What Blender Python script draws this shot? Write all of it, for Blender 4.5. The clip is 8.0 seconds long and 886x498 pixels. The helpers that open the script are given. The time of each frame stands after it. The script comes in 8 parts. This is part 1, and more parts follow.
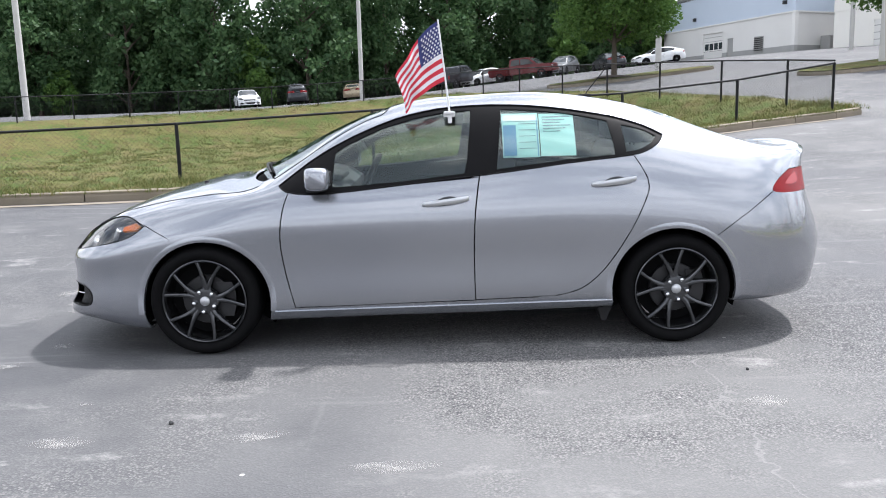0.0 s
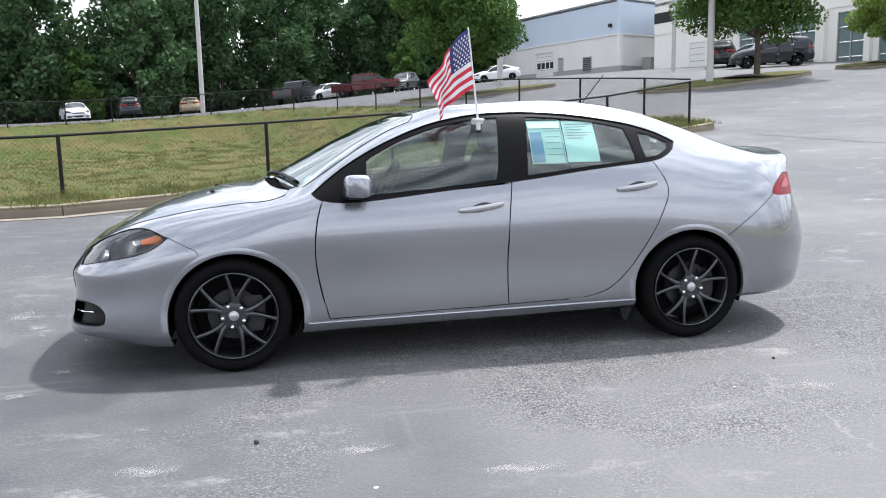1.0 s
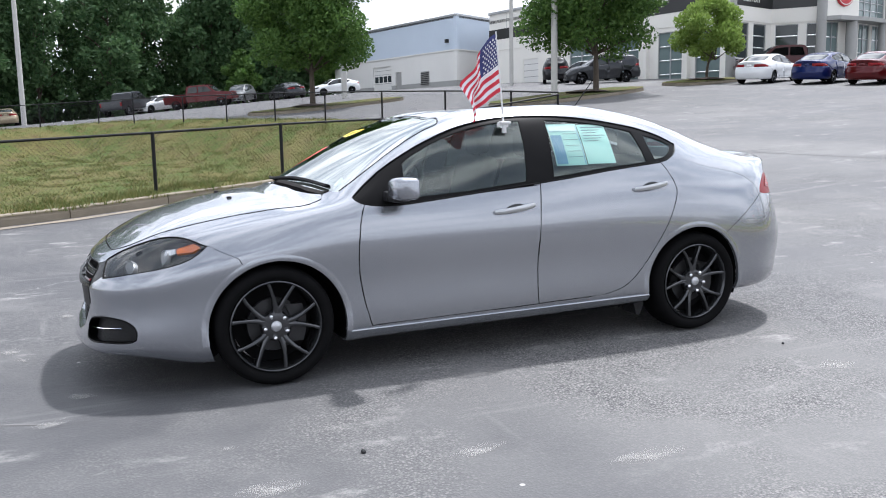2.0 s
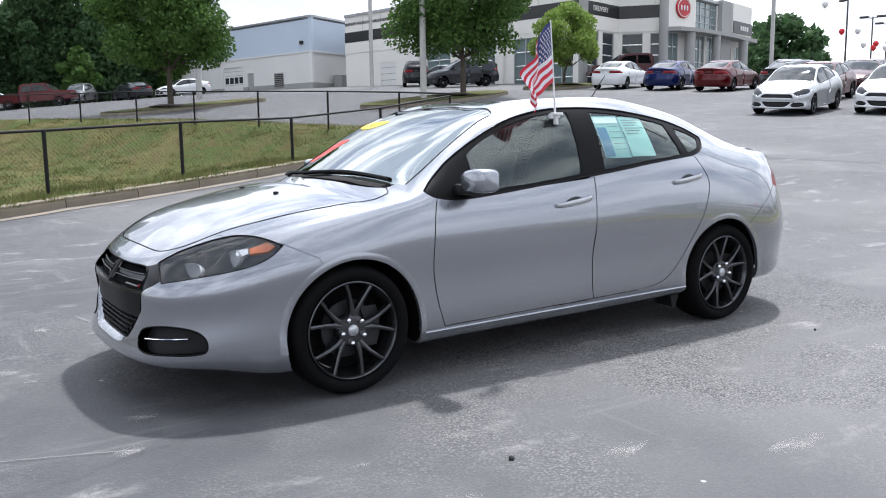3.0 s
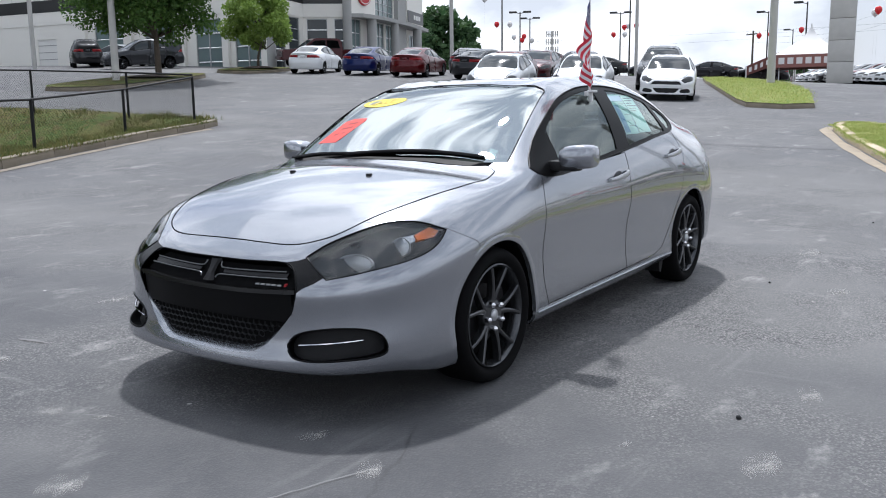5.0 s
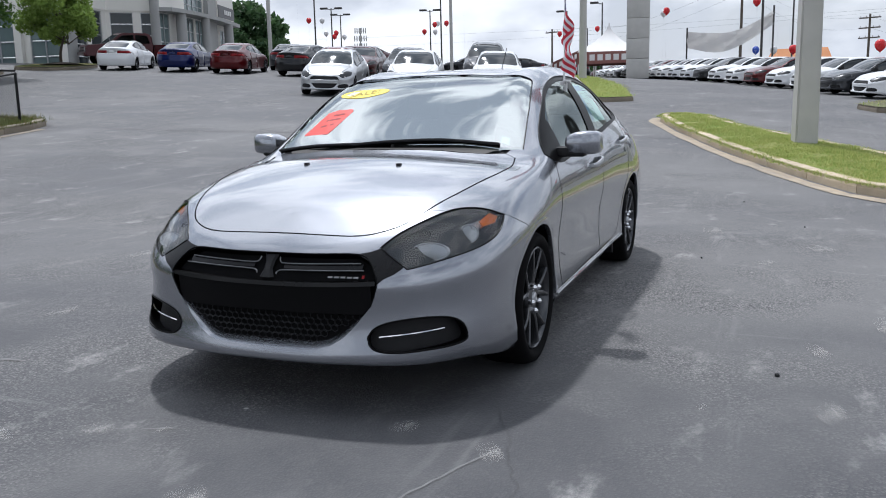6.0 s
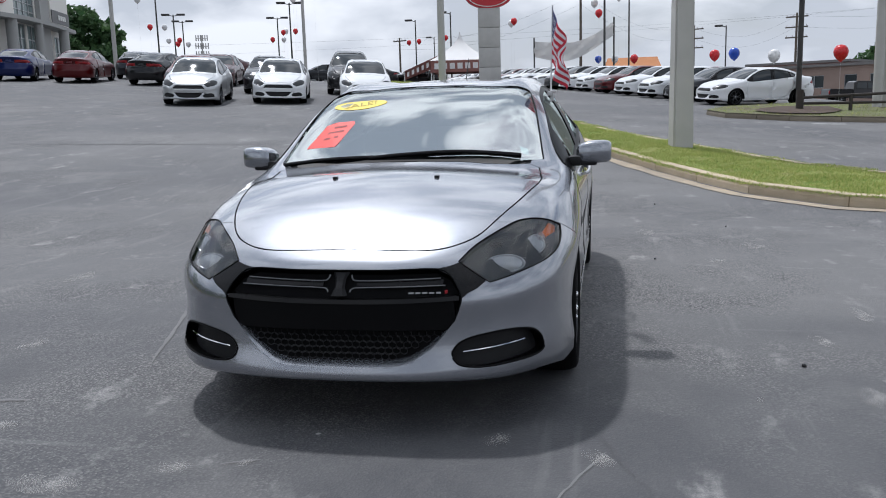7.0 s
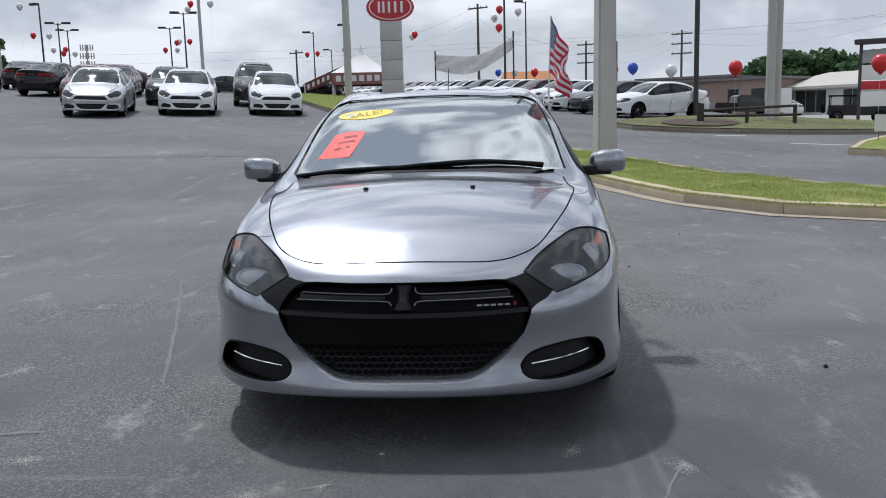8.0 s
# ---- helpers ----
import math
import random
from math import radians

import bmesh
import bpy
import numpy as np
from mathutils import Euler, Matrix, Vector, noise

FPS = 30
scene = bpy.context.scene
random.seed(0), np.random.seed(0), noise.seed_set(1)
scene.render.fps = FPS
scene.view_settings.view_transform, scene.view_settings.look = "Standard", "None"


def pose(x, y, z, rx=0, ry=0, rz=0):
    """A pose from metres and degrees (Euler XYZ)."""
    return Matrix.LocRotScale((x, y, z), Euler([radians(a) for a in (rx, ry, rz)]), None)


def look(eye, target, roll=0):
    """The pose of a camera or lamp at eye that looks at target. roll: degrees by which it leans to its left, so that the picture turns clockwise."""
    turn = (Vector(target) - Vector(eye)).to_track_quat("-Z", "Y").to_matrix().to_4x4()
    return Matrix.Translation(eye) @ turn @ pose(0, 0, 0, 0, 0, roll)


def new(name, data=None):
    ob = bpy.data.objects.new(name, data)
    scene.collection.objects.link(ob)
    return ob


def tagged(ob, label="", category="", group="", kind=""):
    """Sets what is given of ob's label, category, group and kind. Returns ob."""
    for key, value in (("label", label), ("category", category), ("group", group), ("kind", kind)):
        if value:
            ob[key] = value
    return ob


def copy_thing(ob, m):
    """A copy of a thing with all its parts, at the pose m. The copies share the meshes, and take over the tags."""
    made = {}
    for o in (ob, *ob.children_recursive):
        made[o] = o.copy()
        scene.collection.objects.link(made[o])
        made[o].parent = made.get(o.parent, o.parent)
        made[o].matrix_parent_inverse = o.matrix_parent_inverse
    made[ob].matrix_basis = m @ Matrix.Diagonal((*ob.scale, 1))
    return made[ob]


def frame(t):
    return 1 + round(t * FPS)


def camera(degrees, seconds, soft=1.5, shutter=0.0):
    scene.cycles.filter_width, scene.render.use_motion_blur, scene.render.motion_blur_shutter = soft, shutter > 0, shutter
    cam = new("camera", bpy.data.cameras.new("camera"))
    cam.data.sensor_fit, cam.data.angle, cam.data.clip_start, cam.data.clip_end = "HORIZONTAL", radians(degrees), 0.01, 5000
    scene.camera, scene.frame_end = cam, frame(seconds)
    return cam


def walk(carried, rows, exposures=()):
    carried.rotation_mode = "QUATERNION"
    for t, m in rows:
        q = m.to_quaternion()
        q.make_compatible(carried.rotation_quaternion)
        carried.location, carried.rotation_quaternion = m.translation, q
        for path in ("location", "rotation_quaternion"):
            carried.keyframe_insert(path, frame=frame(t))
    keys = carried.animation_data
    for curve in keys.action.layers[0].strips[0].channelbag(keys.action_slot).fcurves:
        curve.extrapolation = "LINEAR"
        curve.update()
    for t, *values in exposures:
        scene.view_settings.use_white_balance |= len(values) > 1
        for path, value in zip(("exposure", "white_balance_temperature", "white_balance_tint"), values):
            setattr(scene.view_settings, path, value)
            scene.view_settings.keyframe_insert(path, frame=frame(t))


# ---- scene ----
cam = camera(55.0, 8.0, soft=1.0)
PATH = [
    (0, (0.005, -5.641, 1.408), (0.011, -3.67, 1.067), -1.5),
    (0.5, (-0.59, -5.667, 1.394), (-0.393, -3.704, 1.066), -1.2),
    (1, (-1.131, -5.542, 1.384), (-0.737, -3.607, 1.07), -1.1),
    (2.3, (-2.548, -5.0, 1.33), (-1.673, -3.224, 1.045), -0.9),
    (2.5, (-2.744, -4.823, 1.323), (-1.804, -3.081, 1.04), -0.8),
    (3, (-3.185, -4.457, 1.284), (-2.096, -2.803, 0.998), -0.7),
    (3.5, (-3.633, -4.105, 1.275), (-2.404, -2.555, 0.981), -0.6),
    (4, (-4.006, -3.713, 1.268), (-2.639, -2.286, 0.964), -0.5),
    (4.5, (-4.351, -3.297, 1.26), (-2.849, -2.016, 0.943), -0.5),
    (4.7, (-4.458, -3.107, 1.272), (-2.902, -1.892, 0.948), -0.5),
    (5.8, (-5.098, -2.111, 1.23), (-3.297, -1.311, 0.893), -1.4),
    (6, (-5.163, -1.919, 1.243), (-3.329, -1.199, 0.9), -1.3),
    (6.5, (-5.28, -1.477, 1.27), (-3.385, -0.937, 0.929), -1.6),
    (7, (-5.399, -1.044, 1.283), (-3.464, -0.663, 0.949), -1.7),
    (7.5, (-5.387, -0.674, 1.271), (-3.429, -0.425, 0.945), -1.7),
    (8, (-5.408, -0.384, 1.283), (-3.438, -0.244, 0.971), -1.6),
]
walk(cam, [(t, look(eye, target, roll)) for t, eye, target, roll in PATH],
     [(0, 0.74, 6000, 12), (1, 0.66, 5970, 12), (2.5, 0.48, 5900, 12), (3.5, 0.31, 5860, 12), (4.5, 0.11, 5830, 11), (6, -0.25, 5810, 11), (7, -0.44, 5810, 11), (8, -0.53, 5810, 11)])

# ---------------------------------------------------------------- light
SUN_WAY = Vector((0.436, 0.307, 1.0)).normalized()
sun_data = bpy.data.lights.new("sun", "SUN")
sun_data.energy, sun_data.angle, sun_data.color = 3.6, radians(2.6), (1.0, 0.95, 0.88)
sun = new("sun", sun_data)
sun.matrix_world = look(SUN_WAY * 60, (0, 0, 0))

world = bpy.data.worlds.new("cloudy_sky")
scene.world = world
world.use_nodes = True
wn, wl = world.node_tree.nodes, world.node_tree.links
wn.clear()
w_out = wn.new("ShaderNodeOutputWorld")
w_bg = wn.new("ShaderNodeBackground")
w_bg.inputs["Strength"].default_value = 0.09
w_sky = wn.new("ShaderNodeTexSky")
w_sky.sky_type, w_sky.sun_disc = "NISHITA", False
w_sky.sun_elevation, w_sky.sun_rotation = math.asin(SUN_WAY.z), math.atan2(SUN_WAY.x, SUN_WAY.y)
w_sky.dust_density = 2.5
w_tc = wn.new("ShaderNodeTexCoord")
w_map = wn.new("ShaderNodeMapping")
w_map.inputs["Scale"].default_value = (1.0, 1.0, 2.2)
w_map.inputs["Location"].default_value = (2.7, 1.1, 0.4)
w_n1 = wn.new("ShaderNodeTexNoise")
w_n1.inputs["Scale"].default_value, w_n1.inputs["Detail"].default_value = 2.3, 9
w_n1.inputs["Roughness"].default_value, w_n1.inputs["Distortion"].default_value = 0.56, 0.35
w_r1 = wn.new("ShaderNodeValToRGB")
w_r1.color_ramp.elements[0].position, w_r1.color_ramp.elements[1].position = 0.31, 0.44
w_n2 = wn.new("ShaderNodeTexNoise")
w_n2.inputs["Scale"].default_value, w_n2.inputs["Detail"].default_value = 4.2, 9
w_r2 = wn.new("ShaderNodeValToRGB")
w_r2.color_ramp.elements[0].position, w_r2.color_ramp.elements[1].position = 0.43, 0.57
w_r2.color_ramp.elements[0].color, w_r2.color_ramp.elements[1].color = (6.0, 6.5, 7.2, 1), (16.6, 16.4, 16.0, 1)
w_mix = wn.new("ShaderNodeMix")
w_mix.data_type = "RGBA"
wl.new(w_tc.outputs["Generated"], w_map.inputs["Vector"])
wl.new(w_map.outputs["Vector"], w_n1.inputs["Vector"])
wl.new(w_map.outputs["Vector"], w_n2.inputs["Vector"])
wl.new(w_n1.outputs["Fac"], w_r1.inputs["Fac"])
wl.new(w_n2.outputs["Fac"], w_r2.inputs["Fac"])
wl.new(w_r1.outputs["Color"], w_mix.inputs["Factor"])
wl.new(w_sky.outputs["Color"], w_mix.inputs["A"])
wl.new(w_r2.outputs["Color"], w_mix.inputs["B"])
# thin cloud is brighter round the sun
w_dot = wn.new("ShaderNodeVectorMath")
w_dot.operation = "DOT_PRODUCT"
w_dot.inputs[1].default_value = SUN_WAY
w_glow = wn.new("ShaderNodeMapRange")
w_glow.interpolation_type = "SMOOTHSTEP"
w_glow.inputs[1].default_value, w_glow.inputs[2].default_value, w_glow.inputs[3].default_value, w_glow.inputs[4].default_value = 0.45, 1.0, 1.0, 1.6
w_mul = wn.new("ShaderNodeVectorMath")
w_mul.operation = "SCALE"
wl.new(w_tc.outputs["Generated"], w_dot.inputs[0])
wl.new(w_dot.outputs["Value"], w_glow.inputs[0])
wl.new(w_mix.outputs["Result"], w_mul.inputs[0])
wl.new(w_glow.outputs[0], w_mul.inputs["Scale"])
# haze and cloud banks lie low, the sky overhead is deeper
w_sep = wn.new("ShaderNodeSeparateXYZ")
w_deep = wn.new("ShaderNodeMapRange")
w_deep.interpolation_type = "SMOOTHSTEP"
w_deep.inputs[1].default_value, w_deep.inputs[2].default_value, w_deep.inputs[3].default_value, w_deep.inputs[4].default_value = 0.25, 1.0, 1.04, 0.84
w_fin = wn.new("ShaderNodeVectorMath")
w_fin.operation = "SCALE"
wl.new(w_tc.outputs["Generated"], w_sep.inputs[0])
wl.new(w_sep.outputs["Z"], w_deep.inputs[0])
# towards the horizon the cloud closes to an even pale veil
w_veil = wn.new("ShaderNodeMapRange")
w_veil.interpolation_type = "SMOOTHSTEP"
w_veil.inputs[1].default_value, w_veil.inputs[2].default_value, w_veil.inputs[3].default_value, w_veil.inputs[4].default_value = 0.0, 0.42, 0.6, 0.0
w_low = wn.new("ShaderNodeMix")
w_low.data_type = "RGBA"
w_low.inputs["B"].default_value = (10.9, 10.8, 10.6, 1)
wl.new(w_sep.outputs["Z"], w_veil.inputs[0])
wl.new(w_veil.outputs[0], w_low.inputs["Factor"])
wl.new(w_mul.outputs["Vector"], w_low.inputs["A"])
wl.new(w_low.outputs["Result"], w_fin.inputs[0])
wl.new(w_deep.outputs[0], w_fin.inputs["Scale"])
wl.new(w_fin.outputs["Vector"], w_bg.inputs["Color"])
wl.new(w_bg.outputs["Background"], w_out.inputs["Surface"])
scene.view_settings.exposure = 0.0


# ---------------------------------------------------------------- materials
def surface(name, a, b=None, scale=4.0, rough=0.6, metal=0.0, bump=0.0, grain=40.0, coat=0.0, rough_var=0.1, spec=0.5, by_object=0.0):
    """A painted, stone, metal or cloth surface: two scales of tone, grain and relief."""
    m = bpy.data.materials.new(name)
    m.use_nodes = True
    n, l = m.node_tree.nodes, m.node_tree.links
    p = n["Principled BSDF"]
    b = b or tuple(c * 0.86 for c in a)
    tc = n.new("ShaderNodeTexCoord")
    big, small = n.new("ShaderNodeTexNoise"), n.new("ShaderNodeTexNoise")
    big.inputs["Scale"].default_value, big.inputs["Detail"].default_value = scale, 5
    small.inputs["Scale"].default_value, small.inputs["Detail"].default_value = grain, 4
    mix = n.new("ShaderNodeMix")
    mix.data_type = "RGBA"
    mix.inputs["A"].default_value, mix.inputs["B"].default_value = (*a, 1), (*b, 1)
    add = n.new("ShaderNodeMath")
    add.operation = "MULTIPLY_ADD"
    add.inputs[1].default_value = 0.35
    sub = n.new("ShaderNodeMath")
    sub.operation = "MULTIPLY_ADD"
    sub.inputs[1].default_value, sub.inputs[2].default_value = 1.3, -0.32
    for t in (big, small):
        l.new(tc.outputs["Object"], t.inputs["Vector"])
    l.new(big.outputs["Fac"], sub.inputs[0])
    l.new(small.outputs["Fac"], add.inputs[0])
    l.new(sub.outputs["Value"], add.inputs[2])
    l.new(add.outputs["Value"], mix.inputs["Factor"])
    out = mix.outputs["Result"]
    if by_object:
        info, hsv = n.new("ShaderNodeObjectInfo"), n.new("ShaderNodeHueSaturation")
        ma = n.new("ShaderNodeMath")
        ma.operation = "MULTIPLY_ADD"
        ma.inputs[1].default_value, ma.inputs[2].default_value = by_object, 1 - by_object / 2
        l.new(info.outputs["Random"], ma.inputs[0])
        l.new(ma.outputs["Value"], hsv.inputs["Value"])
        l.new(out, hsv.inputs["Color"])
        out = hsv.outputs["Color"]
    l.new(out, p.inputs["Base Color"])
    r = n.new("ShaderNodeMath")
    r.operation = "MULTIPLY_ADD"
    r.inputs[1].default_value, r.inputs[2].default_value = rough_var, rough - rough_var / 2
    l.new(small.outputs["Fac"], r.inputs[0])
    l.new(r.outputs["Value"], p.inputs["Roughness"])
    p.inputs["Metallic"].default_value = metal
    p.inputs["Coat Weight"].default_value, p.inputs["Coat Roughness"].default_value = coat, 0.03
    p.inputs["Specular IOR Level"].default_value = spec
    if bump:
        bp = n.new("ShaderNodeBump")
        bp.inputs["Strength"].default_value, bp.inputs["Distance"].default_value = bump, 0.01
        l.new(small.outputs["Fac"], bp.inputs["Height"])
        l.new(bp.outputs["Normal"], p.inputs["Normal"])
    return m


def glass(name, tint, gloss=(1, 1, 1), ior=1.5):
    """A tinted pane: clear by its tint, with the sky's reflection by its angle."""
    m = bpy.data.materials.new(name)
    m.use_nodes = True
    n, l = m.node_tree.nodes, m.node_tree.links
    n.clear()
    out, mix = n.new("ShaderNodeOutputMaterial"), n.new("ShaderNodeMixShader")
    clear, shine, fr = n.new("ShaderNodeBsdfTransparent"), n.new("ShaderNodeBsdfGlossy"), n.new("ShaderNodeFresnel")
    clear.inputs["Color"].default_value = (*tint, 1)
    shine.inputs["Roughness"].default_value = 0.015
    shine.inputs["Color"].default_value = (*gloss, 1)
    fr.inputs["IOR"].default_value = ior
    l.new(fr.outputs["Fac"], mix.inputs["Fac"])
    l.new(clear.outputs["BSDF"], mix.inputs[1])
    l.new(shine.outputs["BSDF"], mix.inputs[2])
    l.new(mix.outputs["Shader"], out.inputs["Surface"])
    return m


def asphalt_material():
    m = bpy.data.materials.new("worn_asphalt")
    m.use_nodes = True
    n, l = m.node_tree.nodes, m.node_tree.links
    p = n["Principled BSDF"]
    tc = n.new("ShaderNodeTexCoord")

    def noise_tex(scale, detail=5, rough=0.55, dist=0.0):
        t = n.new("ShaderNodeTexNoise")
        t.inputs["Scale"].default_value, t.inputs["Detail"].default_value = scale, detail
        t.inputs["Roughness"].default_value, t.inputs["Distortion"].default_value = rough, dist
        l.new(tc.outputs["Object"], t.inputs["Vector"])
        return t.outputs["Fac"]

    def ramp(src, lo, hi, a, b):
        r = n.new("ShaderNodeMapRange")
        r.inputs[1].default_value, r.inputs[2].default_value, r.inputs[3].default_value, r.inputs[4].default_value = lo, hi, a, b
        l.new(src, r.inputs[0])
        return r.outputs[0]

    def blend(fac, a, b):
        x = n.new("ShaderNodeMix")
        x.data_type = "RGBA"
        l.new(fac, x.inputs["Factor"])
        for slot, v in (("A", a), ("B", b)):
            if isinstance(v, tuple):
                x.inputs[slot].default_value = (*v, 1)
            else:
                l.new(v, x.inputs[slot])
        return x.outputs["Result"]

    def stretched(sx, sy, turn, detail=4, rough=0.55):
        """Noise drawn out along one way over the ground, as tyres drag it."""
        mp = n.new("ShaderNodeMapping")
        mp.inputs["Rotation"].default_value = (0, 0, radians(turn))
        mp.inputs["Scale"].default_value = (sx, sy, 1)
        t = n.new("ShaderNodeTexNoise")
        t.inputs["Scale"].default_value, t.inputs["Detail"].default_value, t.inputs["Roughness"].default_value = 1.0, detail, rough
        l.new(tc.outputs["Object"], mp.inputs["Vector"])
        l.new(mp.outputs["Vector"], t.inputs["Vector"])
        return t.outputs["Fac"]

    def times(a, b):
        x = n.new("ShaderNodeMath")
        x.operation = "MULTIPLY"
        l.new(a, x.inputs[0])
        l.new(b, x.inputs[1])
        return x.outputs[0]

    broad = noise_tex(0.2, 4, 0.55, 0.2)
    mid = noise_tex(1.4, 6, 0.62, 0.1)
    worn = noise_tex(0.55, 5, 0.6, 0.15)
    bare = ramp(worn, 0.44, 0.58, 0.14, 1.0)
    stone = n.new("ShaderNodeTexVoronoi")
    stone.inputs["Scale"].default_value = 105
    l.new(tc.outputs["Object"], stone.inputs["Vector"])
    fine = noise_tex(260, 2, 0.5)
    # seal coat over aggregate, the seal darker where it is newer
    c = blend(ramp(broad, 0.40, 0.60, 0, 1), (0.088, 0.088, 0.094), (0.142, 0.140, 0.139))
    # a newer, smoother coat before the car's nose, its colour darkened further for shade
    sep = n.new("ShaderNodeSeparateXYZ")
    l.new(tc.outputs["Object"], sep.inputs[0])
    edge = n.new("ShaderNodeMath")
    edge.operation = "MULTIPLY_ADD"
    edge.inputs[1].default_value = 5.0
    l.new(worn, edge.inputs[0])
    l.new(sep.outputs["X"], edge.inputs[2])
    nose_coat_shade = ramp(edge.outputs[0], 0.3, 2.3, 1.0, 0.0)
    c = blend(ramp(nose_coat_shade, 0, 1, 0, 0.75), c, (0.05, 0.051, 0.057))
    # the service lot behind the bank is darker too
    edge_y = n.new("ShaderNodeMath")
    edge_y.operation = "MULTIPLY_ADD"
    edge_y.inputs[1].default_value = 8.0
    l.new(worn, edge_y.inputs[0])
    l.new(sep.outputs["Y"], edge_y.inputs[2])
    service = times(ramp(edge_y.outputs[0], 20, 27, 0, 1), ramp(edge.outputs[0], 20, 31, 0.62, 0))
    c = blend(service, c, (0.056, 0.057, 0.062))
    old = ramp(nose_coat_shade, 0, 1, 1.0, 0.45)
    bare = times(bare, old)
    c = blend(ramp(mid, 0.42, 0.72, 0, 0.42), c, (0.172, 0.17, 0.17))
    c = blend(times(ramp(stone.outputs["Color"], 0.45, 1.0, 0, 0.85), bare), c, (0.36, 0.345, 0.33))
    c = blend(times(ramp(stone.outputs["Distance"], 0.34, 0.75, 0.0, 0.85), bare), c, (0.03, 0.031, 0.035))
    # faint rolled streaks
    c = blend(ramp(stretched(0.5, 7.0, 8), 0.60, 0.72, 0, 0.22), c, (0.26, 0.255, 0.25))
    c = blend(ramp(stretched(6.0, 0.6, 24), 0.64, 0.74, 0, 0.2), c, (0.25, 0.245, 0.24))
    # pale scuffs of dried dust, broken up by the grain
    scuff = times(ramp(stretched(1.7, 3.4, 14, 5, 0.6), 0.585, 0.68, 0, 1), ramp(noise_tex(18, 4, 0.7), 0.36, 0.62, 0.1, 1))
    scuff = times(scuff, ramp(noise_tex(0.7, 3, 0.5), 0.42, 0.58, 0.2, 1))
    c = blend(times(scuff, ramp(fine, 0.3, 0.7, 0.35, 0.8)), c, (0.40, 0.39, 0.375))
    haze_dust = noise_tex(0.8, 5, 0.6, 0.2)
    c = blend(ramp(haze_dust, 0.56, 0.76, 0, 0.34), c, (0.25, 0.243, 0.236))
    fleck = n.new("ShaderNodeTexVoronoi")
    fleck.inputs["Scale"].default_value = 2.6
    l.new(tc.outputs["Object"], fleck.inputs["Vector"])
    c = blend(ramp(fleck.outputs["Distance"], 0.022, 0.034, 0.75, 0), c, (0.5, 0.48, 0.46))
    # hairline cracks
    crack = n.new("ShaderNodeTexVoronoi")
    crack.feature = "DISTANCE_TO_EDGE"
    crack.inputs["Scale"].default_value = 0.12
    warp = n.new("ShaderNodeMix")
    warp.data_type = "VECTOR"
    warp.inputs["Factor"].default_value = 0.06
    nz = n.new("ShaderNodeTexNoise")
    nz.inputs["Scale"].default_value, nz.inputs["Detail"].default_value = 1.3, 8
    l.new(tc.outputs["Object"], nz.inputs["Vector"])
    sc = n.new("ShaderNodeVectorMath")
    sc.operation = "SCALE"
    sc.inputs["Scale"].default_value = 22
    l.new(nz.outputs["Color"], sc.inputs[0])
    l.new(tc.outputs["Object"], warp.inputs["A"])
    l.new(sc.outputs["Vector"], warp.inputs["B"])
    l.new(warp.outputs["Result"], crack.inputs["Vector"])
    c = blend(ramp(crack.outputs["Distance"], 0.0, 0.0012, 0.55, 0), c, (0.25, 0.245, 0.24))
    l.new(c, p.inputs["Base Color"])
    l.new(ramp(mid, 0.3, 0.8, 0.66, 0.9), p.inputs["Roughness"])
    p.inputs["Specular IOR Level"].default_value = 0.32
    bp = n.new("ShaderNodeBump")
    bp.inputs["Strength"].default_value, bp.inputs["Distance"].default_value = 0.5, 0.004
    l.new(stone.outputs["Distance"], bp.inputs["Height"])
    b2 = n.new("ShaderNodeBump")
    b2.inputs["Strength"].default_value, b2.inputs["Distance"].default_value = 0.3, 0.002
    l.new(fine, b2.inputs["Height"])
    l.new(bp.outputs["Normal"], b2.inputs["Normal"])
    l.new(b2.outputs["Normal"], p.inputs["Normal"])
    return m


M_ASPHALT = asphalt_material()
M_CONCRETE = surface("kerb_concrete", (0.27, 0.23, 0.175), (0.16, 0.135, 0.10), 2.5, 0.88, bump=0.6, grain=70, by_object=0.2)
M_KERBPALE = surface("pale_kerb_concrete", (0.60, 0.50, 0.37), (0.38, 0.30, 0.20), 3.5, 0.85, bump=0.6, grain=70, by_object=0.25)
M_SAND = surface("washed_sand", (0.46, 0.37, 0.26), (0.24, 0.21, 0.175), 4, 0.9, bump=0.4, grain=80)
M_GUTTER = surface("sandy_gutter", (0.29, 0.24, 0.18), (0.17, 0.15, 0.125), 2.6, 0.9, bump=0.4, grain=80)


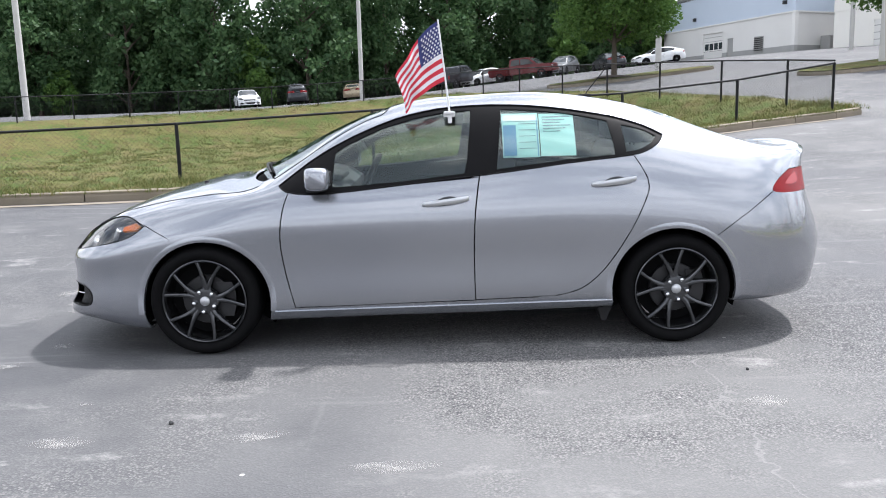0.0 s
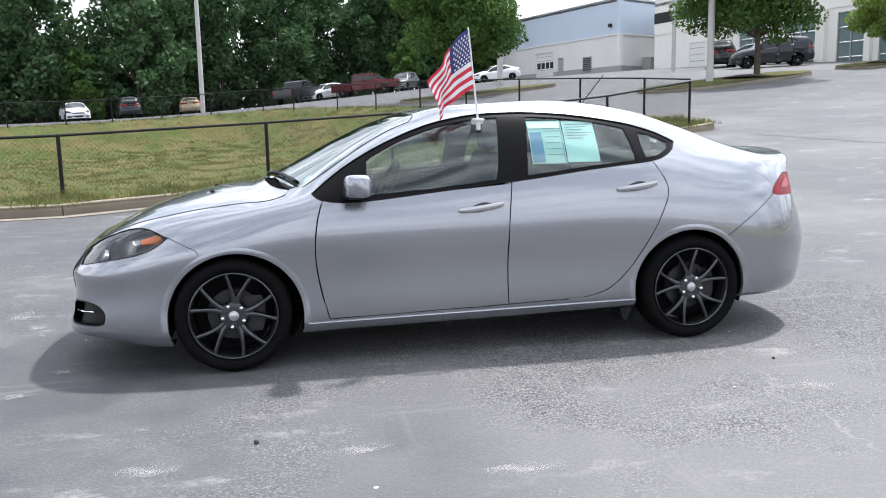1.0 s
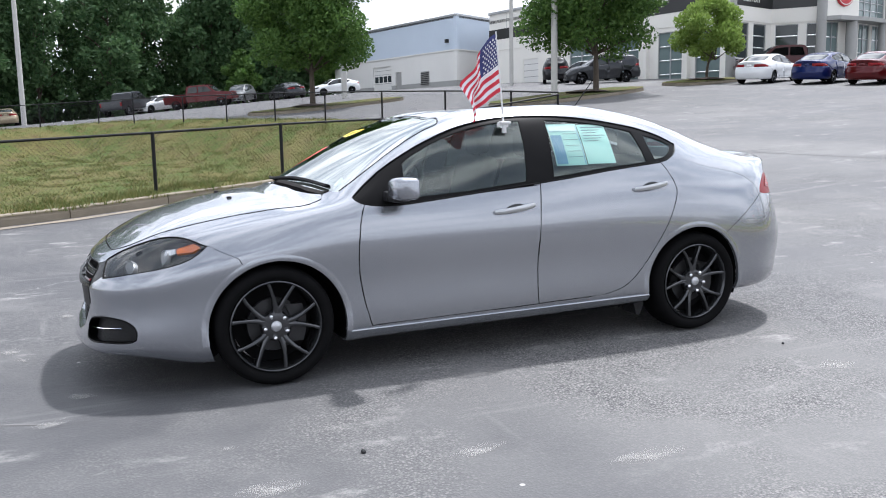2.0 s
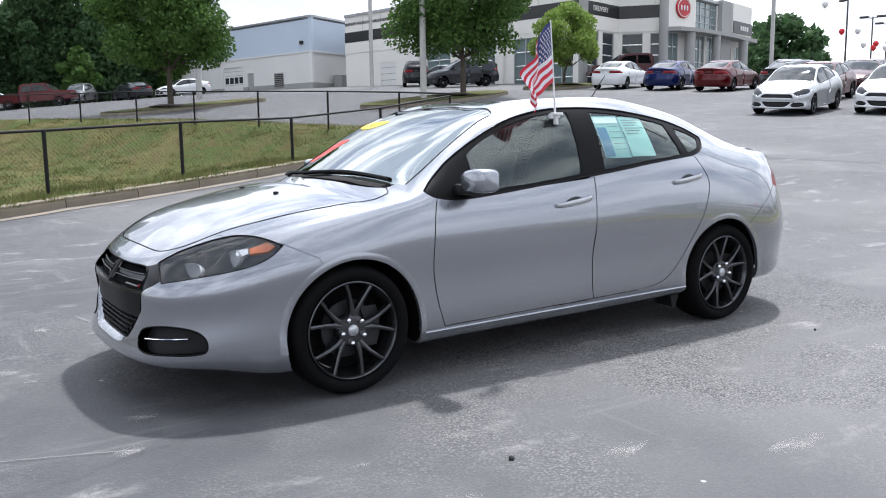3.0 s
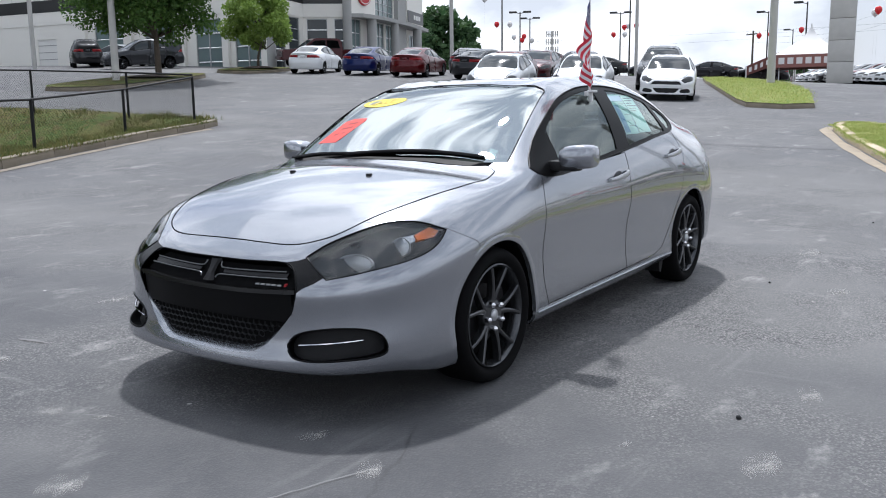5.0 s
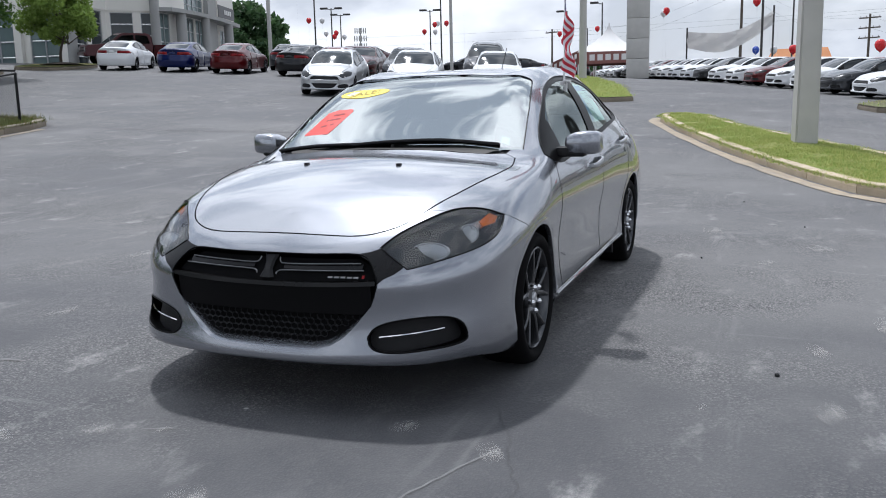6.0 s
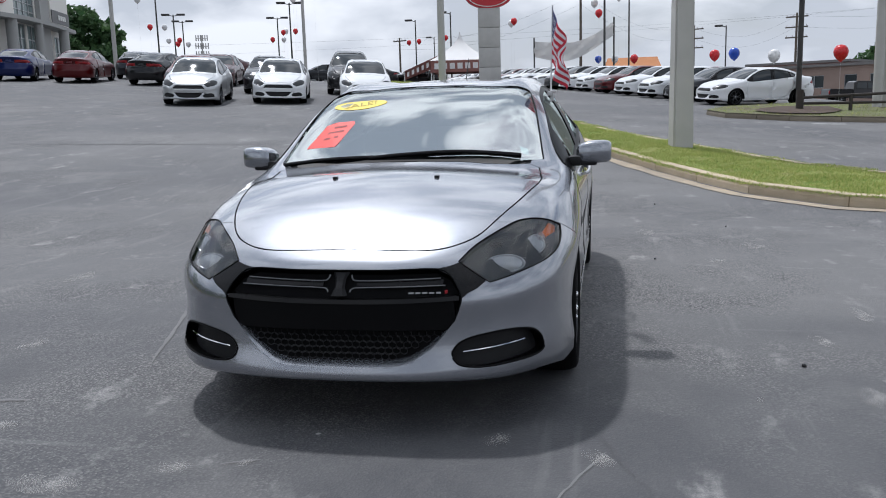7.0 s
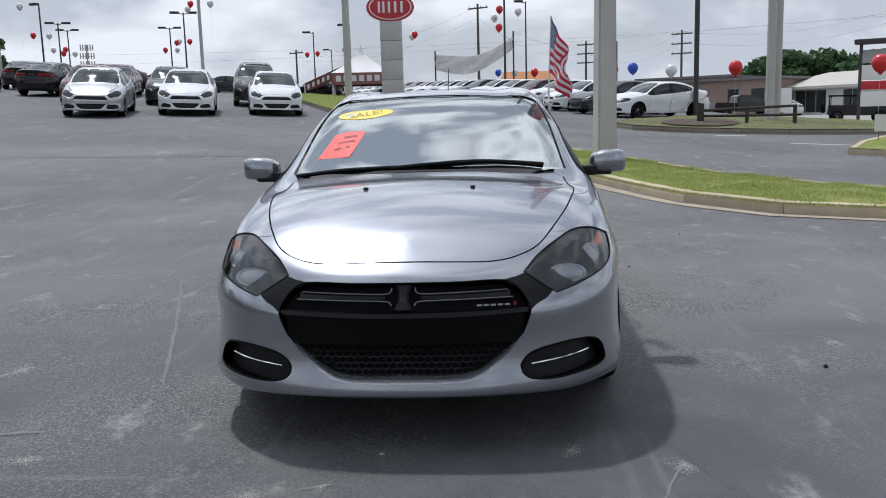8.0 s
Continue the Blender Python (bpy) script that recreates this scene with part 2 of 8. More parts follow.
def turf_material(name, green, straw, bare, patch=0.5):
    """Grass seen as a sheet: patches of green and straw, tufts, and bare spots."""
    m = bpy.data.materials.new(name)
    m.use_nodes = True
    n, l = m.node_tree.nodes, m.node_tree.links
    p = n["Principled BSDF"]
    tc = n.new("ShaderNodeTexCoord")
    last = None
    heights = []
    for scale, lo, hi, colour in ((patch, .42, .6, straw), (patch * 5.5, .48, .66, bare), (9.0, .45, .7, straw), (26.0, .5, .75, tuple(c * .35 for c in green))):
        t = n.new("ShaderNodeTexNoise")
        t.inputs["Scale"].default_value, t.inputs["Detail"].default_value, t.inputs["Distortion"].default_value = scale, 5, .5
        l.new(tc.outputs["Object"], t.inputs["Vector"])
        r = n.new("ShaderNodeMapRange")
        r.inputs[1].default_value, r.inputs[2].default_value, r.inputs[4].default_value = lo, hi, .8
        l.new(t.outputs["Fac"], r.inputs[0])
        x = n.new("ShaderNodeMix")
        x.data_type = "RGBA"
        l.new(r.outputs[0], x.inputs["Factor"])
        if last is None:
            x.inputs["A"].default_value = (*green, 1)
        else:
            l.new(last, x.inputs["A"])
        x.inputs["B"].default_value = (*colour, 1)
        last = x.outputs["Result"]
        heights.append(t.outputs["Fac"])
    l.new(last, p.inputs["Base Color"])
    p.inputs["Roughness"].default_value, p.inputs["Specular IOR Level"].default_value = .95, .15
    before = None
    for h, d in ((heights[2], .06), (heights[3], .03)):
        b = n.new("ShaderNodeBump")
        b.inputs["Strength"].default_value, b.inputs["Distance"].default_value = .9, d
        l.new(h, b.inputs["Height"])
        if before is not None:
            l.new(before, b.inputs["Normal"])
        before = b.outputs["Normal"]
    l.new(before, p.inputs["Normal"])
    return m


M_TURF = turf_material("mown_turf", (0.066, 0.105, 0.024), (0.158, 0.134, 0.054), (0.104, 0.072, 0.037))
M_LAWN = turf_material("green_lawn", (0.17, 0.25, 0.05), (0.31, 0.32, 0.11), (0.27, 0.23, 0.1), 0.8)
M_BLACKSTEEL = surface("black_coated_steel", (0.008, 0.008, 0.009), (0.014, 0.014, 0.015), 8, 0.5, spec=0.2)
M_PAINT = surface("silver_metallic_paint", (0.288, 0.3, 0.33), (0.268, 0.279, 0.307), 1.2, 0.25, 0.76, coat=1.0, grain=1400, rough_var=0.1)
M_PAINT.node_tree.nodes["Principled BSDF"].inputs["Coat IOR"].default_value = 1.6

M_BLACKGLOSS = surface("gloss_black_trim", (0.005, 0.005, 0.006), (0.008, 0.008, 0.008), 6, 0.25, rough_var=0.05, spec=0.22)
M_SATINBLACK = surface("satin_black_trim", (0.005, 0.005, 0.0055), (0.007, 0.007, 0.0075), 6, 0.35, rough_var=0.06, spec=0.07)
M_BLACKPLASTIC = surface("grained_black_plastic", (0.01, 0.01, 0.011), (0.015, 0.015, 0.016), 9, 0.5, spec=0.2, bump=0.2, grain=300)
M_SHELL = surface("dark_underlay", (0.005, 0.005, 0.0055), (0.009, 0.009, 0.0095), 9, 0.9, spec=0.04)
M_RUBBER = surface("tyre_rubber", (0.004, 0.004, 0.0044), (0.007, 0.007, 0.0074), 12, 0.8, bump=0.15, grain=160, spec=0.06)
M_GUNMETAL = surface("gunmetal_rim", (0.082, 0.084, 0.089), (0.06, 0.062, 0.066), 5, 0.24, 0.85, grain=500)
M_STEEL = surface("bare_steel", (0.35, 0.35, 0.36), (0.22, 0.22, 0.23), 10, 0.4, 0.9, grain=120)
M_CHROME = surface("chrome", (0.75, 0.75, 0.77), (0.68, 0.68, 0.7), 6, 0.09, 1.0, rough_var=0.04)
M_SATIN = surface("satin_silver", (0.5, 0.51, 0.53), (0.44, 0.45, 0.47), 6, 0.35, 0.8)
M_SEAT = surface("dark_grey_upholstery", (0.05, 0.05, 0.054), (0.035, 0.035, 0.038), 7, 0.85, bump=0.4, grain=220)
M_DASH = surface("dashboard_plastic", (0.035, 0.035, 0.037), (0.05, 0.05, 0.053), 6, 0.6, bump=0.2, grain=250)
M_AMBER = surface("amber_lens", (0.85, 0.22, 0.03), (0.75, 0.17, 0.02), 12, 0.2, coat=1.0)
M_REDLENS = surface("red_lens", (0.24, 0.004, 0.008), (0.15, 0.003, 0.005), 10, 0.32, coat=0.1, spec=0.2)
M_WHITELENS = surface("clear_reflector", (0.72, 0.73, 0.75), (0.5, 0.51, 0.53), 16, 0.12, 0.7)
M_LAMPBOWL = surface("smoked_lamp_bowl", (0.032, 0.034, 0.037), (0.042, 0.044, 0.047), 6, 0.3, 0.2, spec=0.3)
M_REFLECT = surface("grey_reflector", (0.55, 0.56, 0.57), (0.40, 0.41, 0.42), 14, 0.25, 0.35)
M_DISC = surface("brake_steel", (0.05, 0.05, 0.052), (0.035, 0.035, 0.037), 10, 0.5, 0.8)
M_PAPER = surface("window_paper", (0.58, 0.80, 0.80), (0.52, 0.74, 0.74), 5, 0.8)
M_PAPERBLUE = surface("blue_print", (0.23, 0.42, 0.62), (0.2, 0.37, 0.56), 5, 0.8)
M_INK = surface("grey_ink", (0.2, 0.25, 0.28), (0.15, 0.19, 0.22), 9, 0.8)
M_DARKINK = surface("dark_ink", (0.30, 0.22, 0.03), (0.38, 0.28, 0.04), 9, 0.7)
M_YELLOW = surface("yellow_sticker", (0.85, 0.66, 0.06), (0.8, 0.6, 0.05), 5, 0.6)
M_TAGINK = surface("dull_red_ink", (0.28, 0.05, 0.045), (0.36, 0.06, 0.05), 9, 0.7)
M_REDTAG = surface("red_tag", (0.80, 0.075, 0.055), (0.74, 0.065, 0.05), 5, 0.6)
M_PAPERPALE = surface("pale_blue_print", (0.5, 0.64, 0.72), (0.45, 0.58, 0.66), 5, 0.8)
M_FLAGRED = surface("flag_red", (0.55, 0.025, 0.05), (0.45, 0.02, 0.04), 14, 0.8)
M_FLAGWHITE = surface("flag_white", (0.74, 0.72, 0.74), (0.62, 0.61, 0.64), 14, 0.8)
M_FLAGBLUE = surface("flag_blue", (0.035, 0.045, 0.16), (0.025, 0.03, 0.12), 14, 0.8)
M_WHITEPLASTIC = surface("white_plastic", (0.72, 0.72, 0.72), (0.66, 0.66, 0.66), 10, 0.4)
G_WIND = glass("windshield_glass", (0.50, 0.60, 0.56), (0.95, 0.99, 0.98), 6.6)
G_SIDE = glass("tinted_side_glass", (0.70, 0.80, 0.76), (0.9, 0.98, 0.95), 1.8)
G_LENS = glass("headlamp_lens", (0.88, 0.9, 0.92), (0.95, 0.95, 0.95), 1.6)
G_REAR = glass("dark_rear_glass", (0.16, 0.18, 0.17), (0.9, 0.97, 0.95), 1.65)


# ---------------------------------------------------------------- mesh helpers
def thing(name, label, category, group="", kind="", at=(0, 0, 0), rz=0.0):
    ob = new(name)
    ob.empty_display_size = 0.1
    ob.matrix_basis = pose(*at, 0, 0, rz)
    return tagged(ob, label, category, group, kind)


def mesh_object(name, verts, faces, material, parent=None, label="", smooth=True, normals=None):
    me = bpy.data.meshes.new(name)
    me.from_pydata([tuple(v) for v in verts], [], faces)
    me.materials.append(material)
    me.update()
    if smooth:
        me.polygons.foreach_set("use_smooth", [True] * len(me.polygons))
    if normals is not None:
        me.normals_split_custom_set_from_vertices([tuple(v) for v in normals])
    ob = new(name, me)
    if parent is not None:
        ob.parent = parent
    if label:
        tagged(ob, label)
    return ob


def part(name, bm, material, parent=None, label="", smooth=True):
    """Links a bmesh as one mesh object under a thing or a part."""
    me = bpy.data.meshes.new(name)
    bm.normal_update()
    bm.to_mesh(me)
    bm.free()
    for m in material if isinstance(material, (list, tuple)) else [material]:
        me.materials.append(m)
    if smooth:
        me.polygons.foreach_set("use_smooth", [True] * len(me.polygons))
        me.set_sharp_from_angle(angle=radians(38))
    ob = new(name, me)
    if parent is not None:
        ob.parent = parent
    if label:
        tagged(ob, label)
    return ob


def add_box(bm, lo, hi, bevel=0.0, m=None, segments=2, mat=0):
    lo, hi = Vector(lo), Vector(hi)
    r = bmesh.ops.create_cube(bm, size=1.0)
    vs = r["verts"]
    for v in vs:
        v.co = Vector(((lo[i] + hi[i]) / 2 + v.co[i] * (hi[i] - lo[i]) for i in range(3)))
    if bevel:
        es = list({e for v in vs for e in v.link_edges})
        rb = bmesh.ops.bevel(bm, geom=es, offset=bevel, segments=segments, affect="EDGES", profile=0.5)
        vs = list({v for f in rb["faces"] for v in f.verts} | {v for v in vs if v.is_valid})
    if m is not None:
        bmesh.ops.transform(bm, matrix=m, verts=vs)
    if mat:
        for f in {f for v in vs for f in v.link_faces}:
            f.material_index = mat
    return vs


def add_tube(bm, pts, r, sides=6, r_end=None, caps=True):
    """A tube through points, with a radius that may taper."""
    pts = [Vector(p) for p in pts]
    rings = []
    up = Vector((0, 0, 1))
    for i, p in enumerate(pts):
        d = (pts[min(i + 1, len(pts) - 1)] - pts[max(i - 1, 0)]).normalized()
        a = d.cross(up if abs(d.z) < 0.95 else Vector((1, 0, 0))).normalized()
        b = a.cross(d).normalized()
        k = r if r_end is None else r + (r_end - r) * i / (len(pts) - 1)
        rings.append([bm.verts.new(p + (a * math.cos(q) + b * math.sin(q)) * k) for q in (2 * math.pi * j / sides for j in range(sides))])
    for u, v in zip(rings, rings[1:]):
        for j in range(sides):
            bm.faces.new((u[j], u[(j + 1) % sides], v[(j + 1) % sides], v[j]))
    if caps:
        bm.faces.new(rings[0][::-1])
        bm.faces.new(rings[-1])
    return rings


def add_lathe(bm, profile, steps=48, axis="y", closed=False):
    """Turns (radius, height) pairs round an axis through the origin."""
    rings = []
    for r, h in profile:
        ring = []
        for j in range(steps):
            q = 2 * math.pi * j / steps
            c, s = r * math.cos(q), r * math.sin(q)
            ring.append(bm.verts.new((c, h, s) if axis == "y" else (c, s, h)))
        rings.append(ring)
    pairs = list(zip(rings, rings[1:])) + ([(rings[-1], rings[0])] if closed else [])
    for u, v in pairs:
        for j in range(steps):
            bm.faces.new((u[j], u[(j + 1) % steps], v[(j + 1) % steps], v[j]))
    return rings


def add_prism(bm, outline, lo, hi, axis="y"):
    """An outline in a plane, given depth along an axis."""
    def at(p, h):
        return {"y": (p[0], h, p[1]), "x": (h, p[0], p[1]), "z": (p[0], p[1], h)}[axis]
    a = [bm.verts.new(at(p, lo)) for p in outline]
    b = [bm.verts.new(at(p, hi)) for p in outline]
    k = len(outline)
    bm.faces.new(a)
    bm.faces.new(b[::-1])
    for i in range(k):
        bm.faces.new((a[i], b[i], b[(i + 1) % k], a[(i + 1) % k]))
    return a + b


def inside(poly, a, b):
    hit, j = False, len(poly) - 1
    for i in range(len(poly)):
        (xi, yi), (xj, yj) = poly[i], poly[j]
        if (yi > b) != (yj > b) and a < (xj - xi) * (b - yi) / (yj - yi) + xi:
            hit = not hit
        j = i
    return hit


# ---------------------------------------------------------------- lie of the land
LAND = (0.11397, 0.31878, 0.20455, 0.15413, 0.06446, -0.02849, -0.02255, -0.00276, -0.00853)


def land(x, y):
    """Height of the asphalt: level round the car, rising gently to the showroom."""
    X = (60 * math.tanh(x / 60) if x > 0 else 22 * math.tanh(x / 22)) / 10
    Y = (90 * math.tanh(y / 90) if y > 0 else 25 * math.tanh(y / 25)) / 10
    f = 1 - math.exp(-((x * x + y * y) / 72.25) ** 1.5)
    fall = min(max((-y - 8) / 14, 0), 1) ** 2 * (3 - 2 * min(max((-y - 8) / 14, 0), 1)) * min(max((x - 24) / 20, 0), 1)
    return -1.1 * fall + f * sum(c * t for c, t in zip(LAND, (X, Y, X * X, X * Y, Y * Y, X ** 3, X * X * Y, X * Y * Y, Y ** 3)))


def smooth_line(keys, n):
    """A soft curve through 2D or 3D keys, n points a span."""
    k = [Vector(p) for p in keys]
    out = []
    for i in range(len(k) - 1):
        a, b, c, d = k[max(i - 1, 0)], k[i], k[i + 1], k[min(i + 2, len(k) - 1)]
        for j in range(n):
            t = j / n
            out.append(0.5 * (2 * b + (c - a) * t + (2 * a - 5 * b + 4 * c - d) * t * t + (3 * b - a - 3 * c + d) * t ** 3))
    out.append(k[-1])
    return out


# ---------------------------------------------------------------- car body: a cage of long lines from nose to tail
# Each line runs along the flank from the middle of the nose to the middle of the tail; the nose points to -x.
CAGE = [
    # lip and sill
    [(-2.318, 0, .224), (-2.296, -.35, .224), (-2.198, -.64, .221), (-1.985, -.81, .213), (-1.75, -.872, .175), (-1.35, -.885, .19), (-1.0, -.876, .20), (-.8, -.874, .205), (-.4, -.873, .21), (.2, -.874, .215), (.75, -.876, .225), (1.2, -.882, .235), (1.55, -.88, .24), (1.9, -.84, .245), (2.17, -.665, .25), (2.285, -.35, .25), (2.315, 0, .25)],
    # lower flank
    [(-2.283, 0, .31), (-2.266, -.35, .315), (-2.177, -.642, .335), (-1.974, -.811, .375), (-1.72, -.88, .39), (-1.35, -.9, .40), (-1.0, -.886, .41), (-.8, -.884, .41), (-.4, -.883, .415), (.2, -.885, .42), (.75, -.889, .425), (1.2, -.9, .42), (1.55, -.907, .41), (1.92, -.87, .42), (2.21, -.685, .42), (2.34, -.36, .42), (2.37, 0, .42)],
    # hollow of the bumper and the lower doors
    [(-2.274, 0, .43), (-2.256, -.34, .435), (-2.166, -.632, .455), (-1.97, -.804, .475), (-1.715, -.878, .50), (-1.35, -.906, .535), (-1.0, -.891, .54), (-.8, -.886, .535), (-.4, -.885, .54), (.2, -.888, .545), (.75, -.893, .55), (1.2, -.908, .56), (1.55, -.913, .555), (1.93, -.879, .535), (2.215, -.694, .51), (2.348, -.362, .505), (2.38, 0, .505)],
    # widest line
    [(-2.282, 0, .53), (-2.264, -.33, .535), (-2.182, -.612, .55), (-1.988, -.802, .575), (-1.72, -.885, .62), (-1.35, -.912, .68), (-1.0, -.908, .69), (-.8, -.907, .69), (-.4, -.909, .70), (.2, -.914, .71), (.75, -.917, .72), (1.2, -.922, .72), (1.55, -.917, .71), (1.93, -.88, .66), (2.21, -.695, .61), (2.35, -.36, .59), (2.383, 0, .59)],
    # upper flank
    [(-2.235, 0, .615), (-2.21, -.33, .62), (-2.125, -.585, .64), (-1.955, -.765, .665), (-1.70, -.862, .70), (-1.35, -.893, .755), (-1.0, -.895, .805), (-.8, -.893, .815), (-.4, -.891, .84), (.2, -.89, .87), (.75, -.888, .91), (1.2, -.885, .93), (1.55, -.868, .925), (1.93, -.82, .89), (2.15, -.67, .83), (2.265, -.36, .81), (2.295, 0, .81)],
    # shoulder and belt
    [(-2.195, 0, .665), (-2.17, -.31, .67), (-2.08, -.55, .70), (-1.92, -.715, .745), (-1.68, -.80, .80), (-1.35, -.835, .86), (-1.02, -.848, .915), (-.82, -.852, .93), (-.4, -.852, .94), (.2, -.848, .988), (.75, -.838, 1.048), (1.2, -.81, 1.09), (1.55, -.765, 1.075), (1.93, -.725, 1.035), (2.13, -.625, .99), (2.235, -.37, .985), (2.265, 0, .985)],
    # middle of the side glass, crown of the wing
    [(-2.165, 0, .687), (-2.14, -.28, .692), (-2.045, -.50, .735), (-1.895, -.655, .785), (-1.66, -.735, .838), (-1.35, -.765, .893), (-1.0, -.775, .948), (-.72, -.775, 1.055), (-.36, -.755, 1.125), (.2, -.757, 1.19), (.75, -.75, 1.205), (1.22, -.73, 1.175), (1.58, -.695, 1.125), (1.93, -.66, 1.075), (2.15, -.58, 1.062), (2.255, -.345, 1.08), (2.285, 0, 1.088)],
    # cant rail, edge of the bonnet
    [(-2.125, 0, .712), (-2.10, -.24, .718), (-2.0, -.42, .765), (-1.86, -.56, .82), (-1.63, -.64, .873), (-1.33, -.68, .925), (-.99, -.705, .972), (-.62, -.665, 1.195), (-.25, -.625, 1.335), (.2, -.612, 1.393), (.75, -.602, 1.39), (1.25, -.60, 1.30), (1.6, -.60, 1.185), (1.93, -.57, 1.10), (2.135, -.495, 1.088), (2.24, -.285, 1.104), (2.265, 0, 1.11)],
    # half way in
    [(-2.06, 0, .748), (-2.04, -.14, .754), (-1.95, -.24, .80), (-1.80, -.30, .858), (-1.58, -.33, .917), (-1.33, -.35, .962), (-1.09, -.36, 1.008), (-.72, -.36, 1.2), (-.31, -.34, 1.372), (.2, -.33, 1.428), (.75, -.33, 1.43), (1.28, -.33, 1.34), (1.64, -.33, 1.215), (1.95, -.32, 1.112), (2.11, -.26, 1.09), (2.19, -.15, 1.096), (2.21, 0, 1.1)],
    # middle
    [(-2.0, 0, .783), (-1.98, 0, .792), (-1.90, 0, .828), (-1.76, 0, .878), (-1.55, 0, .935), (-1.32, 0, .978), (-1.13, 0, 1.012), (-.77, 0, 1.2), (-.34, 0, 1.376), (.2, 0, 1.438), (.75, 0, 1.445), (1.29, 0, 1.355), (1.66, 0, 1.22), (1.96, 0, 1.117), (2.09, 0, 1.097), (2.15, 0, 1.1), (2.17, 0, 1.1)],
]

SIDE = (Vector((1, 0, 0)), Vector((0, 0, 1)))
FRONT = (Vector((0, 1, 0)), Vector((0, 0, 1)))
TOP = (Vector((1, 0, 0)), Vector((0, 1, 0)))
DIAG = (Vector((0.7071, -0.7071, 0)), Vector((0, 0, 1)))


def soft(keys, n=4):
    return [tuple(p) for p in smooth_line([(a, b, 0) for a, b in keys], n)]


def flat(keys, n=4):
    return [(p[0], p[1]) for p in soft(keys, n)]


ARC_F = [(-1.335 + .366 * math.cos(q), .305 + .362 * math.sin(q)) for q in (2 * math.pi * i / 40 for i in range(40))]
ARC_R = [(1.332 + .356 * math.cos(q), .32 + .358 * math.sin(q)) for q in (2 * math.pi * i / 40 for i in range(40))]
DLO_TOP = flat([(-.90, .962), (-.73, 1.088), (-.56, 1.185), (-.40, 1.257), (-.23, 1.318), (-.07, 1.355), (.09, 1.376), (.32, 1.383), (.54, 1.373), (.74, 1.35), (.93, 1.318), (1.05, 1.292), (1.19, 1.247), (1.302, 1.19)], 2)
DLO_LOW = flat([(1.302, 1.19), (1.265, 1.145), (1.18, 1.102), (1.08, 1.083), (.72, 1.048), (.40, 1.01), (-.24, .948), (-.56, .918), (-.74, .912), (-.86, .93), (-.90, .962)], 2)
DLO = DLO_TOP + DLO_LOW[1:-1]
PANE_F = flat([(-.60, .948), (-.585, 1.135)], 1) + flat([(-.54, 1.165), (-.40, 1.232), (-.23, 1.292), (-.07, 1.33), (.09, 1.352), (.20, 1.358)], 2) + [(.195, 1.3), (.165, 1.06), (.15, 1.008)] + flat([(.15, 1.008), (-.24, .968), (-.60, .948)], 2)[1:-1]
PANE_R = [(.335, 1.025), (.355, 1.2), (.375, 1.358)] + flat([(.375, 1.358), (.54, 1.35), (.74, 1.327), (.90, 1.298), (.985, 1.278)], 2)[1:] + [(1.005, 1.18), (1.01, 1.092), (.72, 1.068)]
PANE_Q = [(1.075, 1.105), (1.065, 1.255), (1.13, 1.24), (1.19, 1.222), (1.262, 1.186), (1.225, 1.148), (1.15, 1.115)]
SCREEN = [(-1.10, .02), (-1.095, -.2), (-1.065, -.42), (-1.005, -.61), (-.945, -.715), (-.60, -.655), (-.40, -.612), (-.305, -.586), (-.275, -.50), (-.265, -.2), (-.262, .02)]
COWL = [(-1.155, .02), (-1.148, -.2), (-1.118, -.42), (-1.068, -.56), (-1.02, -.645), (-.985, -.655), (-1.005, -.61), (-1.065, -.42), (-1.095, -.2), (-1.10, .02)]
HOOD = flat([(-2.124, .02), (-2.118, -.19), (-2.104, -.365), (-2.055, -.472), (-1.98, -.542), (-1.86, -.598), (-1.70, -.65), (-1.5, -.697), (-1.28, -.728), (-1.04, -.7)], 3) + [(-1.02, -.645), (-1.068, -.56), (-1.118, -.42), (-1.148, -.2), (-1.155, .02)]
BACKLIGHT = [(1.18, .02), (1.17, -.3), (1.2, -.52), (1.3, -.56), (1.6, -.545), (1.8, -.52), (1.86, -.3), (1.87, .02)]
LAMP = flat([(-1.115, .594), (-1.155, .635), (-1.185, .672)], 2)[:-1] + flat([(-1.185, .672), (-1.09, .722), (-.94, .773), (-.82, .797), (-.70, .79), (-.592, .754)], 4) + flat([(-.592, .754), (-.632, .708), (-.69, .676), (-.785, .651), (-.94, .624), (-1.03, .608), (-1.115, .594)], 4)[1:-1]
TAIL = [(1.90, .868), (1.908, .886), (1.94, .918), (1.99, .948), (2.04, .975), (2.5, .985), (2.5, .852), (2.08, .846), (1.96, .849), (1.915, .856)]
FILLER = [(-.38, .648), (-.44, .66), (-.505, .68), (-.54, .64), (-.575, .6), (-.547, .578), (-.512, .562), (-.488, .541), (-.478, .572), (-.44, .622)]
MOUTH_MID = [(.02, .545), (-.484, .545), (-.476, .49), (-.455, .45), (-.428, .417), (.02, .417)]
MOUTH = [(.02, .646), (-.19, .646), (-.38, .648), (-.44, .622), (-.478, .572), (-.487, .54), (-.476, .5), (-.456, .449), (-.428, .413), (-.389, .366), (-.34, .318), (-.288, .288), (-.235, .275), (-.15, .271), (.02, .27)]
FOG = flat([(-.447, .33), (-.455, .3), (-.487, .279), (-.56, .272), (-.67, .278), (-.75, .283), (-.786, .296), (-.786, .325), (-.768, .366), (-.728, .394), (-.64, .403), (-.53, .388), (-.473, .364), (-.447, .33)], 4)[:-1]
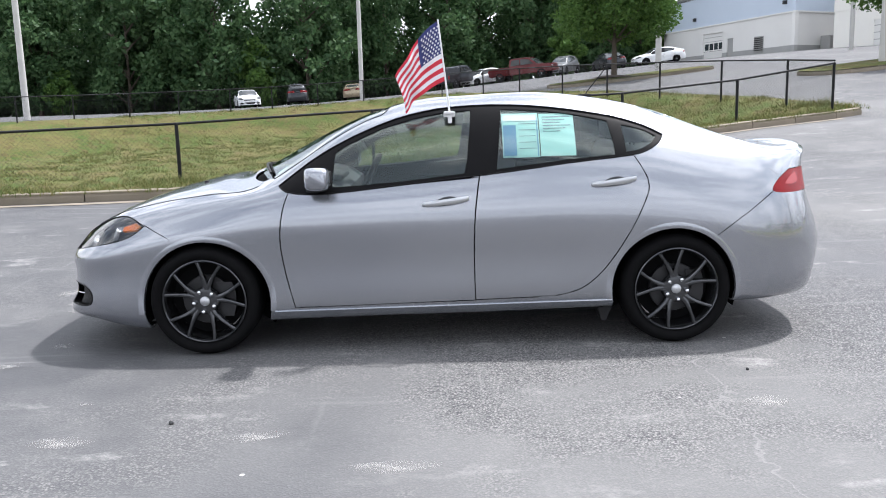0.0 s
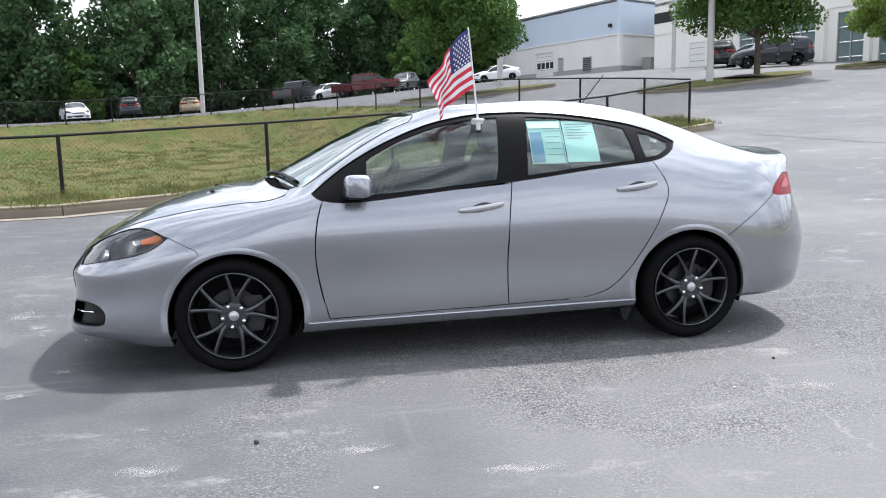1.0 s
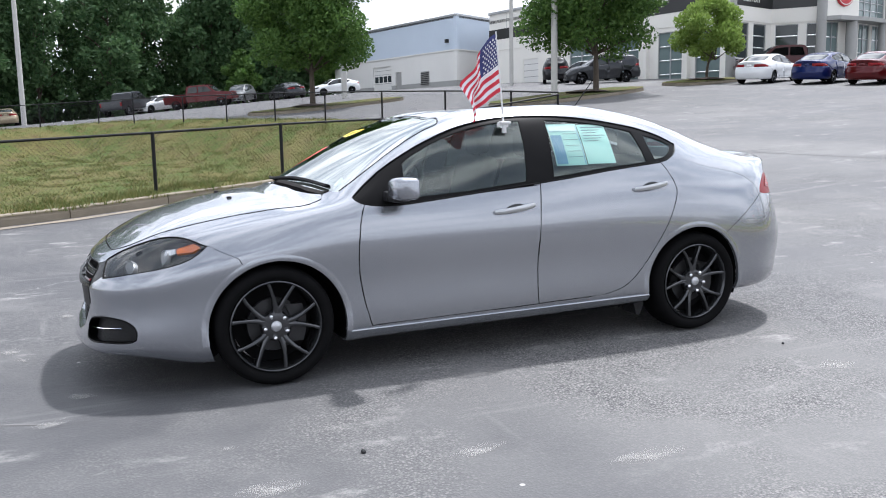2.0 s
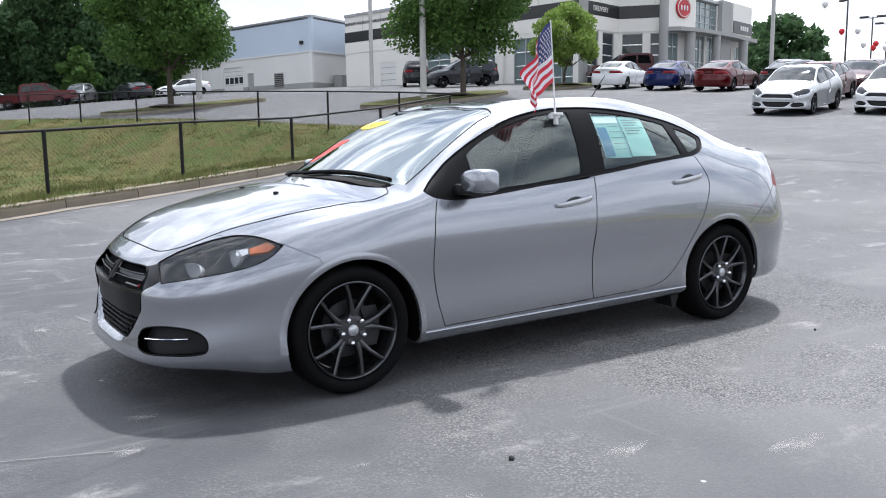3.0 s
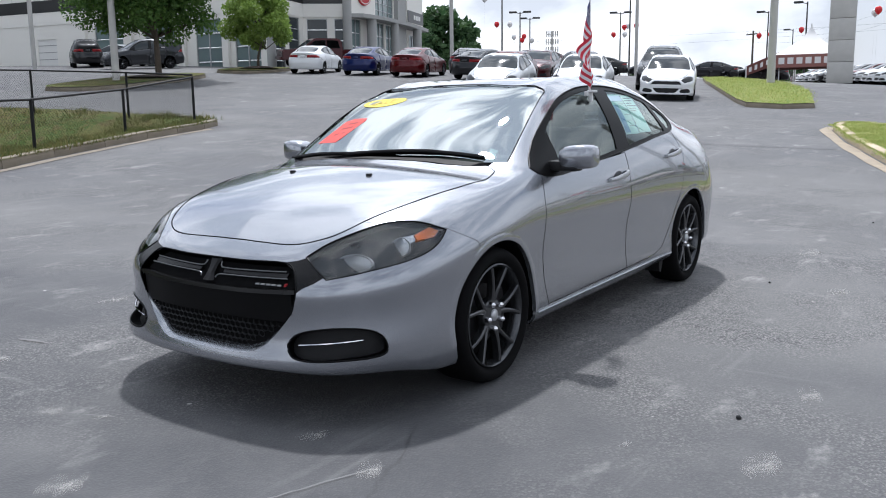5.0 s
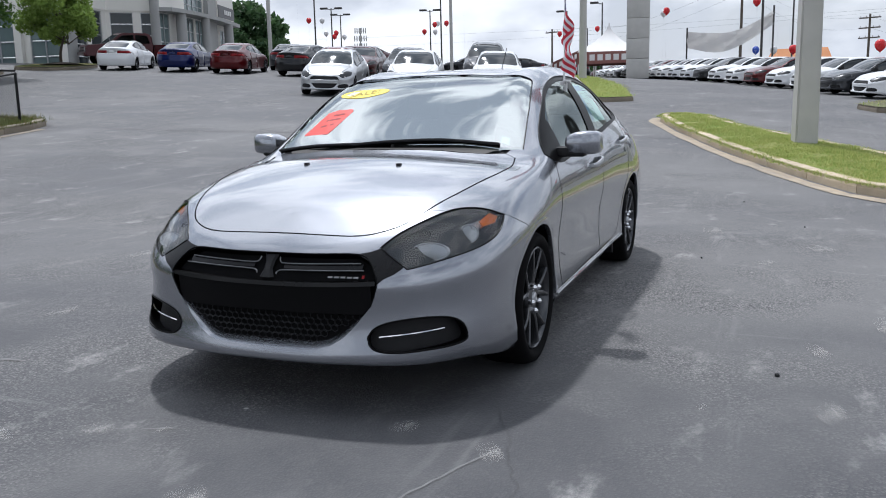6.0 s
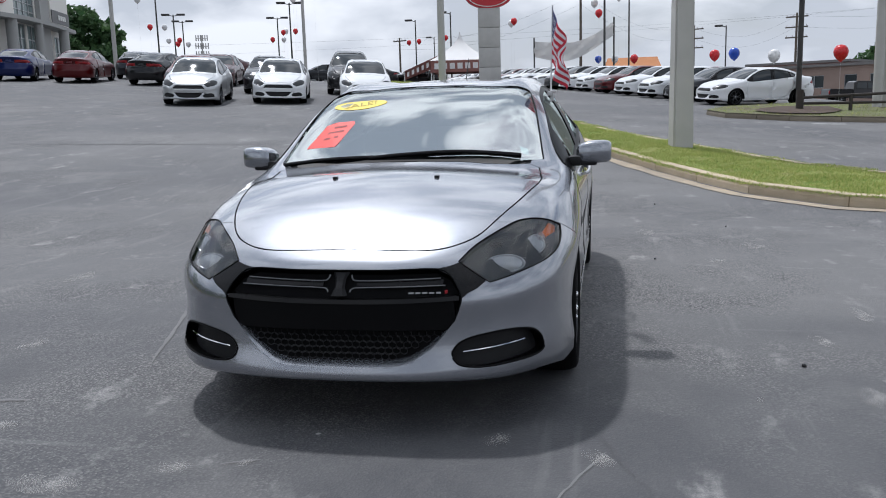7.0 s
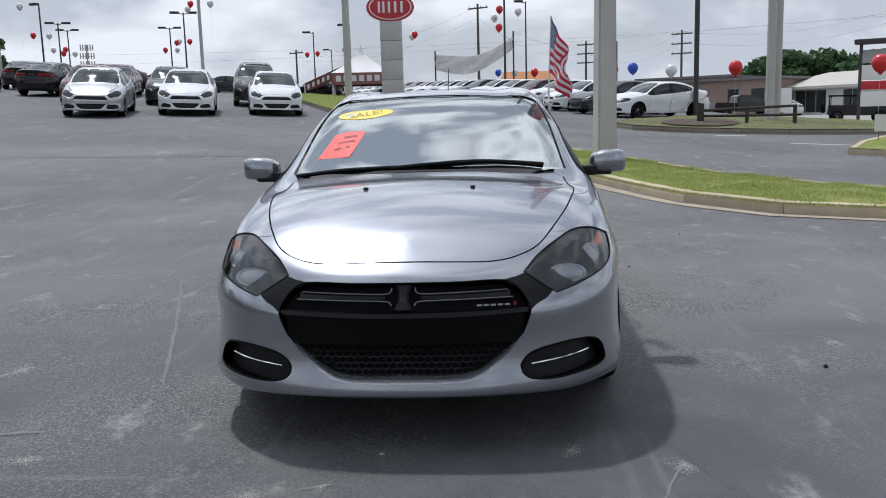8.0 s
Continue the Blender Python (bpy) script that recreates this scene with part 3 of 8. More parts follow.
DOOR_F = flat([(-.845, .925), (-.875, .84), (-.895, .71), (-.895, .58), (-.87, .42), (-.832, .268)], 3) + [(-.4, .272), (.0, .28), (.2, .286)] + flat([(.2, .286), (.198, .45), (.2, .71), (.217, .87), (.235, .985)], 3)[1:] + [(-.24, .95), (-.56, .92), (-.74, .914)]
DOOR_R = [(.2, .286), (.45, .292), (.66, .3)] + flat([(.66, .3), (.81, .34), (.94, .45), (1.06, .63), (1.17, .855), (1.182, .94), (1.15, 1.02), (1.11, 1.084)], 4)[1:] + [(.72, 1.048), (.40, 1.012), (.235, .99)] + flat([(.235, .985), (.217, .87), (.2, .71), (.198, .45), (.2, .286)], 3)[1:-1]
NOSE_CUT = [(-2.6, .05), (-2.6, .9), (-1.68, .76), (-1.645, .742), (-1.53, .688), (-1.45, .5), (-1.45, .05)]
TAIL_CUT = [(1.54, .05), (1.56, .62), (1.72, .735), (1.91, .866), (2.04, .85), (2.6, .85), (2.6, .05)]
DECK = [(1.9, .02), (1.89, -.3), (1.84, -.53), (1.92, -.6), (2.12, -.585), (2.5, -.56), (2.5, .02)]


def spline_rows(rows, t, n, ghost_a, ghost_b):
    """Cubic rows through keyed rows; rows has the shape (keys, ..., 3)."""
    m = len(rows)
    tt = np.concatenate([[2 * t[0] - t[1]], t, [2 * t[-1] - t[-2]]])
    rr = np.concatenate([ghost_a[None], rows, ghost_b[None]])
    tan = []
    for i in range(1, m + 1):
        h0, h1 = tt[i] - tt[i - 1], tt[i + 1] - tt[i]
        d0, d1 = (rr[i] - rr[i - 1]) / h0, (rr[i + 1] - rr[i]) / h1
        tan.append((d0 * h1 + d1 * h0) / (h0 + h1))
    out = []
    for i in range(m - 1):
        h = t[i + 1] - t[i]
        for j in range(n):
            u = j / n
            out.append((2 * u**3 - 3 * u**2 + 1) * rows[i] + (u**3 - 2 * u**2 + u) * h * tan[i] + (3 * u**2 - 2 * u**3) * rows[i + 1] + (u**3 - u**2) * h * tan[i + 1])
    out.append(rows[-1])
    return np.array(out)


def skin(n_long, n_round):
    """The left half of the body as a grid of points: (along, round, 3)."""
    k = np.array(CAGE, float)
    under = k[0].copy()
    under[:, 1] *= 0.86
    under[:, 0] *= 0.97
    under[:, 2] -= 0.012
    k = np.concatenate([under[None], k])
    flip = np.array([1.0, -1.0, 1.0])
    rows = k.transpose(1, 0, 2)
    t = np.concatenate([[0], np.cumsum(np.linalg.norm(np.diff(k[3], axis=0), axis=1))])
    along = spline_rows(rows, t, n_long, rows[1] * flip, rows[-2] * flip)
    cols = along.transpose(1, 0, 2)
    w = np.linalg.norm(np.diff(cols, axis=0), axis=2).mean(axis=1)
    t2 = np.concatenate([[0], np.cumsum(w)])
    full = spline_rows(cols, t2, n_round, 2 * cols[0] - cols[1], cols[-2] * flip)
    g = full.transpose(1, 0, 2)
    g[0, :, 1] = g[-1, :, 1] = 0
    g[:, -1, 1] = 0
    return g


def grid_mesh(g):
    a, b, _ = g.shape
    verts = [Vector(p) for p in g.reshape(-1, 3)]
    faces = [(i * b + j, (i + 1) * b + j, (i + 1) * b + j + 1, i * b + j + 1) for i in range(a - 1) for j in range(b - 1)]
    return verts, faces


def knife(bm, poly, axes, ok):
    """Cuts the skin along an outline seen along one direction."""
    A, B = axes
    D = A.cross(B)
    lo = (min(p[0] for p in poly), min(p[1] for p in poly))
    hi = (max(p[0] for p in poly), max(p[1] for p in poly))

    def span(f):
        a, b = [v.co.dot(A) for v in f.verts], [v.co.dot(B) for v in f.verts]
        return min(a), max(a), min(b), max(b)

    cand = {}
    for f in bm.faces:
        c = f.calc_center_median()
        if ok(c):
            s = span(f)
            if s[0] <= hi[0] and s[1] >= lo[0] and s[2] <= hi[1] and s[3] >= lo[1]:
                cand[f] = s
    for p, q in zip(poly, poly[1:] + poly[:1]):
        e = 1e-4
        x0, x1 = min(p[0], q[0]) - e, max(p[0], q[0]) + e
        z0, z1 = min(p[1], q[1]) - e, max(p[1], q[1]) + e
        sel = [f for f, s in cand.items() if s[0] <= x1 and s[1] >= x0 and s[2] <= z1 and s[3] >= z0]
        if not sel:
            continue
        way = A * (q[0] - p[0]) + B * (q[1] - p[1])
        if way.length < 1e-6:
            continue
        for f in sel:
            del cand[f]
        geom = sel + list({e for f in sel for e in f.edges}) + list({v for f in sel for v in f.verts})
        r = bmesh.ops.bisect_plane(bm, geom=geom, dist=1e-5, plane_co=A * p[0] + B * p[1], plane_no=way.cross(D).normalized())
        for f in [x for x in r["geom"] if isinstance(x, bmesh.types.BMFace)] + [f for f in sel if f.is_valid]:
            if f.is_valid:
                cand[f] = span(f)


FLANK = lambda c: c.y < -0.45
NOSE = lambda c: c.x < -1.55
REGIONS = [  # name, outline, view, where it applies
    ("arch_f", ARC_F, SIDE, lambda c: c.y < -0.5 and c.z < 0.8),
    ("arch_r", ARC_R, SIDE, lambda c: c.y < -0.5 and c.z < 0.8),
    ("pane_front", PANE_F, SIDE, FLANK),
    ("pane_rear", PANE_R, SIDE, FLANK),
    ("pane_quarter", PANE_Q, SIDE, FLANK),
    ("window_trim", DLO, SIDE, FLANK),
    ("windshield", SCREEN, TOP, lambda c: c.z > 0.9),
    ("cowl", COWL, TOP, lambda c: c.z > 0.88),
    ("rear_screen", BACKLIGHT, TOP, lambda c: c.z > 1.05),
    ("lamp", LAMP, DIAG, lambda c: c.x < -1.5 and c.y < -0.3),
    ("tail", TAIL, SIDE, lambda c: c.x > 1.8 and c.y < -0.3),
    ("lamp_filler", FILLER, FRONT, lambda c: c.x < -1.95 and c.z < 0.705),
    ("mouth_mid", MOUTH_MID, FRONT, lambda c: c.x < -1.95 and c.z < 0.705),
    ("mouth", MOUTH, FRONT, lambda c: c.x < -1.95 and c.z < 0.705),
    ("fog", FOG, FRONT, lambda c: c.x < -1.75),
    ("hood", HOOD, TOP, lambda c: c.z > 0.66 and c.x < -0.9),
    ("door_f", DOOR_F, SIDE, FLANK),
    ("door_r", DOOR_R, SIDE, FLANK),
    ("nose", NOSE_CUT, SIDE, lambda c: c.z < 0.83),
    ("trunk", DECK, TOP, lambda c: c.z > 0.95),
    ("rump", TAIL_CUT, SIDE, lambda c: c.z < 0.9),
]


class Body:
    """The cut half skin, sorted into named regions, with true normals."""

    def __init__(self, n_long, n_round, calm=0):
        g = skin(n_long, n_round)
        verts, faces = grid_mesh(g)
        full = bmesh.new()
        vs = [full.verts.new(v) for v in verts] + [full.verts.new((v.x, -v.y, v.z)) for v in verts]
        k = len(verts)
        for f in faces:
            full.faces.new([vs[i] for i in f])
            full.faces.new([vs[i + k] for i in f[::-1]])
        bmesh.ops.remove_doubles(full, verts=full.verts, dist=1e-5)
        bmesh.ops.recalc_face_normals(full, faces=full.faces)
        full.normal_update()
        self.tree = BVHTree.FromBMesh(full)
        full.faces.ensure_lookup_table()
        if max(full.faces, key=lambda f: f.calc_center_median().z).normal.z < 0:
            bmesh.ops.reverse_faces(full, faces=full.faces)
            full.normal_update()
            self.tree = BVHTree.FromBMesh(full)
            full.faces.ensure_lookup_table()
        # the pressed panels flow without ripples: even out the normals
        full.verts.index_update()
        no = np.array([v.normal[:] for v in full.verts])
        ends = np.array([[e.verts[0].index, e.verts[1].index] for e in full.edges])
        for _ in range(calm):
            total = no.copy()
            np.add.at(total, ends[:, 0], no[ends[:, 1]])
            np.add.at(total, ends[:, 1], no[ends[:, 0]])
            no = total / np.linalg.norm(total, axis=1)[:, None]
        no = [Vector(v) for v in no]
        self.corner = [([v.co.copy() for v in f.verts], [no[v.index] for v in f.verts]) for f in full.faces]
        full.free()
        bm = bmesh.new()
        vs = [bm.verts.new(v) for v in verts]
        for f in faces:
            bm.faces.new([vs[i] for i in f])
        bmesh.ops.remove_doubles(bm, verts=bm.verts, dist=1e-5)
        self.shell = bm.copy()
        for name, poly, axes, ok in REGIONS:
            knife(bm, poly, axes, ok)
        bmesh.ops.remove_doubles(bm, verts=bm.verts, dist=0.0012)
        bmesh.ops.dissolve_degenerate(bm, edges=bm.edges, dist=1e-5)
        bm.normal_update()
        self.sets = {}
        for f in bm.faces:
            self.sets.setdefault(self.region(f.calc_center_median()), []).append(f)
        self.bm = bm

    @staticmethod
    def region(c):
        for name, poly, (A, B), ok in REGIONS:
            if ok(c) and inside(poly, c.dot(A), c.dot(B)):
                return name
        return "body"

    def normal(self, p):
        loc, _, i, _ = self.tree.find_nearest(p)
        co, no = self.corner[i]
        w = poly_3d_calc(co, loc)
        v = Vector((0, 0, 0))
        for a, b in zip(w, no):
            v += b * a
        return v.normalized()

    def hit(self, start, way):
        loc, nor, i, d = self.tree.ray_cast(Vector(start), Vector(way))
        return loc

    def on_side(self, x, z):
        return self.hit((x, -2, z), (0, 1, 0))

    def on_nose(self, y, z):
        return self.hit((-4, y, z), (1, 0, 0))

    def on_top(self, x, y):
        return self.hit((x, y, 3), (0, 0, -1))

    def take(self, *names, rim=0.014, gap=0.0042, push=0.0, walls=False):
        """Points, normals and faces of regions, with edges turned in."""
        fs = [f for n in names for f in self.sets.get(n, [])]
        index, verts, normals, faces = {}, [], [], []
        for f in fs:
            for v in f.verts:
                if v not in index:
                    index[v] = len(verts)
                    n = self.normal(v.co)
                    verts.append(v.co - n * push)
                    normals.append(n)
            ids = [index[v] for v in f.verts]
            if f.normal.dot(normals[ids[0]]) < 0:
                ids.reverse()
            faces.append(ids)
        count, toward = {}, {}
        for ids in faces:
            c = sum((verts[i] for i in ids), Vector()) / len(ids)
            for a, b in zip(ids, ids[1:] + ids[:1]):
                count.setdefault((min(a, b), max(a, b)), []).append((a, b))
            for i in ids:
                toward[i] = toward.get(i, Vector()) + (c - verts[i]).normalized()
        edge = [e[0] for e in count.values() if len(e) == 1 and not (abs(verts[e[0][0]].y) < 1e-3 and abs(verts[e[0][1]].y) < 1e-3)]
        if walls:
            faces = []
        if rim and edge:
            base = {}
            for i in {i for e in edge for i in e}:
                d = toward[i] - normals[i] * toward[i].dot(normals[i])
                if abs(verts[i].y) < 1e-3:
                    d.y = 0
                if d.length > 1e-6 and gap:
                    verts[i] = verts[i] + d.normalized() * gap
                base[i] = len(verts)
                verts.append(verts[i] - normals[i] * rim)
                normals.append(normals[i])
            for a, b in edge:
                faces.append([b, a, base[a], base[b]])
        return verts, normals, faces

    def emit(self, name, names, material, parent, both=True, label="", warp=None, **kw):
        """One mesh over both halves, or a left and a right mesh."""
        verts, normals, faces = self.take(*names, **kw)
        if not faces:
            return []
        mv = [Vector((v.x, -v.y, v.z)) for v in verts]
        mn = [Vector((v.x, -v.y, v.z)) for v in normals]
        mf = [f[::-1] for f in faces]
        if warp:
            verts, mv = [warp(v) for v in verts], [warp(v) for v in mv]
            normals = mn = None
        if both:
            k = len(verts)
            go, mv2, mn2 = {}, [], []
            for i, v in enumerate(mv):
                if abs(v.y) < 2e-4:
                    go[i] = i
                else:
                    go[i] = k + len(mv2)
                    mv2.append(v)
                    if mn is not None:
                        mn2.append(mn[i])
            mv, mn = mv2, mn2
            return [mesh_object(name, verts + mv, faces + [[go[i] for i in f] for f in mf], material, parent, label, True, None if normals is None else normals + mn)]
        return [mesh_object(name, verts, faces, material, parent, label, True, normals), mesh_object(name, mv, mf, material, parent, label, True, mn)]


def lining(body, drop, depth, skip, zmin=0.0):
    """A dark inner skin behind the panels."""
    vs, fs = [], []
    for f in body.shell.faces:
        c = f.calc_center_median()
        r = body.region(c)
        if r in skip or math.hypot(c.x + 1.335, c.z - .305) < .40 and c.y < -.5 or math.hypot(c.x - 1.332, c.z - .32) < .39 and c.y < -.5 or c.z < zmin or c.x < -1.72:
            continue
        ids = []
        for v in f.verts:
            ids.append(len(vs))
            vs.append(v.co - body.normal(v.co) * depth)
        fs.append(ids)
    k = len(vs)
    return vs + [Vector((v.x, -v.y, v.z)) for v in vs], fs + [[i + k for i in f] for f in fs]


def wheel(parent, x, y, side, detail=True):
    """A tyre with a rim of five split spokes, hub, nuts and brake; side -1 faces -y."""
    hub = new("wheel")
    hub.parent = parent
    hub.matrix_basis = pose(x, y, .317) @ Matrix.Diagonal((1, -side, 1, 1))
    tag_label = "gunmetal split-spoke alloy wheel with black tyre"
    tagged(hub, tag_label)
    n = 72 if detail else 28
    turn = 81 if x < 0 else 99
    bm = bmesh.new()
    add_lathe(bm, [(.244, .012), (.249, .004), (.262, -.008), (.28, -.012), (.298, -.004), (.307, .012), (.314, .03), (.317, .06), (.317, .17), (.312, .2), (.297, .22), (.25, .215), (.244, .205)], n)
    part("tyre", bm, M_RUBBER, hub, "black tyre")
    bm = bmesh.new()
    add_lathe(bm, [(.244, .205), (.244, .012), (.241, .003), (.235, .0), (.229, .006), (.222, .03), (.216, .06), (.208, .19)], n)
    for k in range(5):
        for s in (-1, 1):
            pts = []
            for r, a, h, wd in ((.055, 6, .024, .022), (.098, 7.2, .017, .0165), (.145, 11.4, .011, .013), (.19, 14.6, .007, .012), (.23, 17, .005, .0135)):
                q = radians(turn + 72 * k + s * a)
                c, d = Vector((math.cos(q), 0, math.sin(q))), Vector((-math.sin(q), 0, math.cos(q)))
                pts.append((c * r + Vector((0, h, 0)), d, wd))
            rings = []
            for p, d, wd in pts:
                rings.append([bm.verts.new(p + d * a * wd + Vector((0, b, 0))) for a, b in ((-1, .03), (-.75, .002), (-.3, -.003), (.3, -.003), (.75, .002), (1, .03))])
            for u, v in zip(rings, rings[1:]):
                for j in range(5):
                    bm.faces.new((u[j], u[j + 1], v[j + 1], v[j]))
    for k in range(5):
        web = []
        for r, a, h in ((.045, -24, .022), (.092, -9, .018), (.106, 0, .02), (.092, 9, .018), (.045, 24, .022)):
            q = radians(turn + 72 * k + a)
            web.append((r * math.cos(q), h, r * math.sin(q)))
        top = [bm.verts.new(p) for p in web]
        low = [bm.verts.new((x, y + .03, z)) for x, y, z in web]
        bm.faces.new(top)
        for i in range(5):
            bm.faces.new((top[i], low[i], low[(i + 1) % 5], top[(i + 1) % 5]))
    add_lathe(bm, [(.001, .016), (.05, .016), (.073, .02), (.08, .03), (.08, .06)], 40 if detail else 16)
    part("rim", bm, M_GUNMETAL, hub, "gunmetal alloy rim")
    bm = bmesh.new()
    add_lathe(bm, [(.001, .004), (.021, .005), (.027, .01), (.029, .02)], 28)
    part("centre_cap", bm, M_SATIN, hub, "silver centre cap")
    if detail:
        for k in range(5):
            q = radians(turn + 36 + 72 * k)
            bm = bmesh.new()
            add_lathe(bm, [(.001, -.006), (.006, -.004), (.0115, .001), (.0138, .008), (.0138, .026)], 12)
            bmesh.ops.translate(bm, verts=bm.verts, vec=(.061 * math.cos(q), -.004, .061 * math.sin(q)))
            part("wheel_nut", bm, M_CHROME, hub, "bright wheel nut")
        bm = bmesh.new()
        add_lathe(bm, [(.06, .075), (.14, .075), (.142, .08), (.142, .098), (.06, .1)], 48)
        part("brake_disc", bm, M_DISC, hub, "steel brake disc")
        bm = bmesh.new()
        add_prism(bm, [(.06, -.1), (.15, -.1), (.168, -.04), (.168, .04), (.15, .1), (.06, .1), (.1, 0)], .06, .12)
        part("brake_caliper", bm, M_DISC, hub, "grey brake caliper")
    bm = bmesh.new()
    add_lathe(bm, [(.001, .13), (.208, .13)], 32)
    part("hub_backing", bm, M_SHELL, hub)
    return hub


from mathutils.bvhtree import BVHTree
from mathutils.interpolate import poly_3d_calc

BODY = Body(7, 5, 7)
sedan = thing("sedan", "silver metallic four-door sedan parked on asphalt, flag on its window", "car")

# panels
BODY.emit("body", ["body"], M_PAINT, sedan, True, "silver metallic body shell")
BODY.emit("hood", ["hood"], M_PAINT, sedan, True, "silver bonnet with dark seam")
BODY.emit("front_bumper", ["nose"], M_PAINT, sedan, True, "silver front bumper", gap=.0004)
BODY.emit("rear_bumper", ["rump"], M_PAINT, sedan, True, "silver rear bumper", gap=.0006)
BODY.emit("trunk_lid", ["trunk"], M_PAINT, sedan, True, "silver boot lid with lip")
doors = BODY.emit("front_door", ["door_f"], M_PAINT, sedan, False, "silver front door")
doors_r = BODY.emit("rear_door", ["door_r"], M_PAINT, sedan, False, "silver rear door")
BODY.emit("window_trim", ["window_trim"], M_SATINBLACK, sedan, False, "satin black window surround", gap=0, rim=.02, push=.002)
for nm in ("pane_front", "pane_rear", "pane_quarter"):
    for ob in BODY.emit("side_window", [nm], G_SIDE, sedan, False, "tinted side window", gap=0, rim=0, push=.007):
        ob.visible_shadow = False
for ob in BODY.emit("windshield", ["windshield"], G_WIND, sedan, True, "windshield reflecting clouds", gap=0, rim=0, push=.004):
    ob.visible_shadow = False
for ob in BODY.emit("rear_screen", ["rear_screen"], G_REAR, sedan, True, "tinted rear window", gap=0, rim=0, push=.004):
    ob.visible_shadow = False
BODY.emit("cowl_panel", ["cowl"], M_SHELL, sedan, True, "black plastic cowl below the windshield", push=.03, gap=0)
vs_, fs_ = lining(BODY, 0, .021, ("pane_front", "pane_rear", "pane_quarter", "windshield", "rear_screen", "mouth", "mouth_mid", "lamp_filler", "fog", "lamp", "tail", "window_trim", "cowl"))
mesh_object("inner_lining", vs_, fs_, M_SHELL, sedan)

# headlamps: bowl, projector, reflector, amber marker, clear lens
for ob in BODY.emit("headlamp", ["lamp"], M_LAMPBOWL, sedan, False, "smoked headlamp bowl", rim=0, gap=0, push=.035):
    pass
for ob in BODY.emit("headlamp_lens", ["lamp"], G_LENS, sedan, False, "clear headlamp lens", rim=0, gap=0, push=.003):
    ob.visible_shadow = False
BODY.emit("headlamp_edge", ["lamp"], M_SATINBLACK, sedan, False, "", rim=.036, gap=0, push=.0, walls=True)
BODY.emit("tail_lamp", ["tail"], M_REDLENS, sedan, False, "red tail lamp", rim=.02, gap=.002, push=.0)


def lamp_spot(a, z, depth):
    """A place on the lamp, seen from the front corner."""
    p = Vector((a * .7071 - 3 * .7071, -a * .7071 - 3 * .7071, z))
    h = BODY.hit(p, (.7071, .7071, 0))
    return h - BODY.normal(h) * depth


def both_sides(make):
    for s in (1, -1):
        make(s)


def headlamp_inside(s):
    flip = Matrix.Diagonal((1, s, 1, 1))
    for name, a, z, r, mat, lab in (("projector", -.80, .715, .04, M_REFLECT, "round projector lamp"), ("reflector_bowl", -1.0, .662, .05, M_REFLECT, "grey reflector bowl")):
        c = lamp_spot(a, z, .02)
        n = (BODY.normal(c) + Vector((-1, 0, 0))).normalized()
        bm = bmesh.new()
        add_lathe(bm, [(.001, .004), (r * .55, .007), (r * .85, .012), (r * .93, .008), (r, .008), (r * 1.02, .012), (r * .98, .03)], 36)
        if name == "reflector_bowl":
            bmesh.ops.scale(bm, vec=(1.6, 1, .75), verts=bm.verts)
        rot = n.to_track_quat("-Y", "Z").to_matrix().to_4x4()
        bmesh.ops.transform(bm, matrix=flip @ Matrix.Translation(c) @ rot, verts=bm.verts)
        part(name, bm, mat, sedan, lab)
    for name, loop, mat, lab in (
        ("amber_marker", [(-.735, .75), (-.665, .775), (-.625, .757), (-.648, .735), (-.725, .728)], M_AMBER, "amber side marker"),
        ("bright_insert", [(-.79, .745), (-.742, .752), (-.732, .729), (-.76, .718), (-.785, .722)], M_WHITELENS, "bright reflector insert"),
    ):
        bm = bmesh.new()
        top = [bm.verts.new(flip @ lamp_spot(a, z, .012)) for a, z in loop]
        low = [bm.verts.new(flip @ lamp_spot(a, z, .03)) for a, z in loop]
        bm.faces.new(top)
        for i in range(len(loop)):
            j = (i + 1) % len(loop)
            bm.faces.new((top[i], low[i], low[j], top[j]))
        part(name, bm, mat, sedan, lab)


both_sides(headlamp_inside)


M_TAILGLINT = surface("tail_glint_red", (.36, .04, .045), (.28, .03, .035), 14, .2, .1)


def tail_inside(s):
    # paler red patch: the lamp's inner highlight put into the colour
    bm = bmesh.new()
    pts = [(1.985, .895), (2.0, .915), (2.035, .94), (2.075, .955), (2.085, .93), (2.085, .9), (2.04, .89)]
    top = []
    for x, z in pts:
        h = BODY.on_side(x, z)
        if h is None:
            h = Vector((x, -.72, z))
        n = BODY.normal(h)
        top.append(bm.verts.new(Vector((h.x, h.y * s, h.z)) + Vector((n.x, n.y * s, n.z)) * .004))
    bm.faces.new(top)
    part("clear_insert", bm, M_TAILGLINT, sedan, "paler red patch painted for the tail lamp's inner highlight")


both_sides(tail_inside)

# the black mouth: backing, slats, bar, mesh
BODY.emit("grille_backing", ["mouth", "mouth_mid"], M_SHELL, sedan, True, "black grille backing", rim=0, gap=0, push=.035)
BODY.emit("grille_edge", ["mouth", "mouth_mid"], M_BLACKGLOSS, sedan, True, "", rim=.036, gap=0, push=.0, walls=True)
BODY.emit("lamp_filler", ["lamp_filler"], M_BLACKGLOSS, sedan, False, "gloss black piece between grille and headlamp", rim=.03, gap=.001, push=.001)


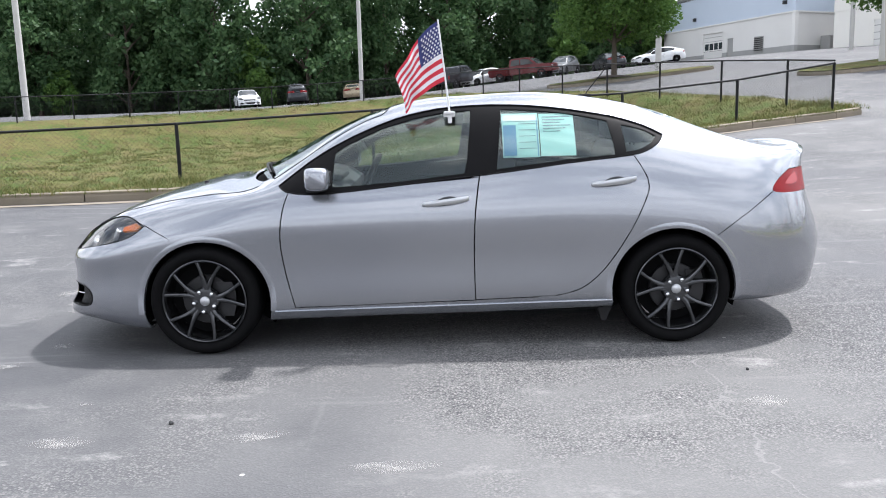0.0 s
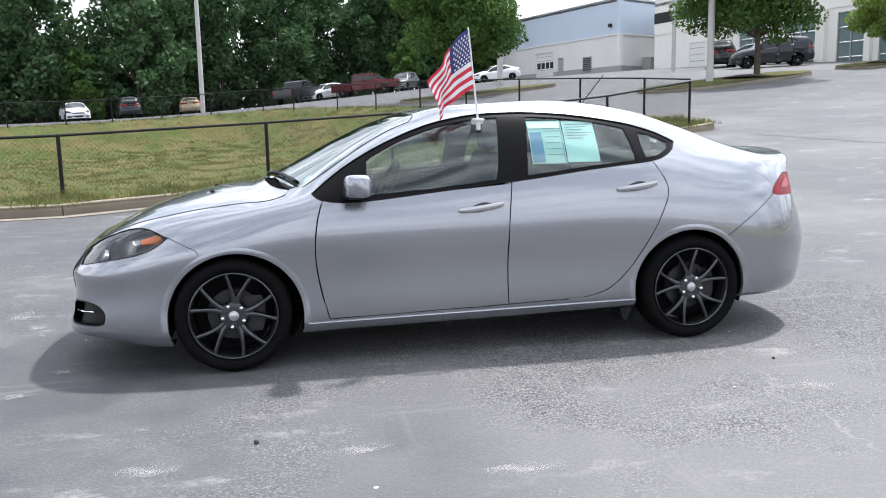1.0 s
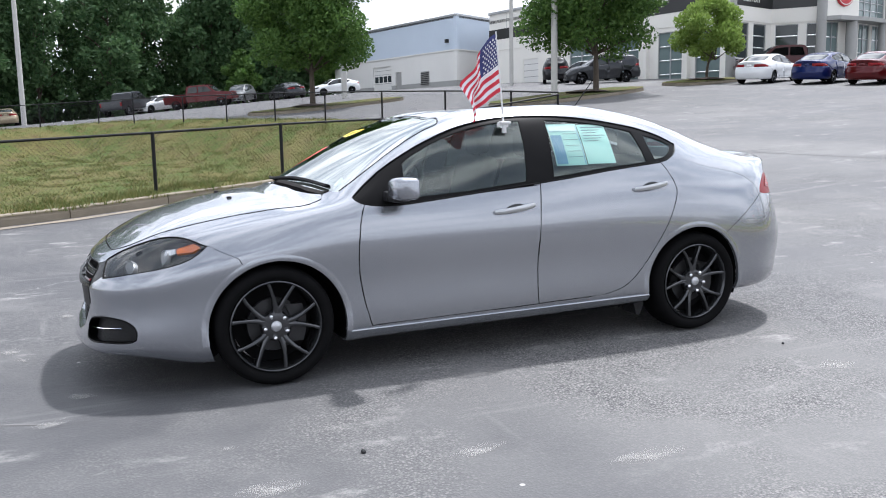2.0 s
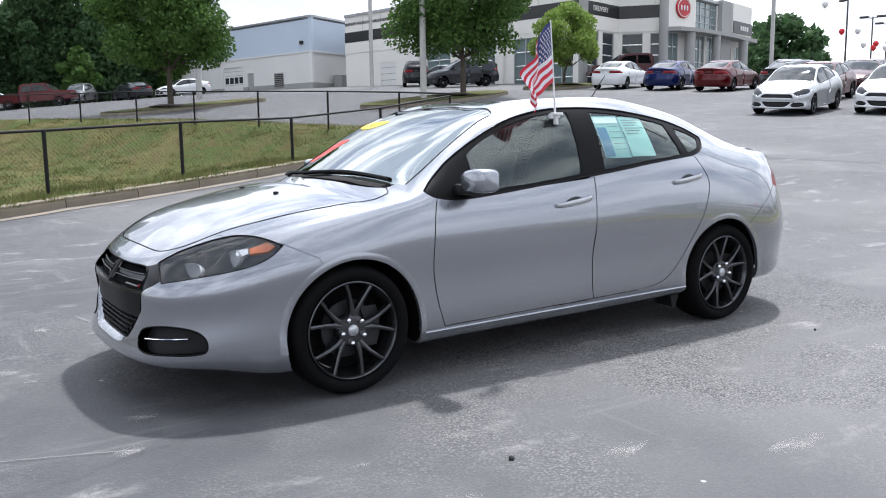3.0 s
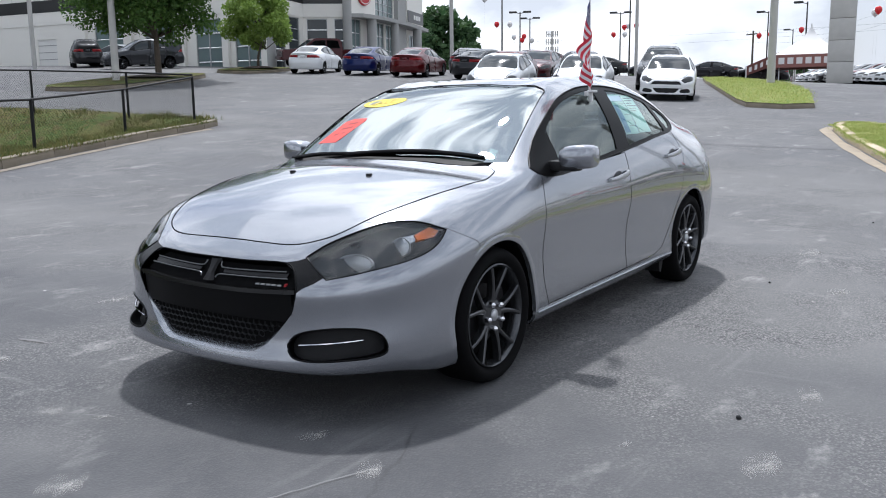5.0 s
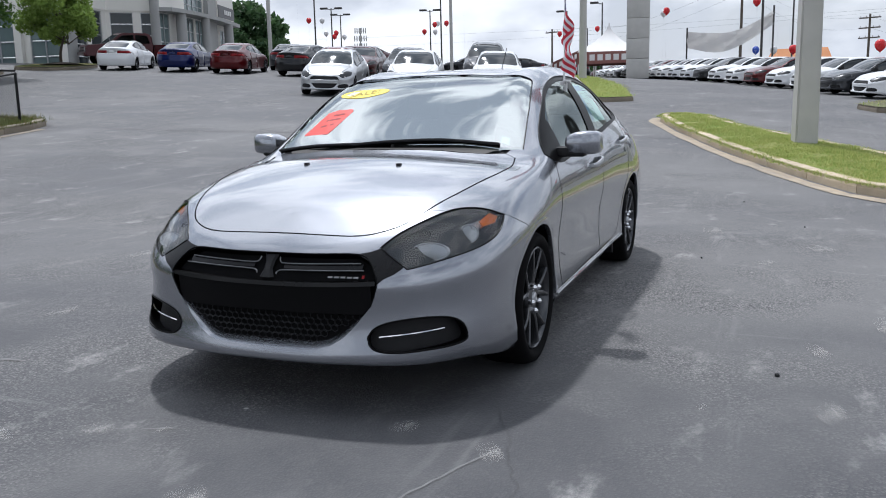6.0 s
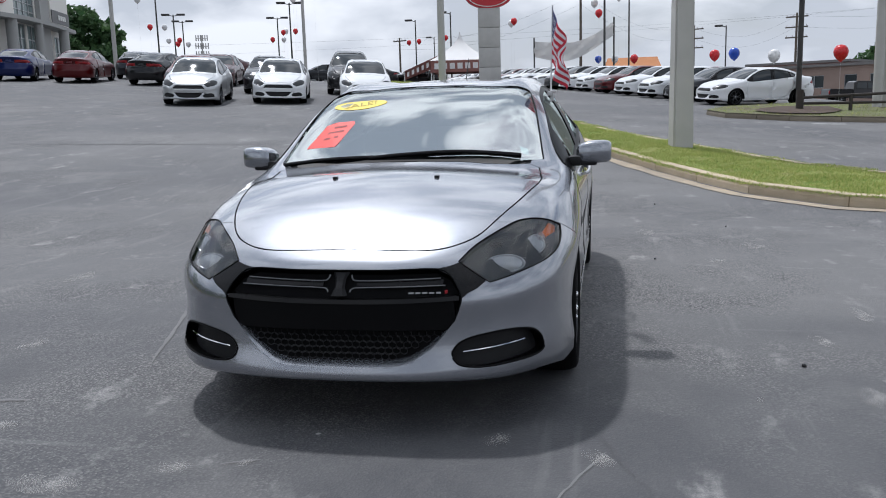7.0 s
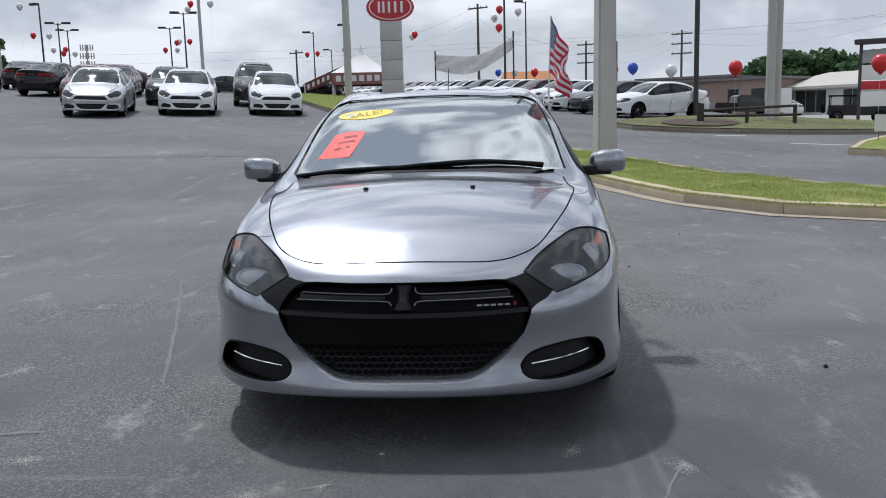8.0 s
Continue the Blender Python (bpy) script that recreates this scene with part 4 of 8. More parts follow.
def nose_strip(name, rows, mat, depth, out, label="", y_lim=None):
    """A strip across the nose: rows of (half width, low z, high z) at steps of y."""
    bm = bmesh.new()
    prev = None
    for y, z0, z1 in rows:
        ring = []
        for z, d in ((z0, depth), (z0, -out), (z1, -out), (z1, depth)):
            h = BODY.on_nose(y, z)
            if h is None:
                h = Vector((-2.2, y, z))
            ring.append(bm.verts.new((h.x + d, y, z)))
        if prev:
            for j in range(4):
                bm.faces.new((prev[j], ring[j], ring[(j + 1) % 4], prev[(j + 1) % 4]))
        else:
            bm.faces.new(ring)
        prev = ring
    bm.faces.new(prev[::-1])
    bmesh.ops.recalc_face_normals(bm, faces=bm.faces)
    return part(name, bm, mat, sedan, label)


def across(y0, y1, f, n=18):
    return [(y, *f(y)) for y in (y0 + (y1 - y0) * i / n for i in range(n + 1))]


# deep bumper bar and the gloss edge above it
nose_strip("bumper_bar", across(-.458, .458, lambda y: (.414 + .004 * abs(y), .524 + .012 * (y / .47) ** 2)), M_SATINBLACK, .05, -.010, "dark recessed bumper bar")
nose_strip("bar_edge", across(-.478, .478, lambda y: (.523 + .012 * (y / .47) ** 2, .539 + .012 * (y / .47) ** 2)), M_BLACKGLOSS, .04, -.002, "gloss black edge of the bumper bar")
M_GRILLELINE = surface("dark_satin_metal", (.2, .2, .205), (.15, .15, .155), 8, .3, .8)
for s in (-1, 1):
    # each side has a long loop of thin dark metal round a louvre
    for k, loop in enumerate(([(.045, .628), (.052, .612), (.085, .606), (.25, .609), (.40, .613)], [(.045, .566), (.052, .577), (.085, .582), (.25, .585), (.42, .588)])):
        bm = bmesh.new()
        pts = []
        for y, z in flat(loop, 4):
            h = BODY.on_nose(y * s, z)
            pts.append(Vector((h.x + .014, y * s, z)))
        add_tube(bm, pts, .0027, 6)
        part("grille_slat", bm, M_GRILLELINE, sedan, "thin satin grille line")
    nose_strip("grille_louvre", across(.07 * s, .41 * s, lambda y: (.586 + .003 * abs(y), .605 + .01 * abs(y)), 8), M_BLACKGLOSS, .03, -.022, "black louvre")
bm = bmesh.new()
for w0, w1, z0, z1 in ((.036, .022, .638, .612), (.022, .02, .612, .582), (.02, .034, .582, .552)):
    ring = []
    for w, z in ((w0, z0), (w1, z1)):
        x = BODY.on_nose(0, z).x + .010
        ring.append([bm.verts.new((x + d, y, z)) for y, d in ((-w, .012), (-w * .6, 0), (w * .6, 0), (w, .012))])
    for u, v in zip(ring[0], ring[0][1:]):
        i = ring[0].index(u)
        bm.faces.new((u, v, ring[1][i + 1], ring[1][i]))
bmesh.ops.recalc_face_normals(bm, faces=bm.faces)
part("grille_cross", bm, M_BLACKPLASTIC, sedan, "black grille centre piece")
# maker's name as plain bars
for i in range(5):
    yb = -.292 - .0265 * i
    nose_strip("badge_bar", across(yb - .0095, yb + .0095, lambda y: (.5615, .5665), 2), M_STEEL, .006, -.012, "small silver badge bar")
nose_strip("badge_slash", across(-.432, -.422, lambda y: (.5615, .572), 2), M_REDLENS, .006, -.012, "small red badge slash")
# silver bevel that leads from the bumper into the lower opening
for s in (1, -1):
    bm = bmesh.new()
    outer = flat(MOUTH[7:], 4)
    inner = flat([(-.449, .445), (-.412, .41), (-.37, .372), (-.324, .335), (-.277, .309), (-.225, .298), (-.148, .295), (.02, .2945)], 4)
    prev = None
    for (ya, za), (yb, zb) in zip(outer, inner):
        a, b = BODY.on_nose(min(ya, 0), za), BODY.on_nose(min(yb, 0), zb)
        row = [bm.verts.new((x, y * s, z)) for x, y, z in ((a.x + .001, a.y, a.z), (a.x * .6 + (b.x + .03) * .4 - .002, a.y * .6 + b.y * .4, a.z * .6 + b.z * .4), (b.x + .03, b.y, b.z), (b.x + .05, b.y, b.z))]
        if prev:
            for k in range(3):
                bm.faces.new((prev[k], row[k], row[k + 1], prev[k + 1]))
        prev = row
    bmesh.ops.recalc_face_normals(bm, faces=bm.faces)
    part("chin_bevel", bm, M_PAINT, sedan, "silver bevel round the lower opening")
# honeycomb mesh of the lower opening
bm = bmesh.new()
for i in range(-13, 14):
    for j in range(5):
        y, z = i * .03 + (.015 if j % 2 else 0), .308 + j * .0235
        if abs(y) > .20 + (z - .30) * 1.9:
            continue
        h = BODY.on_nose(y, z)
        if h is None:
            continue
        for k in range(6):
            q0, q1 = math.pi / 3 * k + math.pi / 6, math.pi / 3 * (k + 1) + math.pi / 6
            a = Vector((h.x + .022, y + .0165 * math.cos(q0), z + .0135 * math.sin(q0)))
            b = Vector((h.x + .022, y + .0165 * math.cos(q1), z + .0135 * math.sin(q1)))
            add_tube(bm, [a, b], .0021, 4, caps=False)
part("grille_mesh", bm, M_BLACKGLOSS, sedan, "black honeycomb lower grille")

# lamp pockets in the bumper
BODY.emit("lamp_pocket", ["fog"], M_BLACKPLASTIC, sedan, False, "black lamp pocket", rim=0, gap=0, push=.045)
BODY.emit("pocket_wall", ["fog"], M_BLACKPLASTIC, sedan, False, "", rim=.046, gap=0, push=0.0, walls=True)


def pocket(s):
    bm = bmesh.new()
    pts = []
    for i in range(9):
        y = -.487 - (.716 - .487) * i / 8
        z = .327 + .024 * i / 8
        h = BODY.on_nose(y, z)
        pts.append(Vector((h.x + .012, y * s, z)))
    add_tube(bm, pts, .0042, 6)
    part("daytime_light", bm, M_CHROME, sedan, "thin bright daytime light strip")


both_sides(pocket)

# smooth gaskets along the cut openings
def gasket(name, pts, r, mat, s, label):
    bm = bmesh.new()
    pts = [p for p in pts if p is not None]
    add_tube(bm, [Vector((p.x, p.y * s, p.z)) for p in pts], r, 6)
    part(name, bm, mat, sedan, label)


for s in (1, -1):
    gasket("pocket_rim", [BODY.on_nose(y, z) for y, z in FOG + FOG[:1]], .0042, M_SATINBLACK, s, "black rim of the lamp pocket")
    gasket("lamp_gasket", [lamp_spot(a, z, .001) for a, z in LAMP + LAMP[:1]], .0032, M_SATINBLACK, s, "black gasket round the headlamp")
    gasket("grille_rim", [BODY.on_nose(y, z) for y, z in flat(MOUTH[:8], 4)], .003, M_SATINBLACK, s, "black rim of the grille opening")

for s in (1, -1):
    gasket("screen_seal", [BODY.on_top(x, y) for x, y in flat(SCREEN[4:9], 5)], .003, M_SATINBLACK, s, "black seal along the windshield edge")
    gasket("window_seal", [BODY.on_side(x, z) for x, z in DLO + DLO[:1]], .0042, M_SATINBLACK, s, "black seal round the side windows")
gasket("screen_seal", [BODY.on_top(-.27, -.5 + .05 * i) + Vector((-.004, 0, 0)) for i in range(21)], .0022, M_SATINBLACK, 1, "black seal along the top of the windshield")

# sills
for s in (1, -1):
    bm = bmesh.new()
    pts = []
    for i in range(25):
        x = -.95 + 1.93 * i / 24
        z = .248 + .018 * i / 24
        h = BODY.on_side(x, z)
        pts.append(Vector((x, (h.y - .001) * s, z)))
    add_tube(bm, pts, .0075, 6)
    part("sill_ridge", bm, M_PAINT, sedan, "silver ridge along the sill")

# wheel housings and wheels
for xc, zc, r in ((-1.335, .305, .378), (1.332, .32, .37)):
    for s in (-1, 1):
        bm = bmesh.new()
        add_lathe(bm, [(r, .862 * s), (r, .5 * s), (.001, .5 * s)], 40)
        bmesh.ops.translate(bm, verts=bm.verts, vec=(xc, 0, zc))
        bmesh.ops.delete(bm, geom=[f for f in bm.faces if f.calc_center_median().z < .2], context="FACES")
        part("wheel_housing", bm, M_SHELL, sedan, "black wheel housing")
for x in (-1.3515, 1.3515):
    for s in (-1, 1):
        wheel(sedan, x, s * .893, s)

# flared lips round the wheel openings
for xc, zc, rx, rz in ((-1.335, .305, .366, .362), (1.332, .32, .356, .358)):
    for s in (1, -1):
        bm = bmesh.new()
        prev = None
        for i in range(53):
            q = radians(-16 + 212 * i / 52)
            row = []
            for r, out in ((-.004, -.02), (-.003, .001), (.003, .0028), (.012, .003), (.024, .0012), (.034, -.0006)):
                h = BODY.on_side(xc + (rx + r) * math.cos(q), zc + (rz + r) * math.sin(q))
                if h is not None:
                    n = BODY.normal(h)
                    p = h + n * out
                    row.append(Vector((p.x, p.y * s, p.z)))
            if len(row) < 6 or row[0].z < .24:
                prev = None
                continue
            row = [bm.verts.new(p) for p in row]
            if prev:
                for k in range(5):
                    bm.faces.new((prev[k], row[k], row[k + 1], prev[k + 1]))
            prev = row
        bmesh.ops.recalc_face_normals(bm, faces=bm.faces)
        part("arch_lip", bm, M_PAINT, sedan, "silver flared wheel arch lip")

# floor pan
bm = bmesh.new()
add_box(bm, (-1.9, -.58, .2), (1.85, .58, .24), .01)
add_box(bm, (-.92, -.84, .2), (.95, .84, .24), .01)
part("floor_pan", bm, M_SHELL, sedan, "black underbody")
bm = bmesh.new()
add_box(bm, (-2.1, -.36, .22), (-1.95, .36, .6), .02)
add_box(bm, (-2.0, -.62, .3), (-1.2, .62, .72), .02)
part("engine_bay", bm, M_SHELL, sedan)


for s in (1, -1):
    bm = bmesh.new()
    add_prism(bm, [(.93, .135), (.955, .13), (1.0, .24), (.9, .24)], -.84 * s, -.70 * s)
    bmesh.ops.recalc_face_normals(bm, faces=bm.faces)
    part("air_deflector", bm, M_BLACKPLASTIC, sedan, "small black deflector before the rear wheel", smooth=False)


# door handles and mirrors
def handle(x0, x1, z0, z1, s, door):
    a, b = BODY.on_side(x0, z0), BODY.on_side(x1, z1)
    bm = bmesh.new()
    rows = []
    for i in range(11):
        u = i / 10
        p = a.lerp(b, u)
        out = .012 + .03 * math.sin(math.pi * min(max(u, .0), 1)) ** .45
        hgt = .0095 + .0055 * math.sin(math.pi * u) ** .6 + .003 * u
        ring = [bm.verts.new((p.x, (p.y - out + dy) * s, p.z + dz)) for dy, dz in ((.012, -hgt * .8), (.002, -hgt), (-.004, -hgt * .4), (-.005, hgt * .3), (.0, hgt), (.012, hgt * .8))]
        rows.append(ring)
    for u, v in zip(rows, rows[1:]):
        for j in range(6):
            bm.faces.new((u[j], u[(j + 1) % 6], v[(j + 1) % 6], v[j]))
    bm.faces.new(rows[0])
    bm.faces.new(rows[-1][::-1])
    bmesh.ops.recalc_face_normals(bm, faces=bm.faces)
    part("door_handle", bm, M_SATIN, door, "silver door handle")
    # flat dark oval on the skin paints the shade inside the handle's cup
    bm = bmesh.new()
    c = a.lerp(b, .5)
    ell = []
    for i in range(20):
        q = 2 * math.pi * i / 20
        x, z = c.x + .062 * math.cos(q), c.z + .024 * math.sin(q) + (z1 - z0) * .4 * math.cos(q)
        h = BODY.on_side(x, z)
        ell.append(bm.verts.new((h.x, (h.y - .0015) * s, h.z)))
    bm.faces.new(ell)
    part("handle_cup", bm, M_LAMPBOWL, door, "flat dark oval painted for the shade in the handle cup", smooth=False)


for s, i in ((1, 0), (-1, 1)):
    handle(-.09, .172, .843, .872, s, doors[i])
    handle(.862, 1.112, .93, .958, s, doors_r[i])


def mirror(s):
    root = new("door_mirror")
    root.parent = sedan
    tagged(root, "silver door mirror with black foot")
    fl = Matrix.Diagonal((1, s, 1, 1))
    bm = bmesh.new()
    rings = []
    for y, x0, x1, z0, z1 in ((-.872, -.69, -.615, .966, 1.03), (-.885, -.715, -.606, .955, 1.05), (-.92, -.726, -.602, .948, 1.066), (-.965, -.724, -.60, .947, 1.071), (-1.0, -.714, -.602, .95, 1.069), (-1.016, -.70, -.607, .957, 1.061), (-1.022, -.688, -.613, .967, 1.051)):
        ring = []
        for i in range(16):
            q = 2 * math.pi * i / 16
            c, d = math.cos(q), math.sin(q)
            sx = abs(c) ** .5 * (1 if c > 0 else -1)
            sz = abs(d) ** .45 * (1 if d > 0 else -1)
            ring.append(bm.verts.new(fl @ Vector(((x0 + x1) / 2 + sx * (x1 - x0) * .58, -.87 + (y + .87) * 1.25, (z0 + z1) / 2 + sz * (z1 - z0) / 2))))
        rings.append(ring)
    for u, v in zip(rings, rings[1:]):
        for j in range(16):
            bm.faces.new((u[j], u[(j + 1) % 16], v[(j + 1) % 16], v[j]))
    bm.faces.new(rings[0])
    bm.faces.new(rings[-1])
    bmesh.ops.recalc_face_normals(bm, faces=bm.faces)
    part("mirror_cap", bm, M_PAINT, root, "silver mirror cap")
    bm = bmesh.new()
    vs = add_box(bm, (-.725, -.985, .936), (-.63, -.86, .97), .014)
    vs += add_box(bm, (-.735, -.9, .935), (-.62, -.83, .99), .015)
    bmesh.ops.transform(bm, matrix=fl, verts=bm.verts)
    bmesh.ops.recalc_face_normals(bm, faces=bm.faces)
    part("mirror_foot", bm, M_BLACKPLASTIC, root, "black mirror foot")
    bm = bmesh.new()
    add_box(bm, (-.612, -.985, .978), (-.589, -.91, 1.045), .006)
    bmesh.ops.transform(bm, matrix=fl, verts=bm.verts)
    part("mirror_glass", bm, M_BLACKPLASTIC, root, "mirror glass")


both_sides(mirror)

# panel seams: fine dark lines let into the skin
def seam(pts, s, r=.0015):
    bm = bmesh.new()
    add_tube(bm, [Vector((p.x, p.y * s, p.z)) for p in pts if p is not None], r, 6)
    part("panel_seam", bm, M_SHELL, sedan, "fine dark panel seam")


def sunk(p):
    return None if p is None else p - BODY.normal(p) * .0001


for s in (1, -1):
    seam([sunk(BODY.on_side(x, z)) for x, z in flat([(-.845, .925), (-.875, .84), (-.895, .71), (-.895, .58), (-.87, .42), (-.832, .268)], 6)], s)
    seam([sunk(BODY.on_side(x, z)) for x, z in flat([(.2, .286), (.198, .45), (.2, .71), (.217, .87), (.235, .985)], 6)], s)
    seam([sunk(BODY.on_side(x, z)) for x, z in flat([(.66, .3), (.81, .34), (.94, .45), (1.06, .63), (1.17, .855), (1.182, .94), (1.15, 1.02), (1.11, 1.084)], 6)], s)
    seam([sunk(BODY.on_side(x, z)) for x, z in [(-.832 + .1 * i, .268 + .0018 * i) for i in range(15)]], s)
    seam([sunk(BODY.on_side(x, z)) for x, z in flat([(-1.645, .742), (-1.53, .688)], 6)], s, .0006)
    seam([sunk(BODY.on_side(x, z)) for x, z in flat([(1.56, .62), (1.72, .735), (1.91, .866)], 6)], s, .0009)
    seam([sunk(BODY.on_top(x, y)) for x, y in flat([(-2.124, .0), (-2.118, -.19), (-2.104, -.365), (-2.055, -.472), (-1.98, -.542), (-1.86, -.598), (-1.70, -.65), (-1.5, -.697), (-1.28, -.728), (-1.04, -.7)], 6)], s, .0027)

# wipers, washer jets, aerial
for pts, lab in (([(-1.13, .17), (-1.108, -.01), (-1.06, -.3), (-.985, -.6)], "driver side wiper"), ([(-1.0, .69), (-1.04, .56), (-1.085, .40), (-1.122, .15)], "passenger side wiper")):
    root = new("wiper")
    root.parent = sedan
    tagged(root, "black " + lab)
    p3 = []
    for x, y in pts:
        h = BODY.on_top(x, y)
        p3.append(h + Vector((0, 0, .016)))
    bm = bmesh.new()
    add_tube(bm, smooth_line(p3, 5), .008, 6)
    part("wiper_arm", bm, M_BLACKPLASTIC, root)
    bm = bmesh.new()
    q = [p + Vector((.018, 0, -.006)) for p in p3]
    add_tube(bm, smooth_line(q, 5), .0095, 5)
    part("wiper_blade", bm, M_RUBBER, root)
for y in (-.25, .25):
    bm = bmesh.new()
    h = BODY.on_top(-1.46, y)
    add_box(bm, (h.x - .014, y - .011, h.z - .002), (h.x + .012, y + .011, h.z + .009), .003)
    part("washer_jet", bm, M_BLACKPLASTIC, sedan, "small black washer jet")
h = BODY.on_top(.98, 0)
bm = bmesh.new()
add_tube(bm, [h + Vector((-.01, 0, 0)), h + Vector((.01, 0, .035)), h + Vector((.15, 0, .205))], .0045, 6, .003)
add_box(bm, h + Vector((-.05, -.02, -.004)), h + Vector((.035, .02, .018)), .008)
part("aerial", bm, M_BLACKPLASTIC, sedan, "short black roof aerial")

# cabin
bm = bmesh.new()
prof = [(-1.06, .62), (-1.06, .93), (-.98, .985), (-.8, .99), (-.66, .965), (-.55, .90), (-.53, .78), (-.6, .62)]
add_prism(bm, prof, -.66, .66)
part("dashboard", bm, M_DASH, sedan, "dark grey dashboard")
bm = bmesh.new()
add_box(bm, (-.70, -.56, .955), (-.56, -.2, 1.005), .03)
part("instrument_hood", bm, M_DASH, sedan, "instrument hood")
sw = new("steering_wheel")
sw.parent = sedan
bm = bmesh.new()
ringpts = [(.185 * math.cos(2 * math.pi * i / 32), .185 * math.sin(2 * math.pi * i / 32), 0) for i in range(32)]
add_tube(bm, ringpts + [ringpts[0]], .016, 8, caps=False)
for q in (0, math.pi, -math.pi / 2):
    add_tube(bm, [(.05 * math.cos(q), .05 * math.sin(q), -.01), (.18 * math.cos(q), .18 * math.sin(q), 0)], .016, 6)
add_lathe(bm, [(.001, .02), (.06, .015), (.07, -.02)], 20, "z")
bmesh.ops.transform(bm, matrix=Matrix.Translation((-.44, -.37, .93)) @ Matrix.Rotation(radians(-62), 4, "Y") @ Matrix.Rotation(radians(90), 4, "Z"), verts=bm.verts)
part("wheel_ring", bm, M_BLACKPLASTIC, sw, "dark steering wheel")


def car_seat(x, y, w, root_name, lab, head=True):
    root = new(root_name)
    root.parent = sedan
    tagged(root, lab)
    bm = bmesh.new()
    add_box(bm, (x - .26, y - w, .42), (x + .26, y + w, .58), .06, segments=3)
    part("seat_cushion", bm, M_SEAT, root)
    bm = bmesh.new()
    add_box(bm, (-.06, -w, 0), (.07, w, .62), .055, Matrix.Translation((x + .26, y, .52)) @ Matrix.Rotation(radians(16), 4, "Y"), 3)
    part("seat_back", bm, M_SEAT, root)
    if head:
        for hy in ((y,) if w < .4 else (y - .38, y + .38)):
            bm = bmesh.new()
            add_box(bm, (x + .375, hy - .13, 1.13), (x + .475, hy + .13, 1.32), .045, segments=3)
            add_tube(bm, [(x + .42, hy - .05, 1.0), (x + .42, hy - .05, 1.16)], .007)
            add_tube(bm, [(x + .42, hy + .05, 1.0), (x + .42, hy + .05, 1.16)], .007)
            part("headrest", bm, M_SEAT, root)


car_seat(-.02, -.37, .25, "front_seat", "dark grey front seat")
car_seat(-.02, .37, .25, "front_seat", "dark grey front seat")
car_seat(.78, 0, .62, "rear_seat", "dark grey rear bench")
bm = bmesh.new()
add_box(bm, (-.42, -.13, 1.255), (-.38, .13, 1.315), .015)
add_tube(bm, [(-.36, 0, 1.31), (-.30, 0, 1.345)], .01)
part("rear_view_mirror", bm, M_BLACKPLASTIC, sedan, "black rear-view mirror")
bm = bmesh.new()
add_box(bm, (1.15, -.6, 1.0), (1.8, .6, 1.08), .01)
# upright board added to screen off the sunlit inner edge behind the shelf
add_box(bm, (1.74, -.46, 1.04), (1.79, .46, 1.15), .01)
part("parcel_shelf", bm, M_SEAT, sedan, "dark parcel shelf with an added upright screen board")


# papers on the glass
def sheet(name, x0, x1, z0, z1, mat, lab, depth=.010):
    bm = bmesh.new()
    rows = []
    for i in range(7):
        col = []
        for j in range(5):
            x, z = x0 + (x1 - x0) * i / 6, z0 + (z1 - z0) * j / 4
            h = BODY.on_side(x, z)
            col.append(bm.verts.new((h.x, h.y + depth, h.z)))
        rows.append(col)
    for u, v in zip(rows, rows[1:]):
        for j in range(4):
            bm.faces.new((u[j], v[j], v[j + 1], u[j + 1]))
    return part(name, bm, mat, sedan, lab)


sheet("window_sheet", .375, .585, 1.085, 1.33, M_PAPER, "pale printed sheet taped inside the rear window")
sheet("window_sheet", .59, .79, 1.09, 1.325, M_PAPER, "pale printed sheet taped inside the rear window")
sheet("print_panel", .382, .455, 1.095, 1.265, M_PAPERBLUE, "blue printed column", .0085)
sheet("print_panel", .382, .575, 1.288, 1.322, M_PAPERPALE, "blue printed heading", .0085)
for k in range(6):
    sheet("print_bar", .61, .77 - .03 * (k % 3), 1.305 - .016 * k, 1.309 - .016 * k, M_INK, "line of unreadable print", .0085)
for k in range(5):
    sheet("print_bar", .47, .565, 1.27 - .034 * k, 1.273 - .034 * k, M_INK, "line of unreadable print", .0085)
sheet("print_bar", .573, .579, 1.09, 1.32, M_PAPERBLUE, "blue printed border", .0085)


def screen_spot(x, y, d):
    h = BODY.on_top(x, y)
    return h - BODY.normal(h) * d


def screen_patch(name, outline, mat, lab, d=.007):
    bm = bmesh.new()
    bm.faces.new([bm.verts.new(screen_spot(x, y, d)) for x, y in outline])
    return part(name, bm, mat, sedan, lab, smooth=False)


screen_patch("yellow_oval", [(-.51 + .056 * math.sin(2 * math.pi * i / 28), .385 + .16 * math.cos(2 * math.pi * i / 28)) for i in range(28)], M_YELLOW, "yellow oval sticker", .0022)
screen_patch("red_tag", [(-.88, .60), (-.935, .42), (-.90, .405), (-.73, .36), (-.70, .37), (-.69, .47), (-.705, .53)], M_REDTAG, "red tag-shaped sticker", .0022)
for a, b, w in ((-.735, .44, .035), (-.78, .455, .045), (-.83, .47, .04)):
    screen_patch("tag_print", [(a, b - w), (a - .016, b - w - .002), (a - .016, b + w), (a, b + w)], M_TAGINK, "unreadable dark print", .001)
sale = bpy.data.curves.new("oval_lettering", "FONT")
sale.body, sale.size, sale.align_x, sale.align_y, sale.extrude = "SALE!", .085, "CENTER", "CENTER", .0004
sale.materials.append(M_DARKINK)
word = new("oval_lettering", sale)
word.parent = sedan
tagged(word, "dark lettering on the yellow oval")
o = screen_spot(-.51, .385, .0012)
ex = (screen_spot(-.505, .35, .0012) - o).normalized()
ez = BODY.normal(o)
